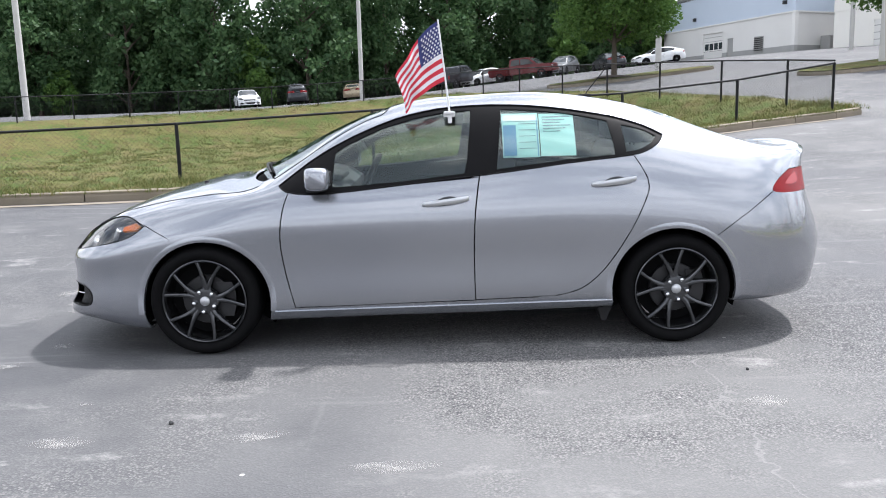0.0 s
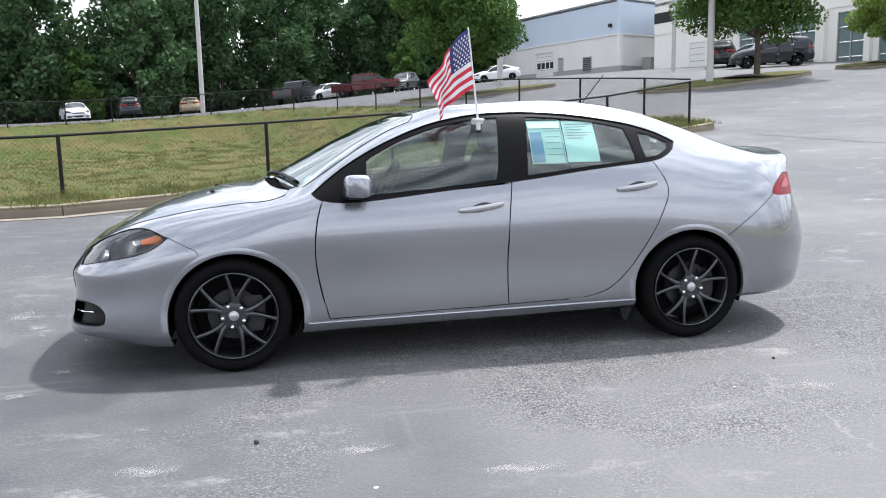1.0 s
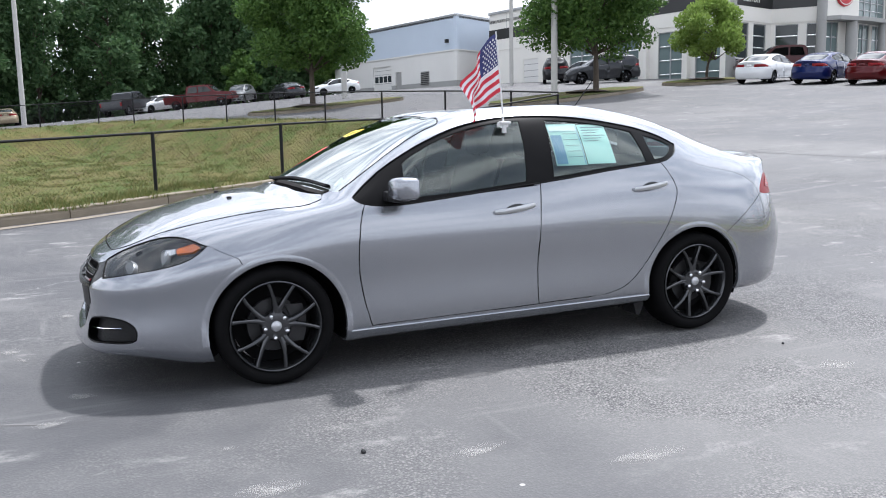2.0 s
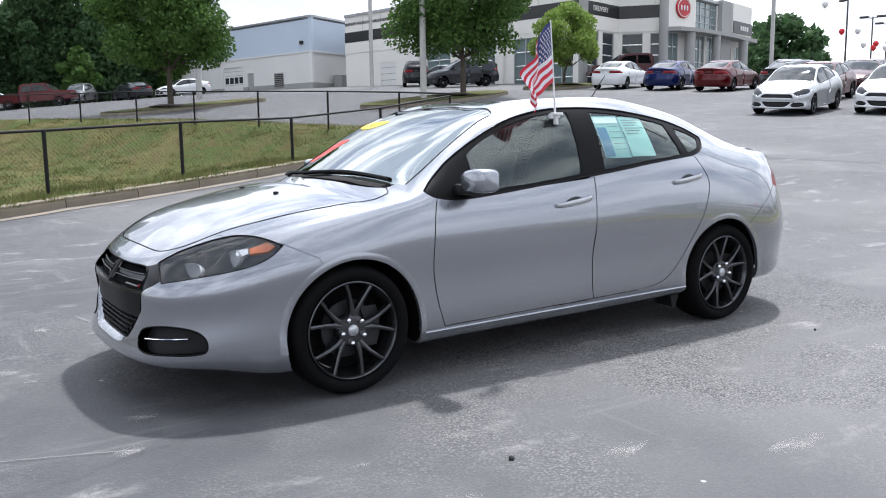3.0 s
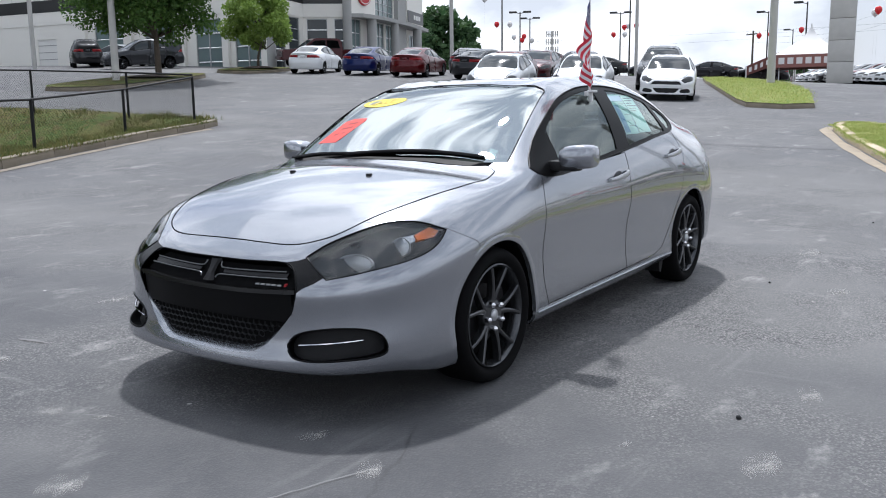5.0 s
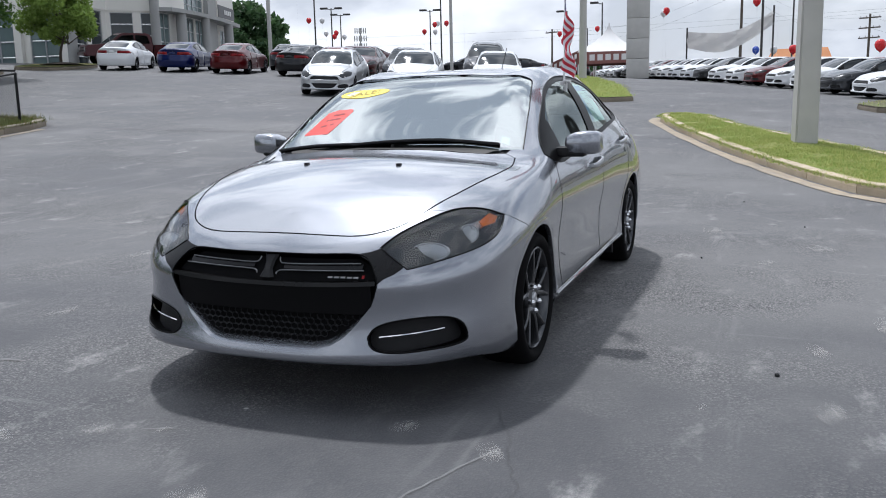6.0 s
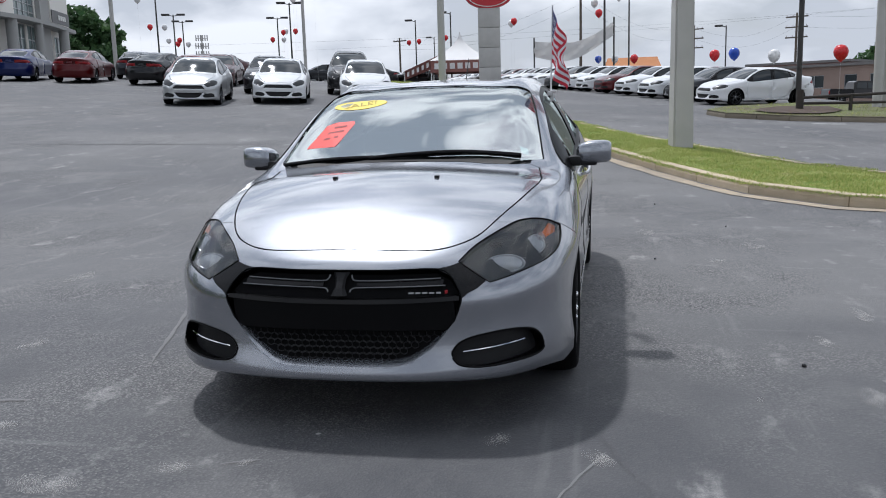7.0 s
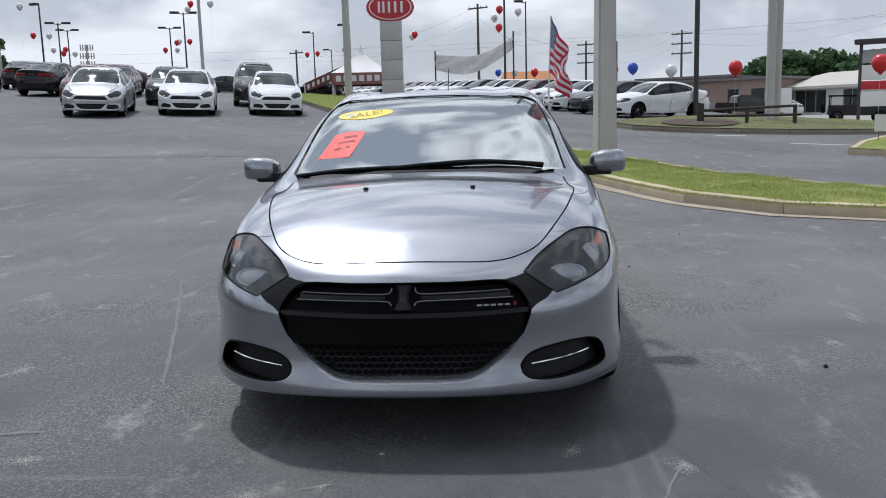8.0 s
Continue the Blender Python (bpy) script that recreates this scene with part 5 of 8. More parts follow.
word.matrix_basis = Matrix.Translation(o) @ Matrix((ex, ez.cross(ex).normalized(), ez)).transposed().to_4x4()
screen_patch("white_sticker", [(-.94, -.60), (-.94, -.64), (-.89, -.63), (-.89, -.585)], M_PAPER, "small white corner sticker")

# the clip-on flag
flag = thing("car_flag", "small striped and starred flag on a white clip-on pole", "flag", at=(.079, -.675, 1.335))
bm = bmesh.new()
add_box(bm, (-.035, -.02, -.015), (.03, .008, .012), .004)
add_box(bm, (-.012, -.03, -.05), (.012, -.008, .0), .004)
add_box(bm, (-.035, -.05, .004), (.03, -.01, .018), .004)
part("flag_clip", bm, M_WHITEPLASTIC, flag, "white plastic window clip")
bm = bmesh.new()
add_tube(bm, [(0, -.012, 0), (-.012, -.016, .12), (-.055, -.03, .53)], .0065, 8, .0045)
part("flag_pole", bm, M_WHITEPLASTIC, flag, "white plastic pole")
NU, NV = 24, 26


def cloth(u, v):
    """u along the fly, v up the hoist."""
    top = Vector((-.019, -.018, .19)).lerp(Vector((-.054, -.03, .52)), v)
    away = Vector((-.95, -.3, 0)).normalized()
    side = Vector((-away.y, away.x, 0))
    reach = .32 * (u - .22 * u * u)
    fall = -.33 * u ** 1.25 * (.55 + .35 * v)
    ripple = .035 * u * math.sin(7.5 * u + 3.0 * v) + .02 * u * math.sin(15 * u - 4 * v + 1)
    return top + away * reach + Vector((0, 0, fall)) + side * ripple


bm = bmesh.new()
grid = [[bm.verts.new(cloth(i / NU, j / NV)) for j in range(NV + 1)] for i in range(NU + 1)]
for i in range(NU):
    for j in range(NV):
        f = bm.faces.new((grid[i][j], grid[i + 1][j], grid[i + 1][j + 1], grid[i][j + 1]))
        f.material_index = 2 if j >= 12 and i < 10 else (0 if (j // 2) % 2 == 0 else 1)
part("flag_cloth", bm, [M_FLAGRED, M_FLAGWHITE, M_FLAGBLUE], flag, "red and white stripes with a blue canton")
bm = bmesh.new()
for r in range(9):
    for c in range(6 if r % 2 == 0 else 5):
        u, v = (.018 + c * .0645 + (.032 if r % 2 else 0)), .495 + r * .053
        p = cloth(u, v)
        du, dv = (cloth(u + .01, v) - p).normalized(), (cloth(u, v + .01) - p).normalized()
        nrm = du.cross(dv).normalized()
        for s in (-1, 1):
            star = []
            for k in range(10):
                q, rr = math.pi / 2 + math.pi * k / 5, (.0085 if k % 2 == 0 else .0037)
                star.append(bm.verts.new(p + du * rr * math.cos(q) + dv * rr * math.sin(q) + nrm * s * .0016))
            bm.faces.new(star)
part("star_field", bm, M_FLAGWHITE, flag, "white stars")


# ---------------------------------------------------------------- ground
KERB_LINE = [(-40, 4.4), (-14, 5.6), (-9, 6.0), (-6.3, 6.35), (-3.9, 6.85), (-2.4, 7.7), (-1.0, 8.65), (1.3, 9.8), (3.8, 10.95), (6.5, 12.0), (8.5, 12.6), (9.2, 12.95), (9.4, 13.6), (9.3, 15.2)]
BANK_BACK = [(8.9, 18.8), (7.9, 22.2), (7.0, 25.8), (5.7, 29.2), (4.2, 32), (2.9, 35.2), (1, 38.6), (-.8, 41.2), (-4, 40.3), (-10.5, 37.9), (-14.8, 35.5), (-18.6, 32), (-26, 24.5), (-34, 17), (-40, 10)]
BANK = KERB_LINE + BANK_BACK


def gap_to(line, x, y):
    best = 1e9
    for (ax, ay), (bx, by) in zip(line, line[1:]):
        dx, dy = bx - ax, by - ay
        t = min(max(((x - ax) * dx + (y - ay) * dy) / (dx * dx + dy * dy), 0), 1)
        best = min(best, math.hypot(x - ax - t * dx, y - ay - t * dy))
    return best


def bank_height(x, y):
    d = gap_to(BANK, x, y)
    e = min(max((d - .3) / 4.5, 0), 1)
    rough = .13 * noise.noise((x * .8, y * .8, 0)) + .09 * noise.noise((x * 2.3, y * 2.3, 4))
    return land(x, y) + .13 - 1.35 * e * e * (3 - 2 * e) + rough * min(d / 1.2, 1)


def axis_steps(lo, hi, a, b, fine, grow):
    v = [a]
    while v[-1] < b:
        v.append(v[-1] + fine)
    s = fine
    while v[-1] < hi:
        s *= grow
        v.append(v[-1] + s)
    s = fine
    while v[0] > lo:
        s *= grow
        v.insert(0, v[0] - s)
    return v


xs, ys = axis_steps(-900, 900, -12, 26, .7, 1.12), axis_steps(-900, 900, -10, 40, .7, 1.12)
verts, faces = [], []
for x in xs:
    for y in ys:
        z = land(x, y)
        if inside(BANK, x, y) and gap_to(BANK, x, y) > .4:
            z -= 1.9
        verts.append((x, y, z))
k = len(ys)
faces = [(i * k + j, (i + 1) * k + j, (i + 1) * k + j + 1, i * k + j + 1) for i in range(len(xs) - 1) for j in range(k - 1)]
ground = mesh_object("ground", verts, faces, M_ASPHALT)
tagged(ground, "worn grey asphalt car park rising gently to the showroom", "ground", kind="structure")


def patch(name, outline, height, step, mat, label, category="lawn"):
    """A sheet inside an outline, at a height given by the plan."""
    bm = bmesh.new()
    x0, x1 = min(p[0] for p in outline), max(p[0] for p in outline)
    y0, y1 = min(p[1] for p in outline), max(p[1] for p in outline)
    loop = [bm.verts.new((x, y, 0)) for x, y in outline]
    bm.faces.new(loop)
    for axis, lo, hi in ((0, x0, x1), (1, y0, y1)):
        c = lo + step
        while c < hi:
            co, no = [0, 0, 0], [0, 0, 0]
            co[axis], no[axis] = c, 1
            bmesh.ops.bisect_plane(bm, geom=bm.verts[:] + bm.edges[:] + bm.faces[:], dist=1e-5, plane_co=co, plane_no=no)
            c += step
    for v in bm.verts:
        v.co.z = height(v.co.x, v.co.y)
    bmesh.ops.recalc_face_normals(bm, faces=bm.faces)
    if max(bm.faces, key=lambda f: f.calc_area()).normal.z < 0:
        bmesh.ops.reverse_faces(bm, faces=bm.faces)
    ob = part(name, bm, mat)
    return tagged(ob, label, category, kind="structure")


def dense(line, step):
    out = [Vector((*line[0], 0))]
    for a, b in zip(line, line[1:]):
        a, b = Vector((*a, 0)), Vector((*b, 0))
        n = max(1, round((b - a).length / step))
        out += [a.lerp(b, (i + 1) / n) for i in range(n)]
    return out


def kerb(name, line, label, width=.16, high=.15, piece=1.2, closed=False, side=1, mat=M_CONCRETE):
    """Concrete kerb stones, piece by piece, with a dark joint between them."""
    root = thing(name, label, "kerb", kind="structure")
    pts = dense(line + (line[:1] if closed else []), piece)
    for a, b in zip(pts, pts[1:]):
        d = (b - a).normalized()
        n = Vector((-d.y, d.x, 0)) * side
        p, q = a + d * .008, b - d * .008
        bm = bmesh.new()
        prof = ((0, -.08), (0.0, high * .55), (.02, high * .95), (.045, high), (width, high), (width, -.08))
        rows = []
        for e in (p, q):
            z = land(e.x, e.y)
            rows.append([bm.verts.new((e.x + n.x * o, e.y + n.y * o, z + h)) for o, h in prof])
        for j in range(6):
            bm.faces.new((rows[0][j], rows[0][(j + 1) % 6], rows[1][(j + 1) % 6], rows[1][j]))
        bm.faces.new(rows[0])
        bm.faces.new(rows[1][::-1])
        bmesh.ops.recalc_face_normals(bm, faces=bm.faces)
        part("kerb_stone", bm, mat, root, smooth=False)
    return root


# ---------------------------------------------------------------- more materials
def leaf_material(name, a, b):
    m = bpy.data.materials.new(name)
    m.use_nodes = True
    n, l = m.node_tree.nodes, m.node_tree.links
    p, out = n["Principled BSDF"], n["Material Output"]
    geo, mix = n.new("ShaderNodeNewGeometry"), n.new("ShaderNodeMix")
    mix.data_type = "RGBA"
    mix.inputs["A"].default_value, mix.inputs["B"].default_value = (*a, 1), (*b, 1)
    l.new(geo.outputs["Random Per Island"], mix.inputs["Factor"])
    l.new(mix.outputs["Result"], p.inputs["Base Color"])
    p.inputs["Roughness"].default_value = 0.6
    p.inputs["Specular IOR Level"].default_value = 0.25
    tr, ms = n.new("ShaderNodeBsdfTranslucent"), n.new("ShaderNodeMixShader")
    ms.inputs["Fac"].default_value = 0.35
    l.new(mix.outputs["Result"], tr.inputs["Color"])
    l.new(p.outputs["BSDF"], ms.inputs[1])
    l.new(tr.outputs["BSDF"], ms.inputs[2])
    l.new(ms.outputs["Shader"], out.inputs["Surface"])
    return m


L_DARK = leaf_material("dark_woodland_leaf", (0.034, 0.08, 0.031), (0.098, 0.168, 0.067))
L_MID = leaf_material("maple_leaf", (0.055, 0.117, 0.028), (0.125, 0.218, 0.05))
L_LIGHT = leaf_material("young_yellow_green_leaf", (0.16, 0.25, 0.05), (0.27, 0.37, 0.085))
M_BARK = surface("bark", (0.10, 0.08, 0.06), (0.055, 0.043, 0.032), 5, 0.9, bump=0.8, grain=40)
M_MULCH = surface("dark_mulch", (0.06, 0.035, 0.022), (0.03, 0.018, 0.012), 8, 0.95, bump=1.0, grain=40)
M_POLECONC = surface("grey_pole", (0.50, 0.49, 0.465), (0.40, 0.39, 0.37), 2, 0.75, bump=0.2, grain=60)
M_POLEDARK = surface("dark_bronze_pole", (0.03, 0.028, 0.026), (0.045, 0.042, 0.04), 3, 0.5)
M_WOODPOLE = surface("weathered_wood_pole", (0.14, 0.115, 0.09), (0.08, 0.065, 0.05), 3, 0.9, bump=0.3, grain=30)
M_WALLBLUE = surface("pale_blue_grey_cladding", (0.54, 0.61, 0.70), (0.49, 0.56, 0.65), 0.4, 0.7, grain=8)
M_WALLWHITE = surface("off_white_block_wall", (0.74, 0.73, 0.705), (0.665, 0.655, 0.63), 0.35, 0.8, grain=9)
M_WALLGREY = surface("grey_plinth", (0.36, 0.36, 0.35), (0.30, 0.30, 0.29), 0.5, 0.8, grain=9)
M_WALLTAN = surface("cream_panel_wall", (0.80, 0.78, 0.73), (0.72, 0.70, 0.65), 0.3, 0.75, grain=9)
M_STRIPE = surface("black_fascia", (0.015, 0.015, 0.016), (0.025, 0.025, 0.026), 0.6, 0.35)
M_PANE = surface("dark_window_glass", (0.03, 0.038, 0.042), (0.05, 0.06, 0.065), 0.5, 0.06, rough_var=0.03)
M_PANEGREEN = surface("greenish_glass", (0.13, 0.18, 0.18), (0.2, 0.25, 0.25), 0.5, 0.08, rough_var=0.03)
M_FRAME = surface("grey_aluminium", (0.42, 0.43, 0.44), (0.36, 0.37, 0.38), 2, 0.4, 0.5)
M_RED = surface("sign_red", (0.50, 0.02, 0.03), (0.42, 0.016, 0.025), 2, 0.4)
M_TENT = surface("white_tent_cloth", (0.78, 0.77, 0.75), (0.68, 0.67, 0.66), 1, 0.7)
M_BRICK = surface("brown_brick_wall", (0.33, 0.25, 0.21), (0.26, 0.19, 0.16), 1, 0.85)
M_ROOFGREY = surface("grey_roof", (0.2, 0.19, 0.185), (0.15, 0.145, 0.14), 1, 0.8)
M_ROOFORANGE = surface("orange_roof", (0.48, 0.2, 0.07), (0.4, 0.16, 0.055), 1, 0.8)
M_LOG = surface("creosoted_log", (0.035, 0.03, 0.027), (0.06, 0.05, 0.042), 4, 0.85, bump=0.4, grain=40)
M_BALLOONS = {"red": surface("red_balloon", (0.62, 0.02, 0.025), None, 3, 0.2), "white": surface("white_balloon", (0.75, 0.74, 0.73), None, 3, 0.25), "blue": surface("blue_balloon", (0.03, 0.09, 0.5), None, 3, 0.2)}
M_AWNING = surface("dull_red_awning", (0.30, 0.13, 0.11), (0.22, 0.10, 0.085), 1.2, 0.8)
M_LINEWHITE = surface("worn_road_paint", (0.6, 0.6, 0.58), (0.4, 0.4, 0.39), 3, 0.8)
M_TAR = surface("tar_joint", (0.02, 0.02, 0.022), (0.035, 0.035, 0.037), 5, 0.5)


def car_paint(name, c, metal=0.5):
    return surface(name, c, tuple(k * 0.92 for k in c), 1.5, 0.3, metal, coat=0.6, grain=300, spec=0.15)


PAINTS = {
    "white": car_paint("white_car_paint", (0.74, 0.75, 0.76), 0.0), "silver": car_paint("silver_car_paint", (0.5, 0.51, 0.52)), "pewter": car_paint("pewter_car_paint", (0.17, 0.175, 0.18)),
    "grey": car_paint("graphite_car_paint", (0.03, 0.032, 0.037)), "black": car_paint("black_car_paint", (0.012, 0.012, 0.014), 0.2),
    "red": car_paint("red_car_paint", (0.08, 0.002, 0.004), 0.3), "maroon": car_paint("maroon_car_paint", (0.045, 0.002, 0.004), 0.3),
    "blue": car_paint("blue_car_paint", (0.004, 0.011, 0.08), 0.3), "tan": car_paint("beige_car_paint", (0.34, 0.28, 0.19), 0.4),
}
G_PARKED = surface("parked_car_glass", (0.025, 0.03, 0.032), (0.035, 0.04, 0.043), 2, 0.05, rough_var=0.02)

M_BARE = surface("bare_soil_and_grass", (0.10, 0.072, 0.05), (0.13, 0.16, 0.05), 0.5, 0.95, bump=0.8, grain=30)

M_BLADE = leaf_material("dry_blade", (0.06, 0.104, 0.023), (0.192, 0.164, 0.064))
M_BLADE_G = leaf_material("lush_blade", (0.23, 0.34, 0.075), (0.52, 0.50, 0.19))

# ---------------------------------------------------------------- bank, kerbs, fences
bank = patch("grass_bank", BANK, bank_height, .55, M_TURF, "mown grass bank falling away behind the fence")
kerb("kerb_1", KERB_LINE[1:], "weathered concrete kerb along the grass bank")

ISLE_FRONT = [(4.9, -7.4), (4.45, -5.9), (4.5, -4.8), (5.0, -3.75), (6.3, -2.85), (9, -1.8), (11, -1.0), (14, .05), (16.4, .75), (17.2, .75), (17.6, .2)]
ISLE_BACK = [(17.2, -.25), (14.5, -1.3), (11.5, -2.95), (9, -4.15), (7.4, -5.3), (6.3, -6.6), (5.8, -7.6)]
ISLE = ISLE_FRONT + ISLE_BACK
isle_z = lambda x, y: land(x, y) + .135 + .05 * min(1, gap_to(ISLE + ISLE[:1], x, y))
patch("lawn_1", ISLE, isle_z, .6, M_LAWN, "green lawn of a kerbed island with a light pole")
kerb("kerb_2", ISLE, "pale concrete kerb round a grass island", closed=True, side=-1, mat=M_KERBPALE)
ISLE2 = [(23.4, 2.5), (22.4, 3.2), (22.5, 4.3), (24.2, 5.1), (28.8, 6.9), (37.2, 10.1), (44, 12.4), (47, 12.6), (46, 10.6), (40, 7.0), (31, 4.2)]
patch("lawn_2", ISLE2, lambda x, y: land(x, y) + .16, 2, M_LAWN, "green lawn of a far kerbed island")
kerb("kerb_3", ISLE2, "concrete kerb round a far grass island", closed=True, side=-1)
ISLE3 = [(23.1, -4.1), (21.8, -4.5), (21.0, -6.2), (20.9, -9), (21.3, -11.9), (23.5, -14.5), (28, -14), (30, -11), (28.5, -7.8), (25.5, -5.0)]
patch("lawn_3", ISLE3, lambda x, y: land(x, y) + .16, 1.5, M_BARE, "bare brown soil and patchy grass island beside the drive")
M_BED = surface("brown_soil_bed", (0.085, 0.056, 0.04), (0.05, 0.033, 0.024), 3, 0.95, bump=0.9, grain=26)
patch("soil_bed", [(22.6, -5.5), (23.9, -5.85), (25.0, -6.55), (25.8, -7.6), (25.7, -8.3), (23.7, -8.3), (22.4, -7.75), (21.6, -7.1), (21.5, -6.3), (21.8, -5.75)], lambda x, y: land(x, y) + .2, 1, M_BED, "dark brown bare soil bed on a grass island", "soil")
kerb("kerb_4", ISLE3, "concrete kerb round a lawn island", closed=True, side=1)
M_PALEROAD = surface("pale_worn_road", (.34, .325, .30), (.25, .24, .225), .6, .85, bump=.3, grain=60)
patch("road_1", [(31.5, -12.5), (46, -16.5), (75, -22), (75, -45), (45, -34), (26, -17), (29, -15)], lambda x, y: land(x, y) + .05, 2, M_PALEROAD, "pale sun-bleached drive leading to the road")
ISLE4 = [(14.5, -8.2), (16.6, -9.3), (19, -11), (20, -13), (17, -14.5), (14, -11.5), (13.8, -9)]
patch("lawn_4", ISLE4, lambda x, y: land(x, y) + .15, 1, M_LAWN, "small lawn island at the mouth of the drive")
kerb("kerb_5", ISLE4, "pale concrete kerb round a small lawn island", closed=True, side=-1, mat=M_KERBPALE)
ROAD = [(56, -14), (62, -21), (60, -40), (80, -70), (110, -60), (82, -24), (70, -14)]
patch("road", ROAD, lambda x, y: land(x, y) + .06, 3, surface("pale_road_concrete", (.34, .335, .32), (.28, .275, .265), .3, .85, grain=12), "pale concrete of the road beyond the lot", "road")
for i, (c, rx, ry, ang) in enumerate((((18.8, 29.0), 5.2, 1.6, 23), ((10.0, 38.4), 4.8, 1.5, 23), ((29.4, 32.7), 3.0, 1.5, 23))):
    ring = []
    for j in range(18):
        q = 2 * math.pi * j / 18
        a, b = rx * abs(math.cos(q)) ** .7 * (1 if math.cos(q) > 0 else -1), ry * abs(math.sin(q)) ** .7 * (1 if math.sin(q) > 0 else -1)
        ca, sa = math.cos(radians(ang)), math.sin(radians(ang))
        ring.append((c[0] + a * ca - b * sa, c[1] + a * sa + b * ca))
    patch("planting_island", ring, lambda x, y: land(x, y) + .17, 1.2, M_TURF, "kerbed planting island with thin grass")
    kerb("island_kerb", ring, "concrete kerb round a planting island", closed=True, side=1)
    bm = bmesh.new()
    add_lathe(bm, [(.01, .14), (.6, .1), (1.1, .0)], 20, "z")
    mx, my = ((19.9, 29.3), (9.0, 38.1), (29.56, 32.6))[i]
    bmesh.ops.translate(bm, verts=bm.verts, vec=(mx, my, land(mx, my) + .165))
    tagged(part("mulch_bed", bm, M_MULCH), "dark mulch mound under a tree", "mulch", kind="structure")

# pale gutter strip beside the near island, tar joint across the lot, drive markings
def strip(name, line, width, mat, label, lift=.004, category="marking"):
    pts = dense(line, .6)
    bm = bmesh.new()
    prev = None
    for i, p in enumerate(pts):
        d = (pts[min(i + 1, len(pts) - 1)] - pts[max(i - 1, 0)]).normalized()
        n = Vector((-d.y, d.x, 0)) * width / 2
        k = .8 + .4 * noise.noise(p * 1.7)
        e = [p + n * k, p - n * k]
        row = [bm.verts.new((q.x, q.y, land(q.x, q.y) + lift)) for q in e]
        if prev:
            bm.faces.new((prev[0], prev[1], row[1], row[0]))
        prev = row
    bmesh.ops.recalc_face_normals(bm, faces=bm.faces)
    if bm.faces[:][0].normal.z < 0:
        bmesh.ops.reverse_faces(bm, faces=bm.faces)
    return tagged(part(name, bm, mat), label, category, kind="structure")


strip("gutter_strip", [(p[0] - .12 * (1 if i < 4 else .4), p[1] + .16) for i, p in enumerate(ISLE_FRONT[1:])], .28, M_SAND, "sandy concrete gutter beside the kerb", .008)
strip("sand_strip", [(x + .05, y - .17) for x, y in KERB_LINE[1:-3]], .2, M_GUTTER, "sandy strip washed up against the kerb", .008)
strip("tar_joint", [(12.7, -.2), (12.2, 2.5), (11.59, 4.66), (9.93, 8.93), (9.2, 11.5)], .06, M_TAR, "dark tar joint across the asphalt")
strip("drive_marking", [(17.5, -7.9), (17.1, -9.3)], .2, M_LINEWHITE, "worn white line on the drive")
strip("drive_marking", [(20.0, -6.6), (20.1, -7.5)], .2, M_LINEWHITE, "worn white line on the drive")

# grass blades
def blades(name, outline, height, count, tall, mat, label, near=None, seed=3):
    rng = np.random.default_rng(seed)
    x0, x1 = min(p[0] for p in outline), max(p[0] for p in outline)
    y0, y1 = min(p[1] for p in outline), max(p[1] for p in outline)
    verts, faces = [], []
    tries = 0
    while len(faces) < count and tries < count * 12:
        tries += 1
        x, y = x0 + (x1 - x0) * rng.random(), y0 + (y1 - y0) * rng.random()
        if near and rng.random() > near(x, y):
            continue
        if not inside(outline, x, y):
            continue
        z = height(x, y) - .01
        clump = max(.45, 1 + 1.5 * noise.noise((x * 1.9, y * 1.9, 2)))
        for _ in range(3):
            q, h = 2 * math.pi * rng.random(), tall * (.5 + rng.random()) * clump
            w = .005 + .007 * rng.random()
            dx, dy = math.cos(q), math.sin(q)
            ox, oy = .08 * rng.normal(), .08 * rng.normal()
            k = len(verts)
            lx, ly = .5 * h * rng.normal(), .5 * h * rng.normal()
            verts += [(x + ox - dx * w, y + oy - dy * w, z), (x + ox + dx * w, y + oy + dy * w, z), (x + ox + lx, y + oy + ly, z + h)]
            faces.append((k, k + 1, k + 2))
    ob = mesh_object(name, verts, faces, mat, smooth=False)
    return tagged(ob, label, "grass", kind="stuff")


blades("bank_grass", BANK, bank_height, 240000, .075, M_BLADE, "dry yellow-green grass on the bank", lambda x, y: ((1.0 if y < 15 else .3) if x > -15 else 0.04) * (.25 + .75 * (noise.noise((x * 1.1, y * 1.1, 7)) > -.05)))
blades("island_grass", ISLE, isle_z, 110000, .026, M_BLADE_G, "short green grass on the island", seed=5)
blades("far_island_grass", ISLE2, lambda x, y: land(x, y) + .17, 16000, .05, M_BLADE_G, "short green grass on a far island", seed=9)
blades("lawn_grass", ISLE3, lambda x, y: land(x, y) + .17, 5000, .035, M_BLADE_G, "thin grass on the lawn island", seed=6)
bm = bmesh.new()
bmesh.ops.create_icosphere(bm, subdivisions=3, radius=1)
for v in bm.verts:
    v.co = Vector((v.co.x * .42, v.co.y * .3, v.co.z * .22)) * (1 + .25 * noise.noise(v.co * 1.6)) 
bmesh.ops.translate(bm, verts=bm.verts, vec=(-9.2, 11.5, bank_height(-9.2, 11.5) + .08))
tagged(part("boulder", bm, M_POLECONC), "grey boulder lying in the grass bank", "rock")


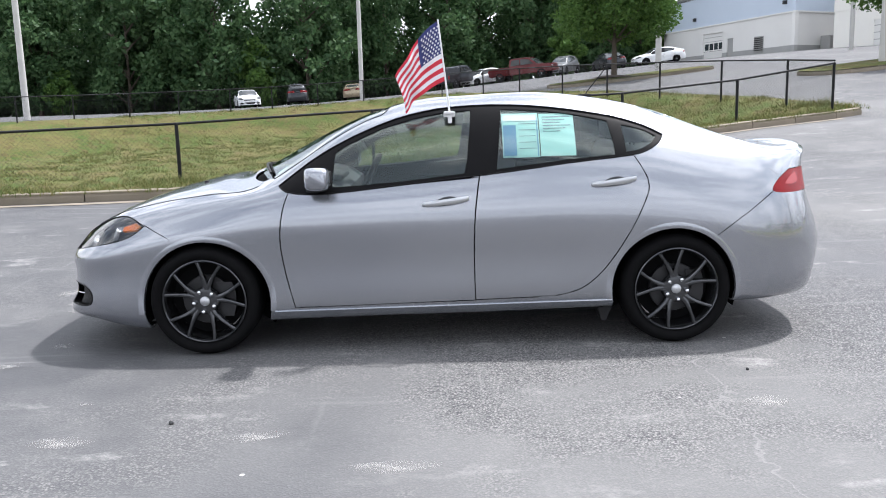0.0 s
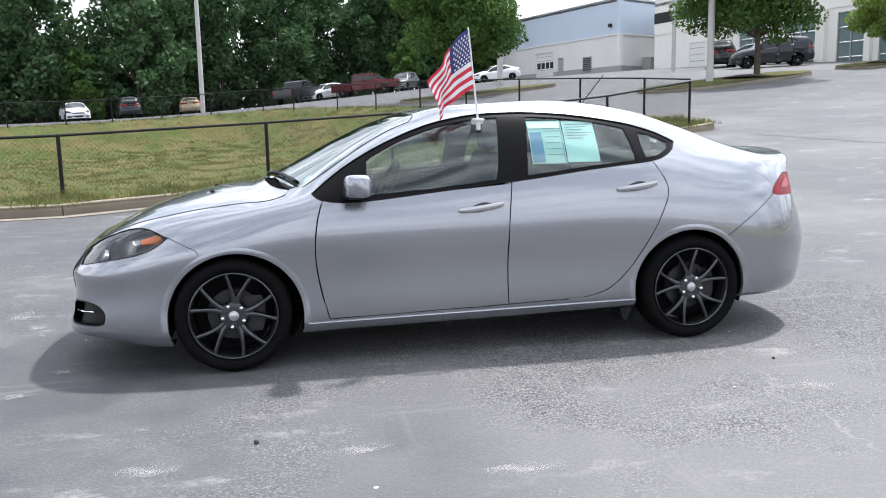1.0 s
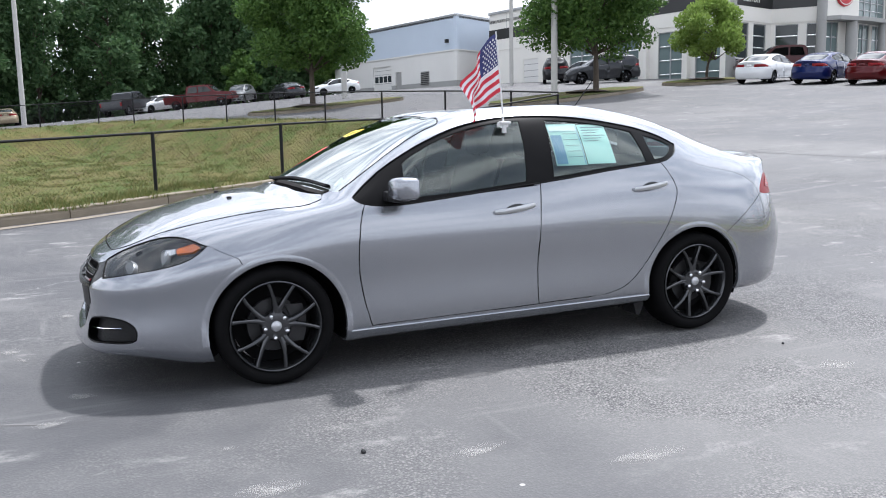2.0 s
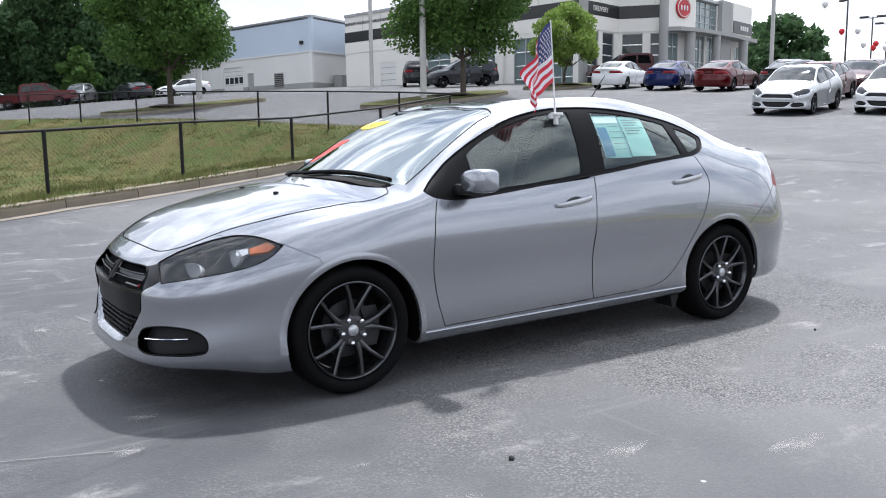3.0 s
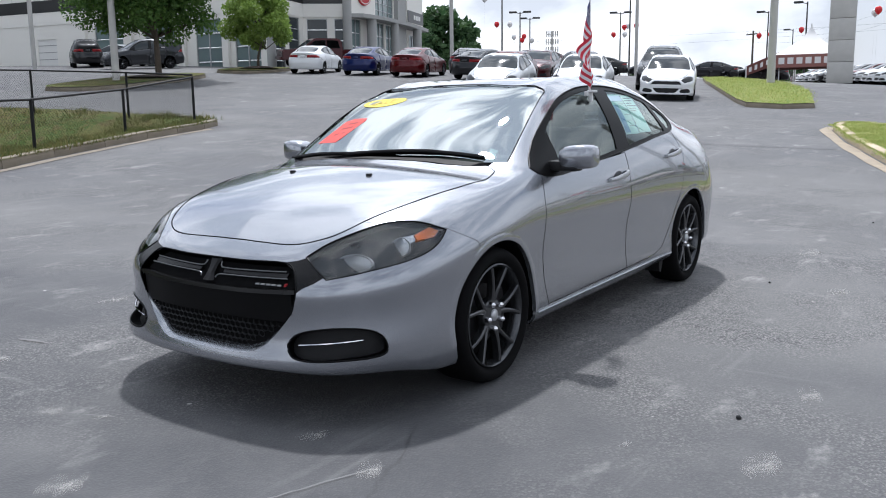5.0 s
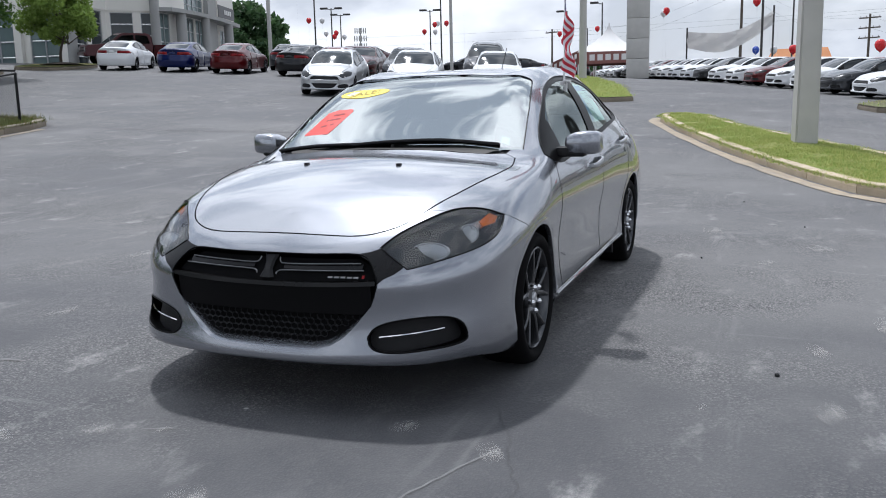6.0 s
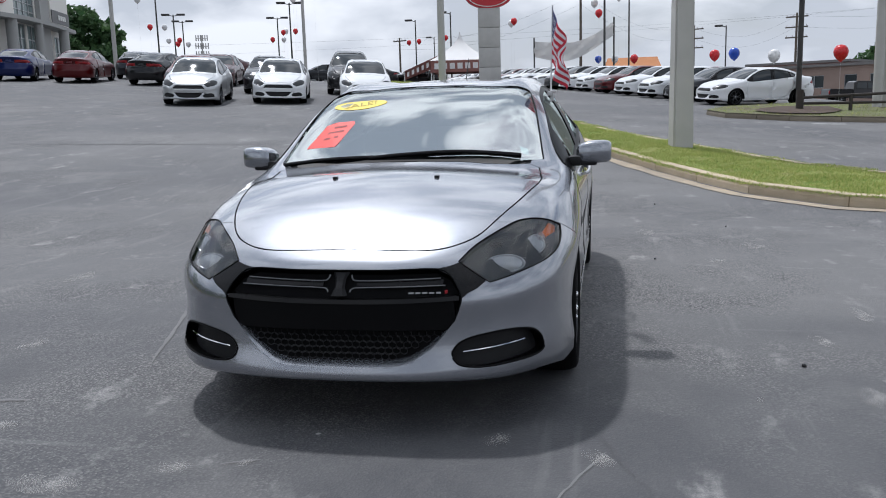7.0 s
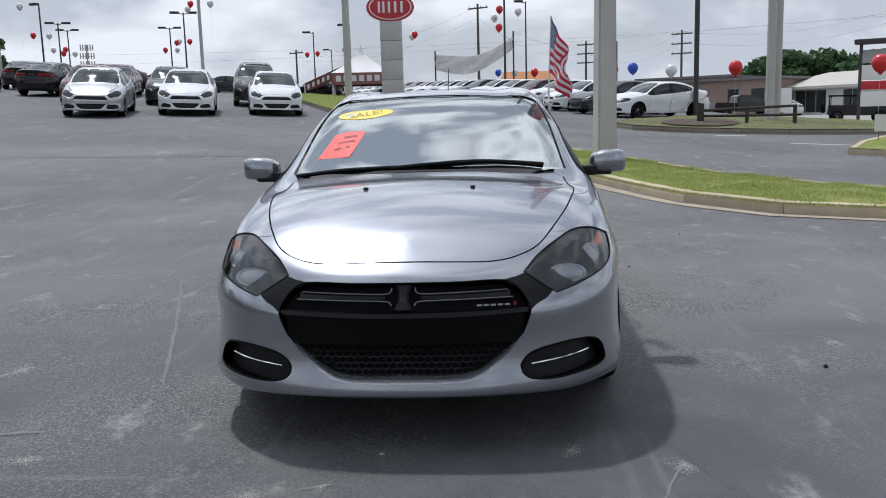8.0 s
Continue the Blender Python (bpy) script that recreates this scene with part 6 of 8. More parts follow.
def fence(line, post_at, label, high=1.08, base=None):
    """Black chain-link fence: posts, top rail and woven wire."""
    root = thing("chain_link_fence", label, "fence")
    zb = base or (lambda x, y: land(x, y) + .12)
    for x, y in post_at:
        bm = bmesh.new()
        add_tube(bm, [(x, y, zb(x, y) - .3), (x, y, zb(x, y) + high - .02)], .03, 10)
        add_lathe(bm, [(.033, 0), (.034, .02), (.02, .04), (.001, .045)], 10, "z") and bmesh.ops.translate(bm, verts=bm.verts[-40:], vec=(x, y, zb(x, y) + high - .02))
        part("fence_post", bm, M_BLACKSTEEL, root)
    for a, b in zip(line, line[1:]):
        bm = bmesh.new()
        add_tube(bm, [(a[0], a[1], zb(*a) + high), (b[0], b[1], zb(*b) + high)], .021, 8)
        part("top_rail", bm, M_BLACKSTEEL, root)
    bm = bmesh.new()
    for a, b in zip(line, line[1:]):
        A, B = Vector((*a, zb(*a) + .04)), Vector((*b, zb(*b) + .04))
        L = (B - A).length
        H = high - .06
        n = int(L / .075)
        for i in range(-int(H / .075), n + 1):
            for s in (0, 1):
                u0, u1 = i * .075, i * .075 + H
                h0, h1 = (0, H) if s == 0 else (H, 0)
                if u0 < 0:
                    h0, u0 = h0 + (h1 - h0) * (-u0 / H), 0
                if u1 > L:
                    h1, u1 = h1 - (h1 - h0) * (u1 - L) / max(u1 - u0, 1e-6), L
                if u1 - u0 < .03:
                    continue
                p, q = A.lerp(B, u0 / L) + Vector((0, 0, h0)), A.lerp(B, u1 / L) + Vector((0, 0, h1))
                add_tube(bm, [p, q], .0016, 3, caps=False)
    part("wire_mesh", bm, M_BLACKSTEEL, root, "woven black wire")
    return root


NEAR_POSTS = [(-12.3, 5.0), (-9.6, 6.1), (-6.9, 7.1), (-4.17, 8.15), (-1.12, 9.33), (1.15, 10.2), (3.65, 11.29), (6.31, 12.45), (8.6, 13.05)]
near_base = lambda x, y: max(bank_height(x, y), land(x, y) + .03)
fence([(-20, 2.2)] + NEAR_POSTS, NEAR_POSTS, "black chain-link fence along the kerb of the bank", 1.07, lambda x, y: {p: z for p, z in zip(NEAR_POSTS, (-.05, .0, .05, .10, .22, .33, .41, .63, .94))}.get((x, y), -.1))
FAR_POSTS = [(8.6, 13.05), (8.55, 15.4), (8.0, 18.6), (7.1, 21.8), (6.1, 25.2), (5.0, 28.6), (3.6, 31.6), (2.2, 34.8), (.3, 38), (-1.2, 40.3), (-3.8, 39.6), (-6.1, 38.9), (-8.3, 38.1), (-10.2, 37.2), (-12.4, 36), (-14.4, 34.9), (-16.3, 33.2), (-18, 31.4), (-19.8, 29.6), (-21.6, 27.8), (-23.4, 26), (-25, 24)]
fence(FAR_POSTS, FAR_POSTS[1:], "black chain-link fence along the far side of the bank", 1.07)
REAR_FENCE = [(-64 + 4 * i, 76 + .12 * (i * 4)) for i in range(20)]
fence(REAR_FENCE, REAR_FENCE, "black chain-link fence in front of the woods", 1.5, lambda x, y: land(x, y))


# ---------------------------------------------------------------- trees
def leafy(centres, count, size, rng, squash=.8):
    """Leaf faces scattered through uneven clumps."""
    verts, faces = [], []
    c = np.array([p[:3] for p in centres])
    r = np.array([p[3] for p in centres])
    pick = rng.choice(len(c), count, p=r ** 2 / (r ** 2).sum())
    way = rng.normal(size=(count, 3))
    way /= np.linalg.norm(way, axis=1)[:, None]
    dist = rng.random(count) ** .38
    pos = c[pick] + way * (dist * r[pick])[:, None] * np.array([1, 1, squash])
    a = rng.normal(size=(count, 3)) + way * .4
    a /= np.linalg.norm(a, axis=1)[:, None]
    b = np.cross(a, rng.normal(size=(count, 3)))
    b /= np.linalg.norm(b, axis=1)[:, None]
    s = size * (.6 + .8 * rng.random(count))[:, None]
    for i, (p, u, v) in enumerate(zip(pos, a * s, b * s * .6)):
        k = 4 * i
        verts += [p - u, p + v, p + u, p - v]
        faces.append((k, k + 1, k + 2, k + 3))
    return verts, faces


def tree(name, label, at, high, wide, trunk_high, trunk_r, leaf_mat, leaves, size, seed, clumps=26, cone=.5, limbs=False):
    """A tapered trunk with limbs and a crown of many small leaves in clumps."""
    rng = np.random.default_rng(seed)
    root = thing(name, label, "tree", at=(at[0], at[1], at[2] if len(at) > 2 else land(*at[:2])))
    bm = bmesh.new()
    top = high * .82
    lean = rng.normal(size=2) * .12
    stem = [(0, 0, -.2), (0, 0, trunk_high * .5), (lean[0] * .5, lean[1] * .5, trunk_high), (lean[0], lean[1], (trunk_high + top) / 2), (lean[0] * 1.3, lean[1] * 1.3, top)]
    add_tube(bm, smooth_line(stem, 3), trunk_r, 9, trunk_r * .15)
    centres = []
    for i in range(clumps):
        u = (i + .5) / clumps
        z = trunk_high + (high - trunk_high) * u
        env = wide / 2 * (math.sin(math.pi * min(.12 + .88 * u, 1)) ** cone if u > .12 else .62 + 2 * u)
        q = i * 2.4 + rng.random()
        d = env * (.35 + .55 * rng.random())
        p = (d * math.cos(q), d * math.sin(q), z * 1.0)
        rad = (wide * .17) * (.7 + .6 * rng.random())
        centres.append((*p, rad))
        if i % 2 == 0:
            s = Vector((lean[0], lean[1], max(trunk_high * .8, z - d * .9)))
            limb = bmesh.new() if limbs else bm
            add_tube(limb, [s, s.lerp(Vector(p), .5) + Vector((0, 0, .05 * d)), Vector(p)], trunk_r * .38, 5, trunk_r * .1)
            if limbs:
                part("limb", limb, M_BARK, root)
    part("trunk", bm, M_BARK, root, "brown trunk" if limbs else "brown trunk with limbs")
    v, f = leafy(centres, leaves, size, rng)
    mesh_object("crown", v, f, leaf_mat, root, "uneven leafy crown", smooth=False)
    return root


tree("maple", "full green shade tree on a planting island", (9.0, 38.1), 8.6, 6.6, 2.3, .17, L_MID, 44000, .088, 11, 40, limbs=True)
tree("maple", "full green shade tree beside the light pole", (20.3, 29.3), 7.6, 6.6, 2.3, .16, L_MID, 44000, .084, 12, 40, limbs=True)
tree("young_tree", "small yellow-green tree in a mulch bed", (29.56, 32.6), 4.3, 3.7, 1.5, .09, L_LIGHT, 13000, .085, 13, 22, limbs=True)
protos = [tree("woodland_tree", "tall dense woodland tree behind the far lot", (-40 + 9 * i, 82, 0.8), 14 + i, 9.5, 1.2, .3, L_DARK, 10000, .25, 20 + i, 38, .4) for i in range(4)]
for p in protos:
    p["group"] = "woods behind the lot"
rng = np.random.default_rng(8)
k = 0
for row, (y0, n, sp) in enumerate(((87, 23, 4.7), (97, 20, 6.0))):
    for i in range(n):
        x = -66 + sp * i + rng.normal() * 1.1
        y = y0 + rng.normal() * 1.6 + .10 * (x + 30)
        if x > 25:
            continue
        s = (.78 + .3 * rng.random()) * (.6 if abs(x + 21) < 3.2 else 1)
        copy_thing(protos[k % 4], pose(x, y, land(x, y) - .1, 0, 0, 360 * rng.random()) @ Matrix.Diagonal((s, s, s * (.85 + .3 * rng.random()), 1)))
        k += 1
spots = [(-68 + 1.55 * i, 90 + 2.5 * rng.random(), 0) for i in range(68)]
v, f = leafy([(x, y, land(x, y) + .9 + .6 * rng.random(), 1.9) for x, y, _ in spots], 26000, .28, rng)
tagged(mesh_object("undergrowth", v, f, L_DARK, smooth=False), "dark undergrowth below the woods", "undergrowth", kind="stuff")
shrub = tree("lit_sapling", "bright young tree at the edge of the woods", (-17.5, 80.5), 6.4, 4.6, .6, .1, L_MID, 4500, .26, 31, 18)
for x, y, s in ((-37, 80, .75), (13.5, 83.5, .8), (24, 89, .85)):
    copy_thing(shrub, pose(x, y, land(x, y) - .1, 0, 0, 77 * s) @ Matrix.Scale(s, 4))
far_tree = tree("far_tree", "dark round tree far behind the car park", (96.4, 65.5), 9, 11, 2, .3, L_DARK, 5000, .45, 41, 24)
for x, y, s in ((91.7, 65.2, .62), (100.8, 66, .66), (38, 108, .8)):
    copy_thing(far_tree, pose(x, y, land(x, y), 0, 0, 50 * s) @ Matrix.Scale(s, 4))
for i in range(14):
    q, d, s = radians(-17.5 - 1.75 * i), 122 + 4 * (i % 3), .85 + .25 * rng.random()
    x, y = -5.4 + d * math.cos(q), -.7 + d * math.sin(q)
    copy_thing(far_tree, pose(x, y, land(x, y) - 1, 0, 0, 40 * i) @ Matrix.Diagonal((s, s, s * .85, 1)))
for x, y, s in ((150, 30, .5), (150, 22, .45), (170, 10, .45), (170, -4, .5), (160, 60, .55), (165, -14, .6), (140, 16, .3)):
    copy_thing(far_tree, pose(x, y, land(x, y) - 1, 0, 0, 90 * s) @ Matrix.Scale(s, 4))

# ---------------------------------------------------------------- parked cars
LOW = Body(3, 2)
ROOFLINE = [(-2.4, .6), (-2.1, .72), (-1.5, .95), (-1.13, 1.01), (-.77, 1.2), (-.34, 1.376), (.2, 1.438), (.75, 1.445), (1.29, 1.355), (1.66, 1.22), (1.96, 1.117), (2.24, 1.1), (2.4, 1.0)]


def roof_at(x):
    for (a, za), (b, zb) in zip(ROOFLINE, ROOFLINE[1:]):
        if a <= x <= b:
            return za + (zb - za) * (x - a) / (b - a)
    return ROOFLINE[-1][1]


def sedan_shape(length=1.0, high=1.0):
    return lambda v: Vector((v.x * length, v.y, v.z * high))


def tall_shape(length, high, tail=1.40, lift=0.0):
    """Carries the roof back to an upright tail, as on a hatchback or sport utility car."""
    def f(v):
        z = v.z
        if v.x > .5 and z > 1.02:
            r = roof_at(v.x)
            k = min(max((v.x - 1.85) / .45, 0), 1)
            want = max(r, tail) * (1 - k) + r * k
            z = min(1.02 + (z - 1.02) * (want - 1.02) / max(r - 1.02, .07), want + .01)
        if z > .5:
            z = .5 + (z - .5) * high
        return Vector((v.x * length, v.y, z + lift))
    return f


def parked_car(name, label, shape, paint, wheel_r=1.0, group="", lift=0.0, length=1.0):
    root = thing(name, label, "car", group)
    for nm, reg, both, lab in (("body", ["body"], True, ""), ("hood", ["hood", "cowl"], True, ""), ("front_bumper", ["nose", "mouth_mid", "lamp_filler"], True, ""), ("rear_bumper", ["rump"], True, ""), ("trunk_lid", ["trunk"], True, ""), ("front_door", ["door_f"], False, ""), ("rear_door", ["door_r"], False, "")):
        LOW.emit(nm, reg, paint, root, both, lab, shape, rim=.02, gap=.004)
    LOW.emit("window_trim", ["window_trim"], M_BLACKGLOSS, root, False, "black window surround", shape, rim=.01, gap=0, push=.004)
    for nm in ("pane_front", "pane_rear", "pane_quarter"):
        LOW.emit("side_window", [nm], G_PARKED, root, False, "dark side window", shape, rim=0, gap=0, push=.01)
    LOW.emit("windshield", ["windshield"], G_PARKED, root, True, "dark windshield", shape, rim=0, gap=0, push=.008)
    LOW.emit("rear_screen", ["rear_screen"], G_PARKED, root, True, "dark rear window", shape, rim=0, gap=0, push=.008)
    LOW.emit("headlamp", ["lamp"], M_LAMPBOWL, root, False, "dark clear-lens headlamp", shape, rim=.01, gap=.004, push=.004)
    LOW.emit("tail_lamp", ["tail"], M_REDLENS, root, False, "red tail lamp", shape, rim=.01, gap=.003)
    LOW.emit("grille", ["mouth"], M_BLACKPLASTIC, root, True, "black grille", shape, rim=.03, gap=.002, push=.02)
    LOW.emit("lamp_pocket", ["fog"], M_BLACKPLASTIC, root, False, "black lamp pocket", shape, rim=.02, gap=.002, push=.015)
    bm = bmesh.new()
    add_box(bm, (-1.95 * length, -.6, .24), (1.95 * length, .6, .58), .05)
    add_box(bm, (-1.0, -.8, .26), (1.0, .8, .9), .05)
    part("floor_pan", bm, M_SHELL, root, "black underbody")
    for x in (-1.3515 * length, 1.3515 * length):
        for s in (-1, 1):
            wheel(root, x, s * .89, s, False)
    return root


def put(proto, x, y, heading, paint=None, label="", dz=0.0):
    """A copy on the ground; heading is where the nose points, degrees from +x."""
    e = .8
    c, s = math.cos(radians(heading)), math.sin(radians(heading))
    pitch = math.degrees(math.atan2(land(x - c * e, y - s * e) - land(x + c * e, y + s * e), 2 * e))
    roll = math.degrees(math.atan2(land(x - s * e, y + c * e) - land(x + s * e, y - c * e), 2 * e))
    m = Matrix.Translation((x, y, land(x, y) + dz)) @ Matrix.Rotation(radians(heading), 4, "Z") @ Matrix.Rotation(radians(pitch), 4, "Y") @ Matrix.Rotation(radians(roll), 4, "X") @ Matrix.Rotation(math.pi, 4, "Z")
    ob = copy_thing(proto, m)
    if paint:
        for o in ob.children_recursive:
            if o.name.split(".")[0] in ("body", "hood", "front_bumper", "rear_bumper", "trunk_lid", "front_door", "rear_door", "cab", "bed", "mudguard"):
                o.material_slots[0].link = "OBJECT"
                o.material_slots[0].material = PAINTS[paint]
    if label:
        ob["label"] = label
    return ob


def drop_proto(ob):
    for o in list(ob.children_recursive) + [ob]:
        bpy.data.objects.remove(o)


compact = parked_car("compact_sedan", "white compact sedan in a long sales row", sedan_shape(.99, .985), PAINTS["white"])
fastback = parked_car("fastback_sedan", "white fastback sedan in the upper row", sedan_shape(1.05, .99), PAINTS["white"], length=1.05)
hatch = parked_car("small_car", "silver small car facing down the lot", tall_shape(.93, 1.02, 1.30), PAINTS["silver"], length=.93)
utility = parked_car("sport_utility", "dark sport utility car", tall_shape(1.03, 1.24, 1.46, .05), PAINTS["grey"], length=1.03)

# long sales row along the drive
row_paints = ["white", "grey", "white", "white", "red", "white", "white", "black", "white", "white", "white", "silver", "red", "black", "white", "grey", "white", "silver", "white", "red"]
U, V = Vector((math.cos(radians(22)), math.sin(radians(22)), 0)), Vector((-math.sin(radians(22)), math.cos(radians(22)), 0))
for i, c in enumerate(row_paints):
    p = Vector((30.2, -6.6, 0)) + U * 2.75 * i
    put(compact, p.x, p.y, 115, c, c.replace("grey", "graphite") + " compact sedan in a long sales row")["group"] = "sales row along the drive"
# upper row, tails to the drive
for x, y, c, way in ((31.0, 29.6, "white", 24), (31.6, 26.3, "blue", 20), (32.0, 23.4, "red", 17), (32.3, 19.6, "black", 6)):
    put(fastback, x, y, way, c, c + " fastback sedan parked tail-on in the upper row")["group"] = "upper row of fastback sedans"
put(fastback, 38.2, 24.2, 22, "grey", "graphite fastback sedan behind the upper row")
put(fastback, 36.0, 19.0, 160, "maroon", "maroon fastback sedan parked across the row")
# cars facing down the lot
for x, y, c in ((21.9, 12.6, "silver"), (23.9, 10.4, "white"), (25.4, 7.8, "white")):
    put(hatch, x, y, 197, c, c + " small car facing down the lot")["group"] = "small cars facing down the lot"
put(fastback, 27.6, 15.6, 197, "red", "red sedan parked behind the silver small car")
put(fastback, 33.4, 17.2, 197, "maroon", "maroon sedan at the end of the row")
put(hatch, 28.9, 12.9, 197, "grey", "graphite small car second in line")
put(utility, 30.4, 9.9, 197, "black", "black sport utility car second in line")
for x, y, c in ((60, 26, "black"), (63, 22, "grey"), (66, 19, "black"), (70, 16, "black"), (75, 20, "white"), (72, 24, "silver")):
    put(fastback, x, y, 110, c, c + " sedan far up the lot")["group"] = "far sedans up the lot"
# the service side
put(utility, 28.6, 41.4, 158, "grey", "graphite sport utility car crossing before the showroom")
put(utility, 28.9, 47.5, 60, "black", "black sport utility car by the service door")
put(compact, 31.5, 47.9, 110, "silver", "silver sedan by the service building")

# the far lot below the woods
put(compact, -15.2, 64, -72, "white", "white sedan alone on the far lot")
put(utility, -12, 69.3, 100, "grey", "dark sport utility car seen from behind")
put(compact, -7.4, 72.2, 95, "tan", "beige car on the far lot")
put(compact, 4.4, 72.5, -150, "white", "white sedan between two pickups")
put(utility, 12.1, 76.3, -120, "pewter", "pewter grey sport utility car on the far lot")
put(fastback, 20, 72.4, 186, "white", "white sedan at the end of the far lot")
put(compact, 16.1, 77, 90, "black", "black car behind the shade tree")
put(compact, 15.2, 70.5, 100, "grey", "graphite car behind the shade tree")
put(compact, 75.6, -26.3, 10, "white", "white car on the far side of the road")


def pickup(name, label, paint):
    """A crew-cab pickup: cab, bed, glass, bumpers, lamps and wheels; nose to -x."""
    root = thing(name, label, "pickup truck")
    cab = [(-2.85, .5), (-2.88, 1.0), (-2.75, 1.14), (-1.6, 1.22), (-.9, 1.78), (-.6, 1.88), (.7, 1.88), (.95, 1.75), (1.0, 1.2), (1.0, .5)]
    wins = [[(-1.28, 1.28), (-.82, 1.7), (-.1, 1.76), (-.1, 1.28)], [(0, 1.28), (0, 1.76), (.68, 1.74), (.82, 1.28)]]
    bed = [(1.03, .5), (1.03, 1.22), (2.85, 1.22), (2.9, 1.1), (2.9, .5)]
    w = .95
    for nm, prof in (("cab", cab), ("bed", bed)):
        if prof is None:
            continue
        bm = bmesh.new()
        add_prism(bm, prof, -w, w)
        for v in bm.verts:
            if v.co.z > 1.25:
                v.co.y *= 1 - .16 * (v.co.z - 1.25) / .6
        bmesh.ops.recalc_face_normals(bm, faces=bm.faces)
        bmesh.ops.bevel(bm, geom=[e for e in bm.edges if e.calc_face_angle(0) > .3], offset=.05, segments=2, affect="EDGES")
        part(nm, bm, paint, root)
    for s in (-1, 1):
        for win in wins:
            bm = bmesh.new()
            vs = [bm.verts.new((x, s * w * (1 - .16 * (z - 1.25) / .6 if z > 1.25 else 1) * 1.006, z)) for x, z in win]
            bm.faces.new(vs)
            bmesh.ops.solidify(bm, geom=bm.faces[:], thickness=.01)
            part("side_window", bm, G_PARKED, root, "dark side window", smooth=False)
    a, b = (-1.56, 1.26), (-.95, 1.74)
    bm = bmesh.new()
    vs = [bm.verts.new((x - .012, y, z + .01)) for x, y, z in ((a[0], -w * .9, a[1]), (a[0], w * .9, a[1]), (b[0], w * .78, b[1]), (b[0], -w * .78, b[1]))]
    bm.faces.new(vs)
    part("windshield", bm, G_PARKED, root, "dark windshield", smooth=False)
    front = cab[0][0]
    bm = bmesh.new()
    add_box(bm, (front - .1, -w, .5), (front + .1, w, .72), .04)
    part("front_bumper", bm, M_CHROME, root, "front bumper")
    bm = bmesh.new()
    add_box(bm, (front - .02, -w * .55, .76), (front + .05, w * .55, 1.02), .02)
    part("grille", bm, M_BLACKPLASTIC, root, "black grille")
    for s in (-1, 1):
        bm = bmesh.new()
        add_box(bm, (front - .025, s * w * .78 - .14, .82), (front + .06, s * w * .78 + .14, 1.0), .02)
        part("headlamp", bm, M_WHITELENS, root, "headlamp")
        bm = bmesh.new()
        xe = (bed or cab)[-1][0]
        add_box(bm, (xe - .05, s * w * .9 - .07, .8), (xe + .02, s * w * .9 + .07, 1.08), .02)
        part("tail_lamp", bm, M_REDLENS, root, "red tail lamp")
        for x in (-1.9, 1.9):
            h = wheel(root, x, s * (w + .02), s, False)
            h.matrix_basis = pose(x, s * (w + .02), .39) @ Matrix.Diagonal((1.22, -s, 1.22, 1))
            bm = bmesh.new()
            for k in range(9):
                q0 = math.pi * k / 8
                add_box(bm, (-.07, -.03, -.02), (.07, .03, .02), 0, Matrix.Translation((x + .44 * math.cos(q0), s * (w + .0), .39 + .44 * math.sin(q0))) @ Matrix.Rotation(-q0 + math.pi / 2, 4, "Y"))
            part("mudguard", bm, paint, root)
    return root


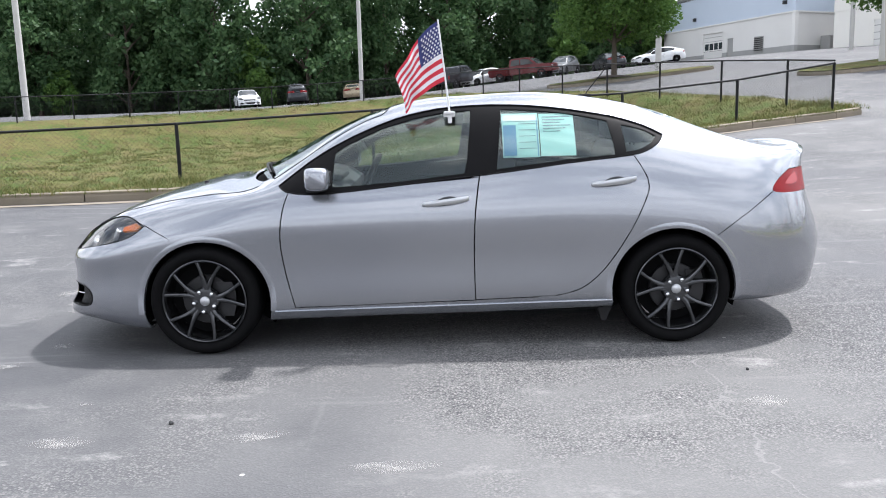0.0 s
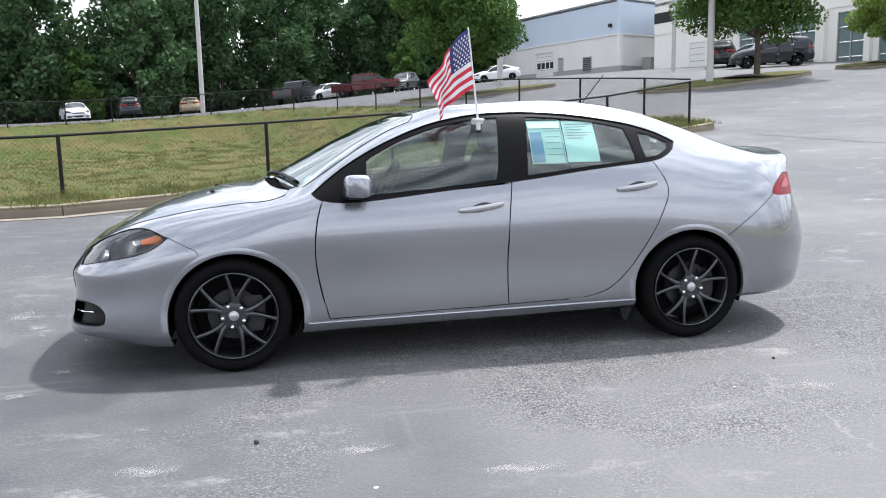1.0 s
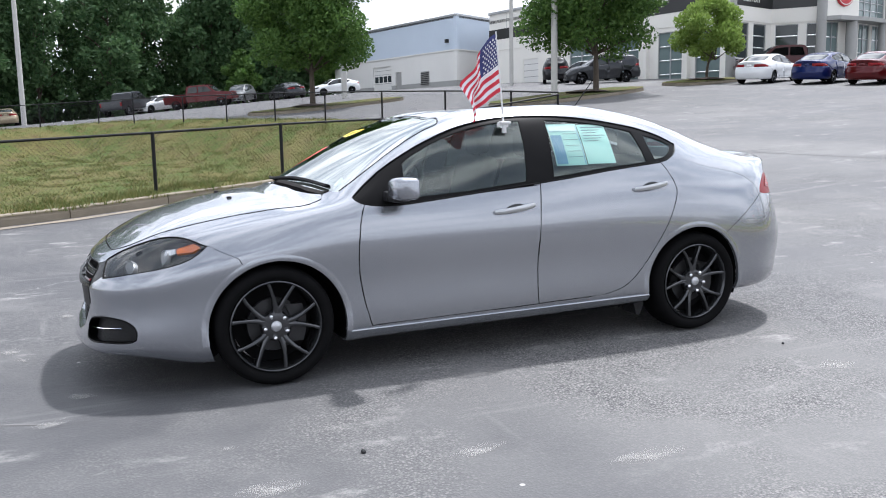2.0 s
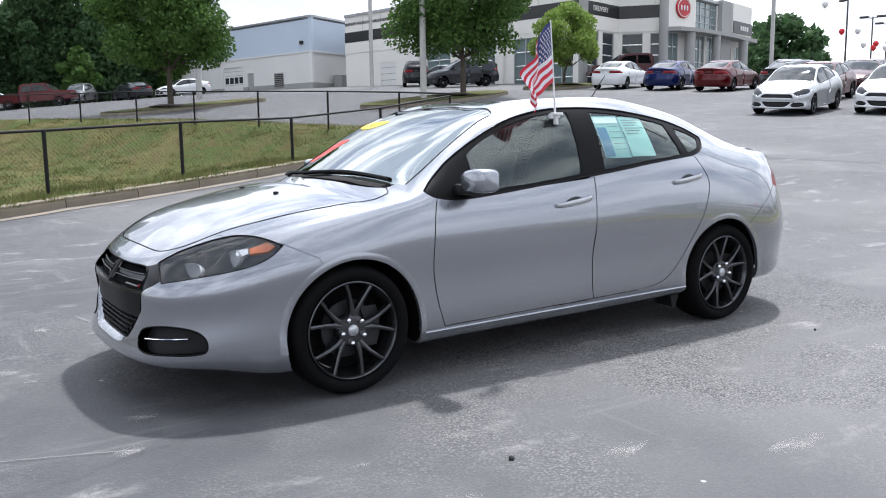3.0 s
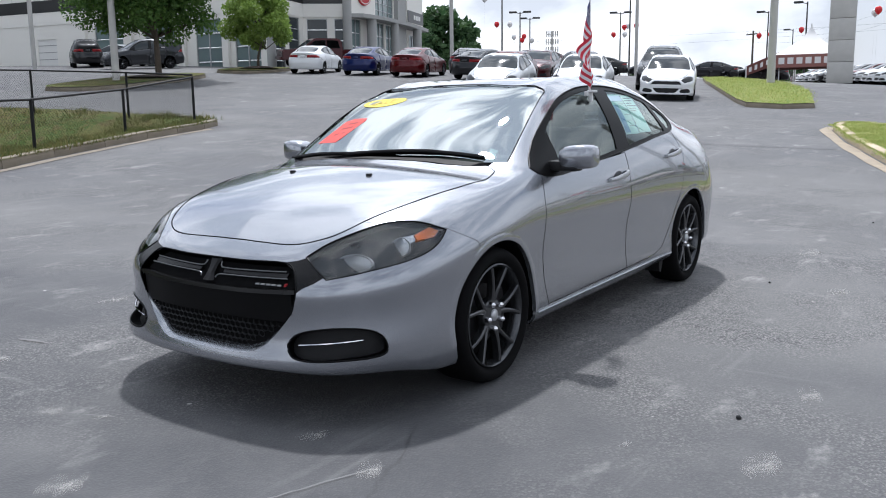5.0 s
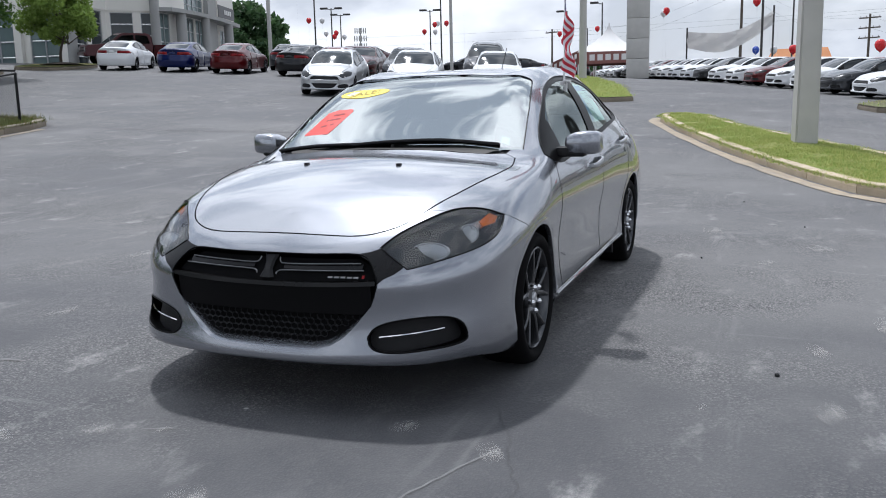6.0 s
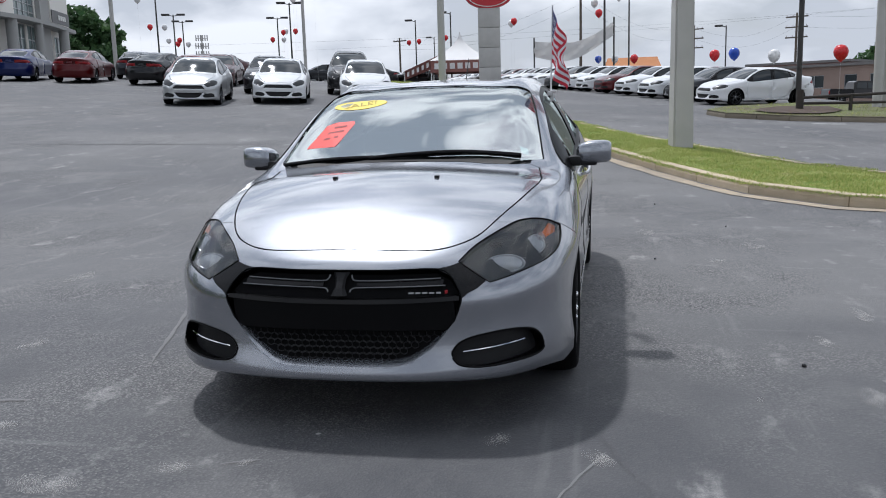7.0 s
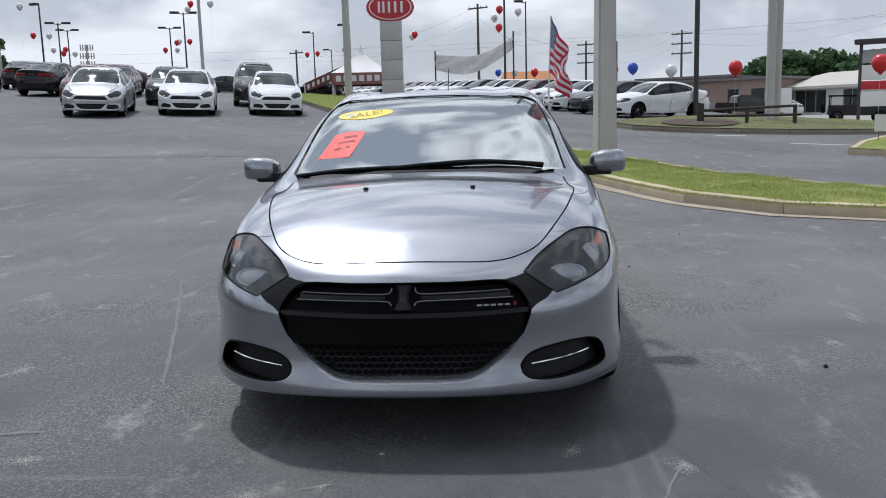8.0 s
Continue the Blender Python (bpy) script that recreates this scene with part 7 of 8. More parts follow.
def off_roader(name, label, paint):
    """A small open off-road car: tub, windshield frame, roll bars, cloth top, spare wheel; nose to -x."""
    root = thing(name, label, "off-road car")
    bm = bmesh.new()
    add_prism(bm, [(-1.9, .55), (-1.93, .95), (-1.85, 1.04), (-.7, 1.1), (-.55, 1.1), (1.75, 1.1), (1.8, .5), (.85, .45), (-.75, .45)], -.7, .7)
    bmesh.ops.recalc_face_normals(bm, faces=bm.faces)
    bmesh.ops.bevel(bm, geom=[e for e in bm.edges if e.calc_face_angle(0) > .3], offset=.04, segments=2, affect="EDGES")
    part("body", bm, paint, root)
    bm = bmesh.new()
    add_tube(bm, [(-.68, -.66, 1.08), (-.5, -.62, 1.62), (-.5, .62, 1.62), (-.68, .66, 1.08)], .035, 6)
    part("windshield_frame", bm, M_BLACKPLASTIC, root)
    bm = bmesh.new()
    bm.faces.new([bm.verts.new(p) for p in ((-.67, -.62, 1.1), (-.5, -.58, 1.6), (-.5, .58, 1.6), (-.67, .62, 1.1))])
    part("windshield", bm, G_SIDE, root, "clear windshield", smooth=False)
    for x in (.35, 1.6):
        bm = bmesh.new()
        add_tube(bm, [(x, -.64, 1.05), (x, -.6, 1.66), (x, .6, 1.66), (x, .64, 1.05)], .035, 6)
        part("roll_bar", bm, M_BLACKPLASTIC, root)
    bm = bmesh.new()
    add_box(bm, (-.55, -.66, 1.64), (1.72, .66, 1.74), .03)
    part("cloth_top", bm, M_SHELL, root, "black cloth top")
    for y in (-.34, .34):
        bm = bmesh.new()
        add_box(bm, (.1, y - .2, .8), (.24, y + .2, 1.42), .04)
        part("seat", bm, M_SEAT, root)
    bm = bmesh.new()
    add_box(bm, (-2.1, -.72, .55), (-1.92, .72, .7), .03)
    part("front_bumper", bm, M_BLACKPLASTIC, root, "black bumper")
    for s in (-1, 1):
        bm = bmesh.new()
        add_lathe(bm, [(.001, -.03), (.09, -.03), (.1, 0)], 14)
        bmesh.ops.transform(bm, matrix=Matrix.Translation((-1.94, .48 * s, .9)) @ Matrix.Rotation(-math.pi / 2, 4, "Z"), verts=bm.verts)
        part("headlamp", bm, M_WHITELENS, root, "round headlamp")
        for x in (-1.3, 1.2):
            h = wheel(root, x, s * .78, s, False)
            h.matrix_basis = pose(x, s * .78, .38) @ Matrix.Diagonal((1.2, -s, 1.2, 1))
            bm = bmesh.new()
            add_box(bm, (x - .5, s * .72 - .14, .82), (x + .5, s * .72 + .14, .88), .03)
            part("mudguard", bm, M_BLACKPLASTIC, root)
    h = wheel(root, 1.95, 0, 1, False)
    h.matrix_basis = pose(1.9, 0, .95) @ Matrix.Rotation(-math.pi / 2, 4, "Z") @ Matrix.Scale(1.1, 4)
    return root


truck = pickup("pickup_truck", "red pickup truck on the far lot", PAINTS["red"])
jeep = off_roader("boxy_off_roader", "black open off-road car with cloth top", PAINTS["black"])
put(truck, 7.7, 69.8, -25, "red", "red pickup truck on the far lot")
put(truck, 1.9, 70.3, 60, "grey", "dark grey pickup truck seen from behind")
put(truck, 37.2, 34.6, 145, "maroon", "dark maroon pickup parked by the showroom")
put(truck, 69.8, -21.1, -82, "black", "black pickup truck on the drive to the road")
put(truck, 86.6, -34.2, 100, "white", "white pickup truck by the low buildings")
put(jeep, 51.6, -23.2, -106, None, "black open off-road car with cloth top")
for ob in (compact, fastback, hatch, utility, truck, jeep):
    drop_proto(ob)


# ---------------------------------------------------------------- poles and lamps
def spot(bearing, dist):
    c = Vector((-5.41, -.38, 0)) + Vector((math.cos(radians(bearing)), math.sin(radians(bearing)), 0)) * dist
    return (c.x, c.y)


def plain_pole(x, y, high, r, mat, label, square=False, top=.7, turn=0, name="light_pole"):
    root = thing(name, label, "pole", at=(x, y, land(x, y)), rz=turn)
    bm = bmesh.new()
    rings = add_tube(bm, [(0, 0, -.2), (0, 0, high * .5), (0, 0, high)], r, 4 if square else 12, r * top)
    if square:
        bmesh.ops.rotate(bm, verts=bm.verts, cent=(0, 0, 0), matrix=Matrix.Rotation(math.pi / 4, 3, "Z"))
        bmesh.ops.bevel(bm, geom=[e for e in bm.edges if abs((e.verts[0].co - e.verts[1].co).z) > .5], offset=.03, segments=2, affect="EDGES")
    part("shaft", bm, mat, root)
    return root


def lamp_pole(x, y, high, heads, label, turn=0):
    """A slim dark pole with flat lamp heads on short arms."""
    root = plain_pole(x, y, high, .085, M_POLEDARK, label, turn=turn, name="lamp_post")
    for i in range(heads):
        q = math.pi * i
        c = Vector((math.cos(q), math.sin(q), 0))
        bm = bmesh.new()
        add_tube(bm, [(0, 0, high - .15), c * .5 + Vector((0, 0, high - .05))], .04, 6)
        part("lamp_arm", bm, M_POLEDARK, root)
        bm = bmesh.new()
        add_box(bm, (.35, -.2, high - .1), (1.15, .2, high + .09), .05, Matrix.Rotation(q, 4, "Z"))
        part("lamp_head", bm, M_POLEDARK, root, "flat dark lamp head")
    return root


plain_pole(11.2, -2.37, 10, .27, M_POLECONC, "thick grey concrete light pole on a grass island", True, .62, 12)
plain_pole(37.4, 7.15, 11, .19, M_POLECONC, "grey light pole on a far grass island", False, .8)
plain_pole(17.76, 28.8, 11, .15, M_POLECONC, "grey light pole by the planting island", False, .85)
plain_pole(25.6, 47.9, 11, .14, M_POLECONC, "grey light pole before the service building", False, .85)
plain_pole(39.6, 26.4, 11, .12, M_POLECONC, "grey light pole behind the upper row", False, .85)
plain_pole(14.4, 50.5, 10, .2, M_POLECONC, "pale light pole beside the shade tree", False, .85)
plain_pole(-21.4, 39.5, 11, .17, M_POLECONC, "pale light pole on the far lot", False, .8)
plain_pole(-5.3, 56.1, 11, .16, M_POLECONC, "pale light pole before the woods", False, .8)
plain_pole(29.8, -8.2, 11, .105, M_POLEDARK, "dark pole on the lawn island", False, .9)
plain_pole(26.2, -10.0, 11, .16, M_POLECONC, "one of two grey poles standing side by side", False, .9)
plain_pole(26.5, -10.35, 11, .13, M_POLECONC, "one of two grey poles standing side by side", False, .9)
plain_pole(*spot(19.17, 62), 11, .12, M_POLECONC, "grey light pole up the lot", False, .85)

# rays from the last standpoint give bearings, degrees from +x
for bearing, dist, high, heads, turn in ((28.36, 80, 7.0, 1, 60), (27.42, 92, 6.6, 2, 110), (26.93, 102, 6.9, 2, 110), (21.02, 95, 7.0, 2, 110), (20.14, 80, 7.0, 2, 110), (12.12, 95, 7.25, 1, 90), (11.0, 120, 7.3, 1, 90), (9.77, 85, 7.2, 1, 100), (-.36, 60, 9, 0, 0), (-1.74, 80, 9.2, 1, 120), (-7.58, 96, 7.3, 1, 90), (18, 150, 4.5, 2, 100), (9, 150, 4.5, 2, 100)):
    c = Vector((-5.41, -.38, 0)) + Vector((math.cos(radians(bearing)), math.sin(radians(bearing)), 0)) * dist
    lamp_pole(c.x, c.y, high, heads, "slim dark lamp post with flat heads" if heads else "slim dark post without lamp", turn)["group"] = "lamp posts up the lot"


def utility_pole(bearing, dist, high, arms=2):
    c = Vector((-5.41, -.38, 0)) + Vector((math.cos(radians(bearing)), math.sin(radians(bearing)), 0)) * dist
    high -= land(c.x, c.y)
    root = plain_pole(c.x, c.y, high, .16, M_WOODPOLE, "wooden utility pole with cross-arms by the road", name="utility_pole", turn=60)
    root["group"] = "utility poles along the road"
    for k in range(arms):
        bm = bmesh.new()
        add_box(bm, (-1.2, -.06, high - .5 - 1.1 * k), (1.2, .06, high - .36 - 1.1 * k), .01)
        part("cross_arm", bm, M_WOODPOLE, root)
        for x in (-1.05, -.4, .4, 1.05):
            bm = bmesh.new()
            add_lathe(bm, [(.04, 0), (.05, .08), (.02, .18), (.001, .19)], 8, "z")
            bmesh.ops.translate(bm, verts=bm.verts, vec=(x, 0, high - .36 - 1.1 * k))
            part("insulator", bm, M_POLECONC, root)
    return c + Vector((0, 0, land(c.x, c.y) + high))


tops = [utility_pole(*a) for a in ((13.27, 120, 10.5, 1), (1.37, 92, 12.6, 1), (-5.61, 110, 9.8, 3), (-11.6, 104, 10.1, 3), (-26, 100, 12, 2))]
wires = thing("overhead_wires", "thin sagging overhead wires between utility poles", "wire")
for a, b in zip(tops, tops[1:]):
    for dz in (-.3, -1.5):
        bm = bmesh.new()
        pts = [a.lerp(b, t / 12) + Vector((0, 0, dz - 1.6 * math.sin(math.pi * t / 12))) for t in range(13)]
        add_tube(bm, pts, .007, 4, caps=False)
        part("wire", bm, M_POLEDARK, wires)
for z0, z1, d in ((9.5, 11.5, 0), (8.5, 12.2, 4)):
    bm = bmesh.new()
    pts = [Vector((95 + d, 55 - 9.5 * t, 0)) for t in range(13)]
    add_tube(bm, [p + Vector((0, 0, z0 + (z1 - z0) * i / 12 - 1.2 * math.sin(math.pi * i / 12))) for i, p in enumerate(pts)], .007, 4, caps=False)
    part("wire", bm, M_POLEDARK, wires)

# far cell tower
c = Vector((-5.41, -.38, 0)) + Vector((math.cos(radians(25.94)), math.sin(radians(25.94)), 0)) * 150
mast = plain_pole(c.x, c.y, 9.3, .16, M_POLECONC, "far cell tower with clusters of pale antennas", name="cell_tower", turn=22)
for k, (w, z) in enumerate(((.9, 8.4), (1.0, 7.1), (1.0, 5.8))):
    bm = bmesh.new()
    add_tube(bm, [(0, -w, z + .4), (0, w, z + .4)], .05, 6)
    part("antenna_bar", bm, M_POLECONC, mast)
    for i in range(6):
        bm = bmesh.new()
        y = -w + 2 * w * i / 5
        add_box(bm, (-.08, y - .09, z), (.08, y + .09, z + .95), .02)
        part("antenna", bm, M_POLECONC, mast)


# ---------------------------------------------------------------- buildings
def wall(name, parent, a, b, z0, z1, mat, holes=(), thick=.3, label=""):
    """A wall from a to b with openings (from, to, low, high) cut through it; its outer face is on the line."""
    a, b = Vector((*a, 0)), Vector((*b, 0))
    L = (b - a).length
    d = (b - a) / L
    n = Vector((-d.y, d.x, 0))
    holes = [(h[0], h[1], max(h[2], z0), min(h[3], z1)) for h in holes if h[2] < z1 and h[3] > z0]
    us = sorted({0, L} | {h[0] for h in holes} | {h[1] for h in holes})
    zs = sorted({z0, z1} | {h[2] for h in holes} | {h[3] for h in holes})
    bm = bmesh.new()
    for u0, u1 in zip(us, us[1:]):
        for s0, s1 in zip(zs, zs[1:]):
            cu, cz = (u0 + u1) / 2, (s0 + s1) / 2
            if any(h[0] < cu < h[1] and h[2] < cz < h[3] for h in holes):
                continue
            vs = []
            for u in (u0, u1):
                for o in (0, thick):
                    for z in (s0, s1):
                        p = a + d * u + n * o
                        vs.append(bm.verts.new((p.x, p.y, z)))
            for f in ((0, 1, 5, 4), (2, 6, 7, 3), (0, 4, 6, 2), (1, 3, 7, 5), (0, 2, 3, 1), (4, 5, 7, 6)):
                bm.faces.new([vs[i] for i in f])
    bmesh.ops.remove_doubles(bm, verts=bm.verts, dist=.001)
    bmesh.ops.recalc_face_normals(bm, faces=bm.faces)
    return part(name, bm, mat, parent, label, smooth=False)


def along(a, b, u, out=0.0, z=0.0):
    a, b = Vector((*a, 0)), Vector((*b, 0))
    d = (b - a).normalized()
    n = Vector((-d.y, d.x, 0))
    p = a + d * u - n * out
    return Vector((p.x, p.y, z))


def slab(name, parent, a, b, u0, u1, z0, z1, out, depth, mat, label=""):
    """A board lying on the outer face of a wall."""
    bm = bmesh.new()
    vs = []
    for u in (u0, u1):
        for o in (out, out - depth):
            for z in (z0, z1):
                vs.append(bm.verts.new(along(a, b, u, o, z)))
    for f in ((0, 1, 5, 4), (2, 6, 7, 3), (0, 4, 6, 2), (1, 3, 7, 5), (0, 2, 3, 1), (4, 5, 7, 6)):
        bm.faces.new([vs[i] for i in f])
    bmesh.ops.recalc_face_normals(bm, faces=bm.faces)
    return part(name, bm, mat, parent, label, smooth=False)


def window(parent, a, b, u0, u1, z0, z1, cols, rows, glass_mat, frame_mat=None, name="window"):
    """A glazed opening: panes set back, with mullions and transoms."""
    w = slab(name, parent, a, b, u0, u1, z0, z0 + .06, -.02, .2, frame_mat or M_FRAME)
    for i in range(cols + 1):
        u = u0 + (u1 - u0) * i / cols
        slab("mullion", w, a, b, max(u0, u - .04), min(u1, u + .04), z0 + .06, z1, -.06, .12, frame_mat or M_FRAME)
    for j in range(1, rows + 1):
        z = z0 + (z1 - z0) * j / rows
        slab("transom", w, a, b, u0, u1, z - .05, z, -.058, .12, frame_mat or M_FRAME)
    for i in range(cols):
        for j in range(rows):
            slab("pane", w, a, b, u0 + (u1 - u0) * i / cols + .04, u0 + (u1 - u0) * (i + 1) / cols - .04, z0 + (z1 - z0) * j / rows + .03, z0 + (z1 - z0) * (j + 1) / rows - .05, -.12, .03, glass_mat)
    return w


def roof_slab(parent, pts, z, mat, t=.25):
    bm = bmesh.new()
    add_prism(bm, pts, z, z + t, "z")
    bmesh.ops.recalc_face_normals(bm, faces=bm.faces)
    return part("roof", bm, mat, parent, smooth=False)


# service building: blue-grey upper cladding over an off-white block wall
svc = thing("service_building", "long service building, blue-grey above off-white block wall", "building")
C1, C0, C2 = (29.3, 65.4), (24.6, 88.0), (34.6, 68.5)
g0 = 4.3
La = math.hypot(C1[0] - C0[0], C1[1] - C0[1])
holes_a = [(8.3, 11.9, g0 - .5, g0 + 2.9), (12.7, 13.8, g0 - .5, g0 + 2.2)]
wall("wall", svc, C0, C1, g0 - .5, g0 + .95, M_WALLGREY, [h for h in holes_a], label="grey plinth")
wall("wall", svc, C0, C1, g0 + .95, g0 + 3.6, M_WALLWHITE, holes_a, label="off-white block wall")
wall("wall", svc, C0, C1, g0 + 3.6, g0 + 6.6, M_WALLBLUE, label="pale blue-grey cladding")
slab("ledge", svc, C0, C1, 0, La, g0 + 3.56, g0 + 3.68, .08, .1, M_WALLWHITE)
slab("coping", svc, C0, C1, 0, La, g0 + 6.55, g0 + 6.72, .1, .5, M_FRAME)
door = slab("roller_door", svc, C0, C1, 8.3, 11.9, g0 - .5, g0 + 2.9, -.12, .06, M_WALLWHITE, "white roller door")
for i in range(4):
    slab("door_pane", door, C0, C1, 8.55 + .85 * i, 9.2 + .85 * i, g0 + 1.35, g0 + 1.95, -.1, .02, M_PANE)
for z in (.55, 1.2, 2.1, 2.5):
    slab("door_rib", door, C0, C1, 8.3, 11.9, g0 + z, g0 + z + .04, -.1, .02, M_WALLGREY)
slab("side_door", svc, C0, C1, 12.7, 13.8, g0 - .5, g0 + 2.2, -.1, .06, M_WALLGREY, "grey steel door")
vent = slab("vent", svc, C0, C1, 17.3, 18.7, g0 + .7, g0 + 2.0, .05, .06, M_WALLGREY, "louvred grey vent")
for k in range(7):
    slab("louvre", vent, C0, C1, 17.35, 18.65, g0 + .78 + .17 * k, g0 + .86 + .17 * k, .1, .05, M_STRIPE)
for u in (6.6, 21.6):
    slab("wall_lamp", svc, C0, C1, u, u + .3, g0 + 4.3, g0 + 4.6, .25, .25, M_STRIPE)
wall("wall", svc, C1, C2, g0 - .5, g0 + .95, M_WALLGREY)
wall("wall", svc, C1, C2, g0 + .95, g0 + 3.6, M_WALLWHITE)
wall("wall", svc, C1, C2, g0 + 3.6, g0 + 6.6, M_WALLBLUE)
slab("ledge", svc, C1, C2, 0, 6.0, g0 + 3.56, g0 + 3.68, .08, .1, M_WALLWHITE)
slab("coping", svc, C1, C2, 0, 6.0, g0 + 6.55, g0 + 6.72, .1, .5, M_FRAME)
roof_slab(svc, [C0, C1, C2, (44, 75), (40, 92)], g0 + 6.4, M_ROOFGREY)
slab("bin_store", svc, C1, C2, 3.2, 5.9, g0 - .5, g0 + 1.7, 1.0, .9, M_WALLGREY, "grey slatted bin store")
pennants = thing("pennant_string", "string of small pennants across the service wall", "bunting")
for k in range(9):
    bm = bmesh.new()
    p = along(C1, C2, 5.6 - .42 * k, .6 + .2 * k, g0 + 6.3 - .58 * k)
    vs = [bm.verts.new(p), bm.verts.new(p + Vector((.3, .15, -.05))), bm.verts.new(p + Vector((.15, .08, -.4)))]
    bm.faces.new(vs)
    bmesh.ops.solidify(bm, geom=bm.faces[:], thickness=.01)
    part("pennant", bm, (M_STRIPE, M_RED, M_FLAGBLUE)[k % 3], pennants, smooth=False)

# showroom: cream wall with a black band, delivery bay, entrance tower and glazed front
show = thing("showroom", "cream car showroom with black band and glazed entrance", "building")
P0, P1, P2, P3, P4, P5 = (31.2, 62.6), (35.5, 37.7), (40.2, 39.1), (42.2, 36.7), (45.5, 37.0), (55.2, 40.1)
g1 = 4.0


def facade(a, b, holes, glass_mat, band=True, top=6.6, joints=True):
    L = math.hypot(b[0] - a[0], b[1] - a[1])
    wall("wall", show, a, b, g1 - 1.2, g1 + top, M_WALLTAN, [(h[0], h[1], h[2], h[3]) for h in holes], label="cream panelled wall")
    for h in holes:
        window(show, a, b, h[0], h[1], h[2], h[3], h[4], h[5], glass_mat)
    if band:
        slab("black_band", show, a, b, 0, L, g1 + 4.42, g1 + 5.26, .06, .05, M_STRIPE, "black fascia band")
    slab("coping", show, a, b, 0, L, g1 + top - .06, g1 + top + .14, .12, .4, M_FRAME)
    if joints:
        for k in range(1, int(L / 2.4) + 1):
            if 2.4 * k < L - .3:
                slab("panel_joint", show, a, b, 2.4 * k, 2.4 * k + .03, g1 + 3.55, g1 + 4.38, .006, .004, M_WALLGREY)
                slab("panel_joint", show, a, b, 2.4 * k, 2.4 * k + .03, g1 + 5.3, g1 + top - .1, .006, .004, M_WALLGREY)
        slab("panel_joint", show, a, b, 0, L, g1 + 6, g1 + 6.03, .008, .006, M_WALLGREY)
    return L


# the fascia overhangs the shop windows, which stand between cream piers
LA = facade(P0, P1, [(4.7, 6.6, g1 - .5, g1 + 2.5, 1, 5), (10.4, 13.0, g1 - .5, g1 + 3.2, 2, 4), (15.0, 17.6, g1 - .5, g1 + 3.2, 2, 4), (19.4, 21.5, g1 - .5, g1 + 3.2, 2, 4), (22.6, 24.6, g1 - .5, g1 + 3.2, 2, 4)], M_PANEGREEN)
slab("roller_door", show, P0, P1, 4.7, 6.6, g1 - .5, g1 + 2.5, -.05, .05, M_WALLWHITE, "white overhead door")
for k in range(5):
    slab("door_rib", show, P0, P1, 4.7, 6.6, g1 + .05 + .5 * k, g1 + .1 + .5 * k, -.035, .02, M_WALLGREY)
for k, u in enumerate((9.3, 13.6, 18.2, 21.8, 24.9)):
    slab("pier", show, P0, P1, u, u + .4, g1 - 1.2, g1 + 3.5, .28, .27, M_WALLTAN, "cream pier")
facade(P1, P2, [(.7, 2.2, g1 - .3, g1 + 3.4, 1, 5), (2.75, 4.3, g1 - .3, g1 + 3.4, 1, 5)], M_PANE)
facade(P2, P3, [(.25, 1.65, g1 - .3, g1 + 3.4, 1, 5), (2.15, 2.85, g1 - .3, g1 + 3.4, 1, 5)], M_PANE)
for a, b, L in ((P0, P1, LA), (P1, P2, 4.9), (P2, P3, 3.12)):
    slab("fascia", show, a, b, 0, L, g1 + 3.5, g1 + 4.4, .05, .04, M_WALLTAN, "cream fascia below the band")
facade(P3, P4, [(.35, 1.5, g1 - .3, g1 + 3.45, 2, 4), (2.35, 3.1, g1 - .3, g1 + 3.45, 1, 4)], M_PANEGREEN, False, 7.7, False)
facade(P4, P5, [(.25, 1.9, g1 - .3, g1 + 3.45, 2, 4), (2.3, 4.2, g1 - .3, g1 + 3.45, 2, 4), (.15, 4.05, g1 + 3.85, g1 + 6, 4, 4), (5.2, 7.2, g1 - .3, g1 + 3.1, 2, 3), (7.8, 9.7, g1 - .3, g1 + 3.1, 2, 3)], M_PANEGREEN, False, 5.95, False)
slab("pier", show, P4, P5, 4.2, 6.1, g1 - 1.2, g1 + 6.2, .35, .33, M_WALLGREY, "grey pier beside the glass")
slab("fascia", show, P4, P5, 6.2, 10.2, g1 + 3.55, g1 + 6.2, .42, .4, M_WALLTAN, "cream fascia")
slab("black_band", show, P4, P5, 6.25, 10.2, g1 + 4, g1 + 4.9, .48, .05, M_STRIPE, "black sign band")
for k in range(4):
    slab("sign_bar", show, P4, P5, 7.6 + .45 * k, 7.92 + .45 * k, g1 + 4.28, g1 + 4.62, .52, .03, M_WALLWHITE, "unreadable pale letter bar")
bm = bmesh.new()
prof = [along(P3, P4, -.3, .2), along(P3, P4, .4, 1.0), along(P3, P4, 3.0, 1.1), along(P4, P5, 4.5, 1.2), along(P4, P5, 10.3, .9), along(P4, P5, 10.3, -.2), along(P3, P4, 3.2, -.2), along(P3, P4, -.3, -.1)]
add_prism(bm, [(p.x, p.y) for p in prof], g1 + 3.48, g1 + 3.74, "z")
bmesh.ops.recalc_face_normals(bm, faces=bm.faces)
part("entrance_canopy", bm, M_WALLGREY, show, "grey entrance canopy", smooth=False)
for (a, b, u, o), r, h in (((P3, P4, 2.0, .6), .36, 3.5), ((P4, P5, 2.1, .8), .3, 3.5), ((P4, P5, 7.5, .8), .36, 3.5), ((P2, P3, 3.05, .3), .31, 7.6), ((P1, P2, -.1, .2), .3, 6.4)):
    p = along(a, b, u, o)
    bm = bmesh.new()
    add_tube(bm, [(p.x, p.y, g1 - 1.2), (p.x, p.y, g1 + h)], r, 16)
    part("column", bm, M_WALLGREY, show, "tall grey column" if h > 5 else "grey round column")
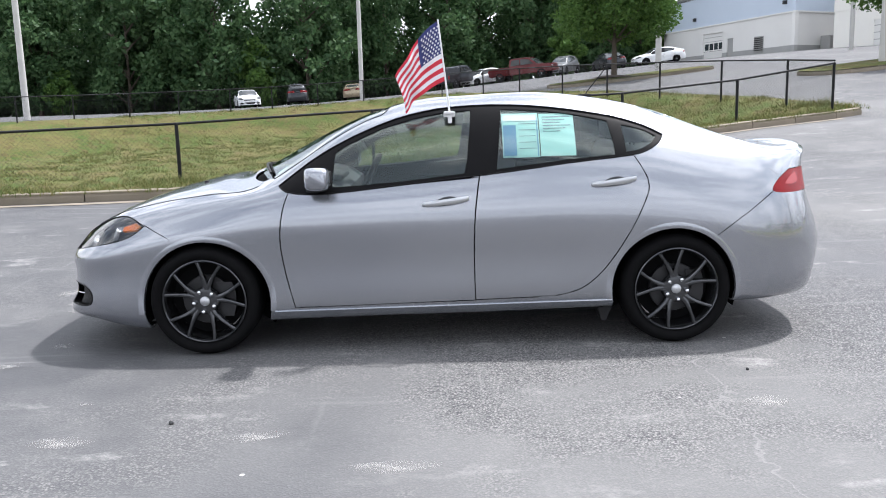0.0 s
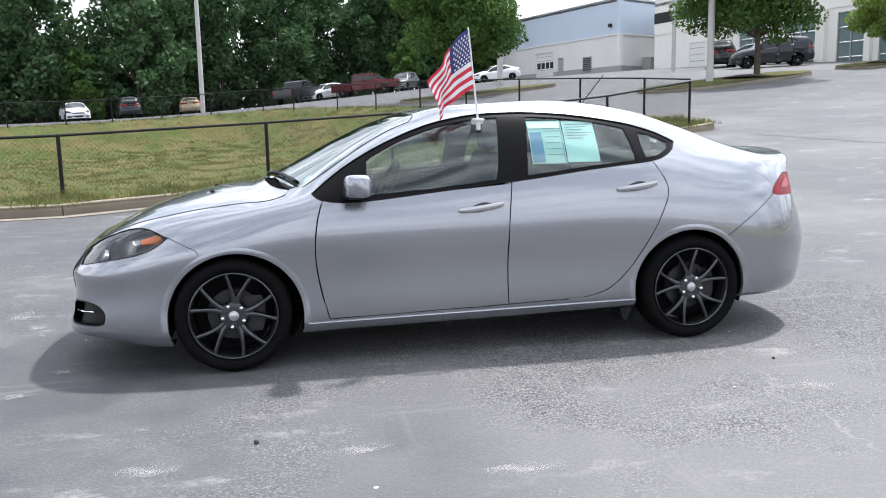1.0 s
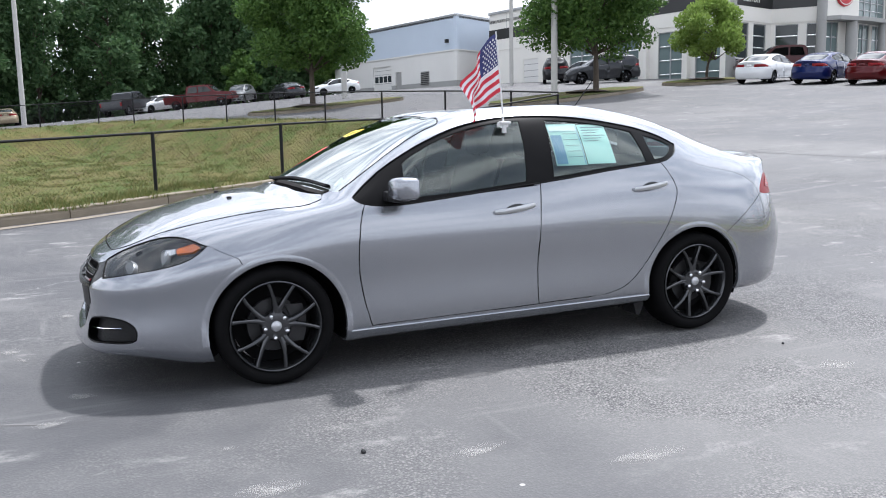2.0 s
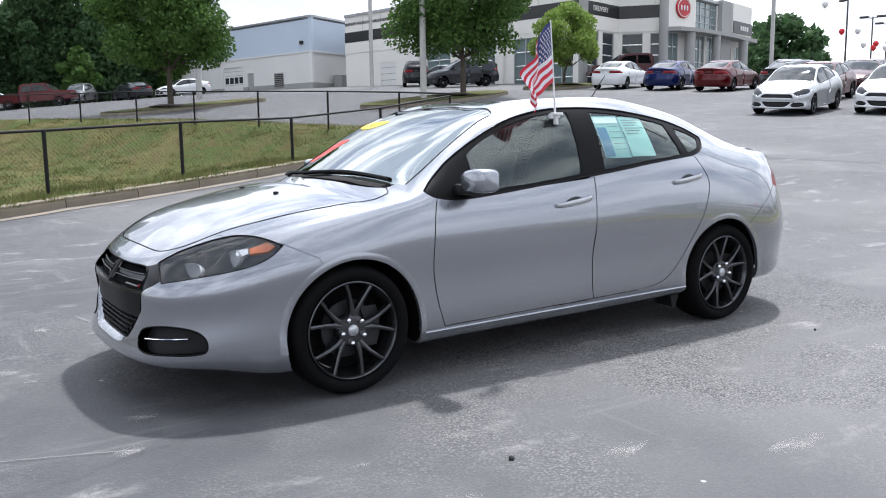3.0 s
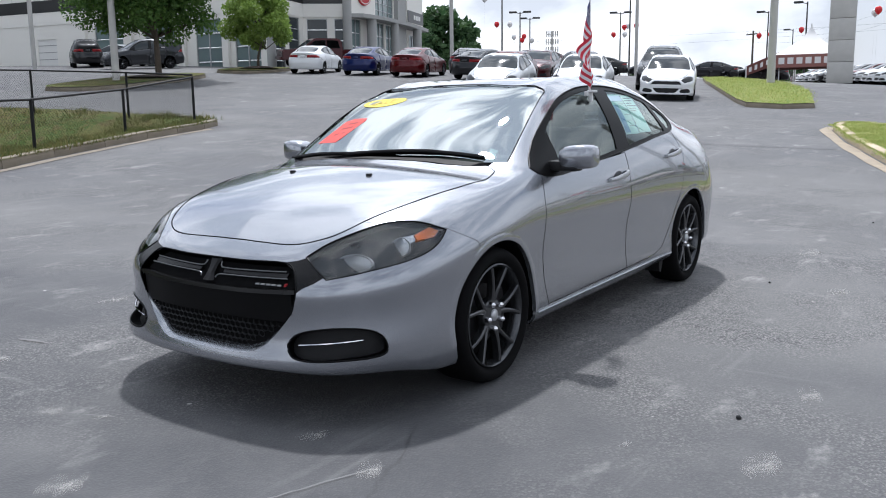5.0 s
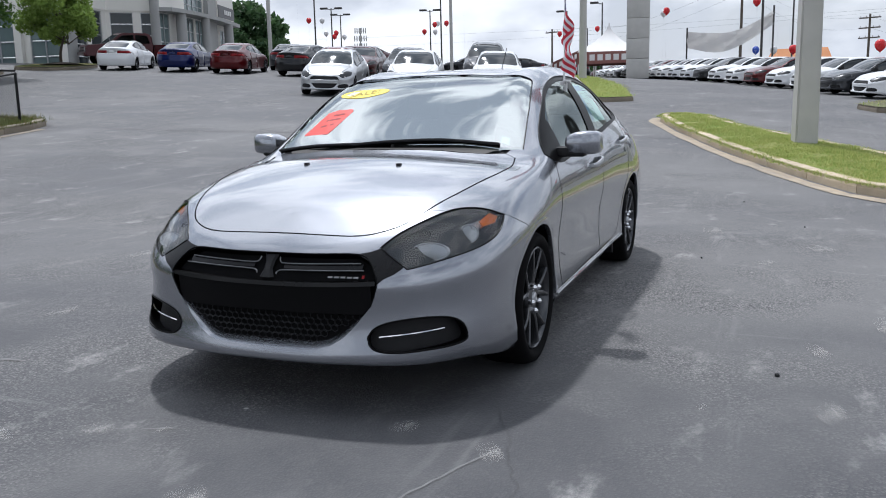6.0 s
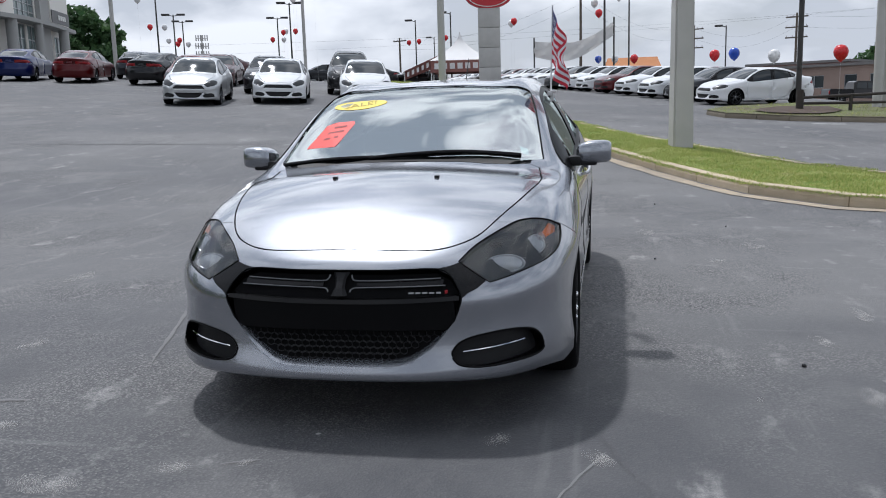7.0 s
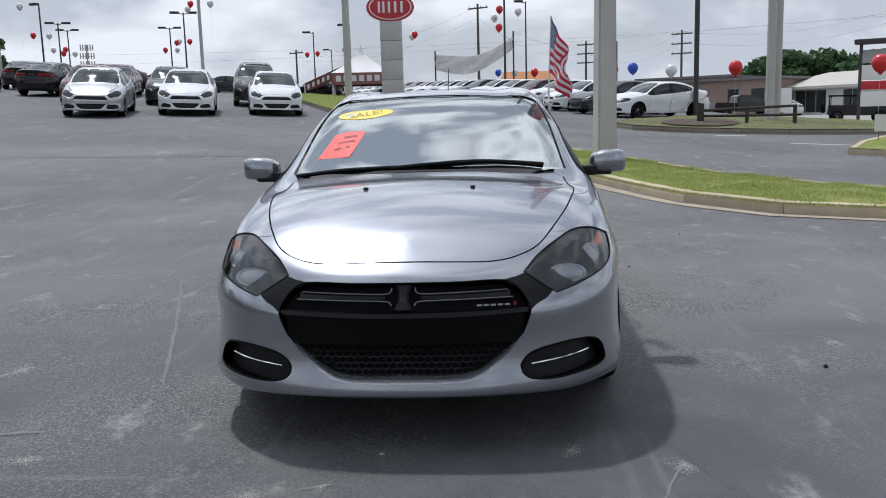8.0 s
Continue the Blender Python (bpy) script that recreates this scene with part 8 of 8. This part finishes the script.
roof_slab(show, [P0, P1, P2, P3, P4, P5, (60, 62), (44, 72)], g1 + 5.8, M_ROOFGREY)
# red oval badge on the tower, drawn plain
bdg = new("oval_badge")
bdg.parent = show
tagged(bdg, "oval red badge on the tower")
m = Matrix.Translation(along(P3, P4, 1.9, .05, g1 + 5.15)) @ Matrix.Rotation(math.atan2(P4[1] - P3[1], P4[0] - P3[0]), 4, "Z") @ Matrix.Diagonal((1.2, 1, 1, 1))
bm = bmesh.new()
add_lathe(bm, [(.001, -.08), (.66, -.08), (.7, 0)], 36)
bmesh.ops.transform(bm, matrix=m, verts=bm.verts)
part("badge_disc", bm, M_RED, bdg)
bm = bmesh.new()
add_lathe(bm, [(.55, -.1), (.58, -.12), (.61, -.1)], 36)
bmesh.ops.transform(bm, matrix=m, verts=bm.verts)
part("badge_ring", bm, M_WALLWHITE, bdg)
for x0 in (-.34, -.06, .2):
    bm = bmesh.new()
    add_box(bm, (x0, -.12, -.17), (x0 + .13, -.09, .17), .01)
    bmesh.ops.transform(bm, matrix=m, verts=bm.verts)
    part("badge_bar", bm, M_WALLWHITE, bdg)
txt = bpy.data.curves.new("sign_lettering", "FONT")
txt.body, txt.size, txt.extrude, txt.align_x, txt.align_y = "DELIVERY", .46, .02, "CENTER", "CENTER"
txt.materials.append(M_WALLWHITE)
lt = new("sign_lettering", txt)
lt.parent = show
q = along(P1, P2, 2.3, .1, g1 + 4.84)
lt.matrix_basis = Matrix.Translation(q) @ Matrix.Rotation(math.atan2(P2[1] - P1[1], P2[0] - P1[0]), 4, "Z") @ Matrix.Rotation(math.pi / 2, 4, "X")
tagged(lt, "white lettering on the black band")

# pylon sign with an oval head, drawn plain
pylon = thing("pylon_sign", "grey pylon with a red-rimmed oval sign", "sign", at=(54.1, 7.0, land(54.1, 7.0)), rz=98)
for k in range(4):
    bm = bmesh.new()
    add_box(bm, (-.75, -.28, 1.32 * k), (.75, .28, 1.32 * k + 1.3), .02)
    part("pylon_panel", bm, M_POLECONC, pylon, "grey clad panel")
for r, y, mat, nm in ((1.0, .3, M_RED, "oval_rim"), (.9, .34, M_TENT, "oval_face"), (.84, .36, M_RED, "oval_field")):
    bm = bmesh.new()
    add_lathe(bm, [(.001, y), (r, y), (r, -y), (.001, -y)], 44)
    bmesh.ops.scale(bm, vec=(1.62, 1, .92), verts=bm.verts)
    bmesh.ops.translate(bm, verts=bm.verts, vec=(0, 0, 6.15))
    part(nm, bm, mat, pylon)
for s in (-1, 1):
    for x0 in (-.85, -.42, .0, .38, .68):
        bm = bmesh.new()
        add_box(bm, (x0, s * .37 - .01, 5.78), (x0 + .16, s * .37 + .01, 6.52), .01)
        part("mark_bar", bm, M_TENT, pylon, "plain pale bar")

# white peaked tent, with a printed awning beside it
tx, ty = spot(9.1, 70)
tent = thing("sales_tent", "white peaked sales tent with a red printed valance", "tent", at=(tx, ty, land(tx, ty)), rz=9)
bm = bmesh.new()
rings = []
for i in range(11):
    t = i / 10
    r = 2.35 * (1 - t) ** 1.8 + .03
    rings.append([bm.verts.new((r * sx, r * sy, 1.95 + 2.3 * t)) for sx, sy in ((-1, -1), (0, -1), (1, -1), (1, 0), (1, 1), (0, 1), (-1, 1), (-1, 0))])
for u, v in zip(rings, rings[1:]):
    for j in range(8):
        bm.faces.new((u[j], u[(j + 1) % 8], v[(j + 1) % 8], v[j]))
bm.faces.new(rings[-1])
part("tent_roof", bm, M_TENT, tent, "white peaked cloth roof")
for sx in (-1, 1):
    for sy in (-1, 1):
        bm = bmesh.new()
        add_tube(bm, [(2.25 * sx, 2.25 * sy, 0), (2.25 * sx, 2.25 * sy, 2.0)], .05, 6)
        part("tent_leg", bm, M_TENT, tent)
for q in range(4):
    turn = Matrix.Rotation(math.pi / 2 * q, 4, "Z")
    bm = bmesh.new()
    add_box(bm, (-2.36, -2.3, 1.05), (-2.33, 2.3, 1.97), 0, turn)
    val = part("valance", bm, M_AWNING, tent, "dull red printed valance", smooth=False)
    for k in range(7):
        bm = bmesh.new()
        add_box(bm, (-2.38, -2.0 + .6 * k, 1.3), (-2.36, -1.6 + .6 * k, 1.75), 0, turn)
        part("print_bar", bm, M_TENT, val, "plain pale print bar", smooth=False)
awning = thing("printed_awning", "sloping dull red printed awning beside the white tent", "awning")
L0, L1 = Vector((*spot(12.83, 74), 4.2)), Vector((*spot(10.0, 74), 5.75))
bm = bmesh.new()
deep = Vector((2.2, .6, 0))
vs = [bm.verts.new(p) for p in (L0, L1, L1 + Vector((0, 0, -1.0)), L0 + Vector((0, 0, -.75)))]
bm.faces.new(vs)
vs = [bm.verts.new(p) for p in (L0, L1, L1 + deep, L0 + deep)]
bm.faces.new(vs)
bmesh.ops.solidify(bm, geom=bm.faces[:], thickness=.03)
part("awning_cloth", bm, M_AWNING, awning, smooth=False)
for k in range(8):
    bm = bmesh.new()
    p = L0.lerp(L1, .06 + .115 * k) + Vector((-.05, 0, -.6))
    e = (L1 - L0).normalized() * .22
    vs = [bm.verts.new(v) for v in (p, p + e, p + e + Vector((0, 0, .38)), p + Vector((0, 0, .38)))]
    bm.faces.new(vs)
    part("print_bar", bm, M_TENT, awning, "plain pale print bar", smooth=False)
for p in (L0, L1, L0 + deep, L1 + deep):
    bm = bmesh.new()
    add_tube(bm, [(p.x, p.y, land(p.x, p.y)), (p.x, p.y, p.z)], .05, 6)
    part("awning_post", bm, M_TENT, awning)

# long white banner slung between posts
banner = thing("slung_banner", "long white cloth banner sagging between two posts", "banner")
A, B = Vector((62, 4.6, land(62, 4.6) + 3.5)), Vector((58, -1.4, land(58, -1.4) + 4.8))
bm = bmesh.new()
rows = []
for i in range(25):
    t = i / 24
    p = A.lerp(B, t) + Vector((0, 0, -.75 * math.sin(math.pi * t ** 1.2)))
    h = 1.15 + .2 * math.sin(5 * t)
    rows.append([bm.verts.new(p + Vector((.12 * math.sin(16 * t + 2 * j), 0, -h * j / 4))) for j in range(5)])
for u, v in zip(rows, rows[1:]):
    for j in range(4):
        bm.faces.new((u[j], v[j], v[j + 1], u[j + 1]))
bmesh.ops.solidify(bm, geom=bm.faces[:], thickness=.01)
part("banner_cloth", bm, M_TENT, banner)
for p in (A, B):
    bm = bmesh.new()
    add_tube(bm, [(p.x, p.y, land(p.x, p.y)), (p.x, p.y, p.z + .3)], .06, 8)
    part("banner_post", bm, M_POLEDARK, banner)


# balloons
def balloon(x, y, z, colour, size=.27, tie=None):
    root = thing("balloon", colour + " balloon on a thin string above the sales cars", "balloon", "balloons", at=(x, y, z))
    bm = bmesh.new()
    add_lathe(bm, [(.001, size * 1.05), (size * .5, size * .95), (size * .85, size * .6), (size, size * .1), (size * .9, -size * .4), (size * .6, -size * .85), (size * .25, -size * 1.15), (.03, -size * 1.25), (.05, -size * 1.33)], 18, "z")
    part("balloon_skin", bm, M_BALLOONS[colour], root)
    bm = bmesh.new()
    foot = tie if tie is not None else land(x, y)
    add_tube(bm, [(0, 0, -size * 1.3), (0, 0, foot - z)], .003, 4, caps=False)
    part("string", bm, M_TENT, root)


for bearing, dist, z, c in ((29.38, 75, 10.39, "white"), (28.81, 85, 9.16, "red"), (27.95, 85, 9.13, "white"), (27.78, 90, 8.30, "white"), (27.12, 90, 8.35, "red"), (27.24, 90, 7.99, "red"), (26.61, 90, 7.94, "white"), (19.66, 74, 10.70, "red"), (19.86, 76, 10.50, "white"), (18.46, 70, 10.20, "white"), (21.36, 90, 8.30, "red"), (20.65, 88, 8.83, "red"), (20.48, 90, 9.11, "white"), (20.65, 90, 8.29, "white"), (19.86, 86, 8.76, "red"), (12.56, 92, 7.85, "red"), (11.90, 92, 7.94, "red"), (10.13, 90, 8.09, "red"), (5.52, 68, 7.50, "red"), (5.71, 69, 7.43, "white"), (-0.05, 60, 8.25, "red"), (0.29, 61, 7.81, "white"), (0.00, 60, 7.05, "red"), (-1.26, 60, 8.06, "white"), (0.09, 66, 4.30, "blue"), (-0.98, 64, 4.17, "white"), (-2.28, 56, 3.80, "red"), (-7.37, 45, 3.31, "red"), (-8.59, 42, 3.20, "blue"), (-10.98, 39, 2.90, "white"), (-14.87, 33, 2.66, "red"), (-22.98, 28, 2.40, "red"), (39.5, 70, 6.0, "red"), (38.8, 70, 6.4, "white"), (40.2, 70, 5.6, "red"), (37.6, 72, 6.2, "white")):
    p = Vector((-5.41, -.38, 0)) + Vector((math.cos(radians(bearing)), math.sin(radians(bearing)), 0)) * dist
    balloon(p.x, p.y, z, c, .25)

# log barrier on the lawn island
logs = thing("log_barrier", "low barrier of dark creosoted logs on the lawn island", "barrier")
for (x, y), h, r in (((23.9, -7.05), .62, .12), ((24.0, -8.6), .5, .06), ((24.1, -10.2), .58, .07)):
    bm = bmesh.new()
    add_tube(bm, [(x, y, land(x, y) - .1), (x, y, land(x, y) + .16 + h)], r, 10)
    part("log_post", bm, M_LOG, logs)
for z0, z1 in ((.38, .58), (.2, .28)):
    bm = bmesh.new()
    add_tube(bm, [(23.9, -7.05, land(23.9, -7.05) + .16 + z0), (24.1, -10.25, land(24.1, -10.2) + .16 + z1)], .045, 8)
    part("log_rail", bm, M_LOG, logs)


# ---------------------------------------------------------------- across the road
def block_house(name, label, a, b, z, high, deep, mat, roof_mat, wins, roof_over=.4, pitched=0.0):
    root = thing(name, label, "building")
    L = math.hypot(b[0] - a[0], b[1] - a[1])
    holes = [(u0, u1, z + h0, z + h1) for u0, u1, h0, h1 in wins]
    wall("wall", root, a, b, z - 1, z + high, mat, holes)
    for h in holes:
        window(root, a, b, *h, max(1, round((h[1] - h[0]) / 1.3)), 1, M_PANE)
    e, f = along(a, b, 0, -deep), along(a, b, L, -deep)
    wall("wall", root, (e.x, e.y), a, z - 1, z + high, mat)
    wall("wall", root, b, (f.x, f.y), z - 1, z + high, mat)
    o = [along(a, b, u, d) for u, d in ((-roof_over, roof_over), (L + roof_over, roof_over), (L + roof_over, -deep), (-roof_over, -deep))]
    bm = bmesh.new()
    vs = add_prism(bm, [(p.x, p.y) for p in o], z + high, z + high + .25, "z")
    if pitched:
        r0, r1 = along(a, b, 0, -deep / 2, z + high + pitched), along(a, b, L, -deep / 2, z + high + pitched)
        q = [bm.verts.new((p.x, p.y, z + high + .25)) for p in o]
        x, y = bm.verts.new(r0), bm.verts.new(r1)
        for fc in ((q[0], q[1], y, x), (q[2], q[3], x, y), (q[0], x, q[3]), (q[1], q[2], y)):
            bm.faces.new(fc)
    bmesh.ops.recalc_face_normals(bm, faces=bm.faces)
    part("roof", bm, roof_mat, root, smooth=False)
    return root


block_house("brick_shop", "low brown brick shop across the road", spot(-9.0, 95), spot(-17.3, 88), 1.0, 2.8, 12, M_BRICK, M_ROOFGREY, [(2, 4, .8, 2), (6, 8, .8, 2), (10, 11.2, -.2, 2), (12.4, 13.8, .8, 2)])
block_house("pink_shop", "low rose-painted shop across the road", spot(-9.0, 104), spot(-14.5, 100), 1.2, 3.3, 10, surface("rose_render", (.40, .27, .25), (.34, .23, .21), 1, .85), M_ROOFGREY, [(1, 4, .6, 2.4)])
block_house("white_shop", "long low white shop with a shallow grey roof", spot(-17.5, 92), spot(-34, 72), .5, 2.2, 12, M_WALLWHITE, surface("faded_metal_roof", (.50, .47, .42), (.42, .39, .35), 1, .7), [(2, 6, .0, 2.1), (8, 10, .2, 2.1), (13, 17, .2, 2.1)], 1.2, 1.7)
block_house("orange_roof_house", "small house with an orange pitched roof", spot(-.2, 120), spot(-3.4, 120), 1.6, 2.8, 8, M_BRICK, M_ROOFORANGE, [(1, 2.4, .8, 2)], .8, 2.6)
aw = thing("blue_awning", "bright blue shop awning across the road", "awning")
bm = bmesh.new()
a, b = spot(-9.4, 96), spot(-12.2, 94)
A, B = Vector((*a, 3.6)), Vector((*b, 3.6))
vs = [bm.verts.new(A), bm.verts.new(B), bm.verts.new(B + Vector((-1.6, 0, -.9))), bm.verts.new(A + Vector((-1.6, 0, -.9)))]
bm.faces.new(vs)
bmesh.ops.solidify(bm, geom=bm.faces[:], thickness=.05)
part("awning_cloth", bm, M_BALLOONS["blue"], aw, smooth=False)
for p in (A, B):
    bm = bmesh.new()
    q = p + Vector((-1.5, 0, -.9))
    add_tube(bm, [(q.x, q.y, land(q.x, q.y)), q], .05, 6)
    part("awning_post", bm, M_POLEDARK, aw)
sx, sy = spot(-22.95, 52)
road_sign = thing("stacked_sign", "tall black sign frame with stacked white and red panels", "sign", at=(sx, sy, land(sx, sy)), rz=62)
for x in (-.95, .95):
    bm = bmesh.new()
    add_box(bm, (x - .08, -.08, 0), (x + .08, .08, 4.4), .01)
    part("sign_leg", bm, M_POLEDARK, road_sign)
for z0, z1, mt in ((3.4, 4.1, M_WALLGREY), (2.5, 3.3, M_WALLWHITE), (2.0, 2.45, M_RED), (1.1, 1.9, M_WALLWHITE)):
    bm = bmesh.new()
    add_box(bm, (-.87, -.1, z0), (.87, .1, z1), .01)
    part("sign_panel", bm, mt, road_sign)
bm = bmesh.new()
add_box(bm, (-1.25, -.5, 4.4), (1.25, .5, 4.65), .02)
part("sign_cap", bm, M_POLEDARK, road_sign)
bm = bmesh.new()
for k in range(3):
    add_box(bm, (-.6, -.115, 1.25 + .2 * k), (.55 - .2 * k, -.1, 1.35 + .2 * k), 0)
part("sign_print", bm, M_STRIPE, road_sign, "unreadable dark print bars", smooth=False)
sx, sy = (16.8, -10.1)
yard = thing("yard_sign", "small pale roadside sign on wire legs", "sign", at=(sx, sy, land(sx, sy)), rz=62)
bm = bmesh.new()
add_box(bm, (-.35, -.01, .38), (.35, .01, .8), 0)
part("sign_panel", bm, M_WALLWHITE, yard)
for x in (-.25, .25):
    bm = bmesh.new()
    add_tube(bm, [(x, 0, -.1), (x, 0, .55)], .01, 5)
    part("sign_leg", bm, M_POLEDARK, yard)
sx, sy = spot(-17.6, 70)
board = thing("menu_board", "white board with a red mark on two legs", "sign", at=(sx, sy, land(sx, sy)), rz=72)
bm = bmesh.new()
add_box(bm, (-.7, -.05, .5), (.7, .05, 2.3), .02)
part("board_face", bm, M_WALLWHITE, board)
bm = bmesh.new()
add_box(bm, (-.4, -.07, 1.2), (.4, -.05, 2.0), .02)
part("board_mark", bm, M_RED, board)

# small stones and leaves on the asphalt
for x, y, r in ((-1.238, -1.965, .012), (1.576, -1.417, .009), (3.4, -2.2, .009), (5.2, -1.6, .01)):
    bm = bmesh.new()
    bmesh.ops.create_icosphere(bm, subdivisions=2, radius=r)
    for v in bm.verts:
        v.co *= 1 + .35 * noise.noise(v.co * 60)
    bmesh.ops.translate(bm, verts=bm.verts, vec=(x, y, land(x, y) + r * .6))
    tagged(part("pebble", bm, M_STRIPE), "small dark pebble on the asphalt", "stone", "pebbles on the asphalt")


# marks on the asphalt: dried dust, scrapes and a crack
def dust_material():
    """Dried dust that thins out to its rim and breaks up over the stones."""
    m = bpy.data.materials.new("dried_dust")
    m.use_nodes = True
    n, l = m.node_tree.nodes, m.node_tree.links
    p, out = n["Principled BSDF"], n["Material Output"]
    p.inputs["Base Color"].default_value, p.inputs["Roughness"].default_value = (.36, .352, .34, 1), .95
    p.inputs["Specular IOR Level"].default_value = .1
    tc, grain, big = n.new("ShaderNodeTexCoord"), n.new("ShaderNodeTexNoise"), n.new("ShaderNodeTexNoise")
    mid = n.new("ShaderNodeVectorMath")
    mid.operation = "DISTANCE"
    mid.inputs[1].default_value = (.5, .5, .5)
    l.new(tc.outputs["Generated"], mid.inputs[0])
    fade = n.new("ShaderNodeMapRange")
    fade.inputs[1].default_value, fade.inputs[2].default_value, fade.inputs[3].default_value, fade.inputs[4].default_value = .05, .48, 1.0, 0.0
    l.new(mid.outputs["Value"], fade.inputs[0])
    grain.inputs["Scale"].default_value, grain.inputs["Detail"].default_value = 120, 3
    big.inputs["Scale"].default_value, big.inputs["Detail"].default_value = 9, 5
    total = fade.outputs[0]
    for t, lo, hi in ((grain, .34, .62), (big, .36, .6)):
        l.new(tc.outputs["Object"], t.inputs["Vector"])
        r, x = n.new("ShaderNodeMapRange"), n.new("ShaderNodeMath")
        r.inputs[1].default_value, r.inputs[2].default_value = lo, hi
        l.new(t.outputs["Fac"], r.inputs[0])
        x.operation = "MULTIPLY"
        l.new(total, x.inputs[0])
        l.new(r.outputs[0], x.inputs[1])
        total = x.outputs[0]
    clear, mix = n.new("ShaderNodeBsdfTransparent"), n.new("ShaderNodeMixShader")
    l.new(total, mix.inputs["Fac"])
    l.new(clear.outputs["BSDF"], mix.inputs[1])
    l.new(p.outputs["BSDF"], mix.inputs[2])
    l.new(mix.outputs["Shader"], out.inputs["Surface"])
    return m


M_DUST = dust_material()


def dust_stain(x, y, a, b, turn):
    """A thin film of dust, a by b metres, on the ground."""
    bm = bmesh.new()
    c, s = math.cos(radians(turn)), math.sin(radians(turn))
    rim = []
    for i in range(28):
        q = 2 * math.pi * i / 28
        k = 1 + .22 * noise.noise((x + math.cos(q) * 1.3, y + math.sin(q) * 1.3, 3))
        u, v = a * k * math.cos(q), b * k * math.sin(q)
        rim.append(bm.verts.new((u * c - v * s, u * s + v * c, 0)))
    bm.faces.new(rim)
    ob = part("dust_stain", bm, M_DUST, smooth=False)
    ob.matrix_basis = pose(x, y, land(x, y) + .006)
    ob.visible_shadow = False
    return tagged(ob, "pale smear of dried dust on the asphalt", "stain", kind="structure")


for x, y, a, b, turn in ((-1.66, -2.16, .17, .075, 12), (-1.74, -1.68, .05, .025, 0), (-.80, -2.15, .19, .05, 20), (1.51, -1.88, .15, .08, 25), (-2.70, .52, .10, .06, 60), (-2.63, .27, .05, .03, 10), (-2.44, -1.01, .14, .045, 35), (-2.3, -.62, .09, .07, 0), (2.2, -2.3, .3, .09, 30), (-.2, -2.5, .24, .06, 8), (-2.9, .9, .22, .08, 70), (-1.22, 2.18, .18, .07, 15), (-2.4, 1.5, .13, .06, 80), (.6, 3.1, .35, .1, 20), (-3.1, -.2, .16, .08, 40), (3.0, -1.4, .3, .1, 15), (-1.2, -3.2, .2, .1, 0), (-3.4, -1.9, .2, .08, 50), (-2.7, -2.4, .15, .07, 15)):
    dust_stain(x, y, a, b, turn)


def hairline(name, keys, width, mat, label, category, wander):
    """A narrow mark along a line, with an unsteady edge."""
    pts = smooth_line([(x, y, 0) for x, y in keys], 14)
    bm = bmesh.new()
    prev = None
    for i, p in enumerate(pts):
        d = (pts[min(i + 1, len(pts) - 1)] - pts[max(i - 1, 0)]).normalized()
        n = Vector((-d.y, d.x, 0))
        o = n * wander * noise.noise(p * 14)
        k = width * (.55 + .45 * abs(noise.noise(p * 21)) * 2) * min(1, .15 + 4 * min(i, len(pts) - 1 - i) / len(pts))
        row = [bm.verts.new((q.x, q.y, land(q.x, q.y) + .006)) for q in (p + o + n * k / 2, p + o - n * k / 2)]
        if prev:
            bm.faces.new((prev[0], prev[1], row[1], row[0]))
        prev = row
    bmesh.ops.recalc_face_normals(bm, faces=bm.faces)
    if bm.faces[:][0].normal.z < 0:
        bmesh.ops.reverse_faces(bm, faces=bm.faces)
    ob = tagged(part(name, bm, mat), label, category, kind="structure")
    ob.visible_shadow = False
    return ob


hairline("asphalt_crack", [(-1.9, -.86), (-2.08, -.935), (-2.28, -1.03), (-2.49, -1.1), (-2.69, -1.18), (-2.95, -1.24), (-3.3, -1.42)], .0042, M_TAR, "thin dark crack running across the asphalt", "crack", .018)
M_SCRAPE = surface("scraped_asphalt", (.19, .188, .187), (.13, .13, .131), 14, .9, bump=.4, grain=120)
for keys, w in (([(-2.95, -.82), (-2.65, -.93), (-2.38, -1.04)], .013), ([(-1.53, 1.28), (-.2, 1.72), (1.44, 2.29)], .03), ([(-2.13, 1.78), (-2.1, 1.56)], .03), ([(-2.66, .36), (-2.6, .22)], .016)):
    hairline("scrape_mark", keys, w, M_SCRAPE, "faint pale scrape on the asphalt", "mark", .01)
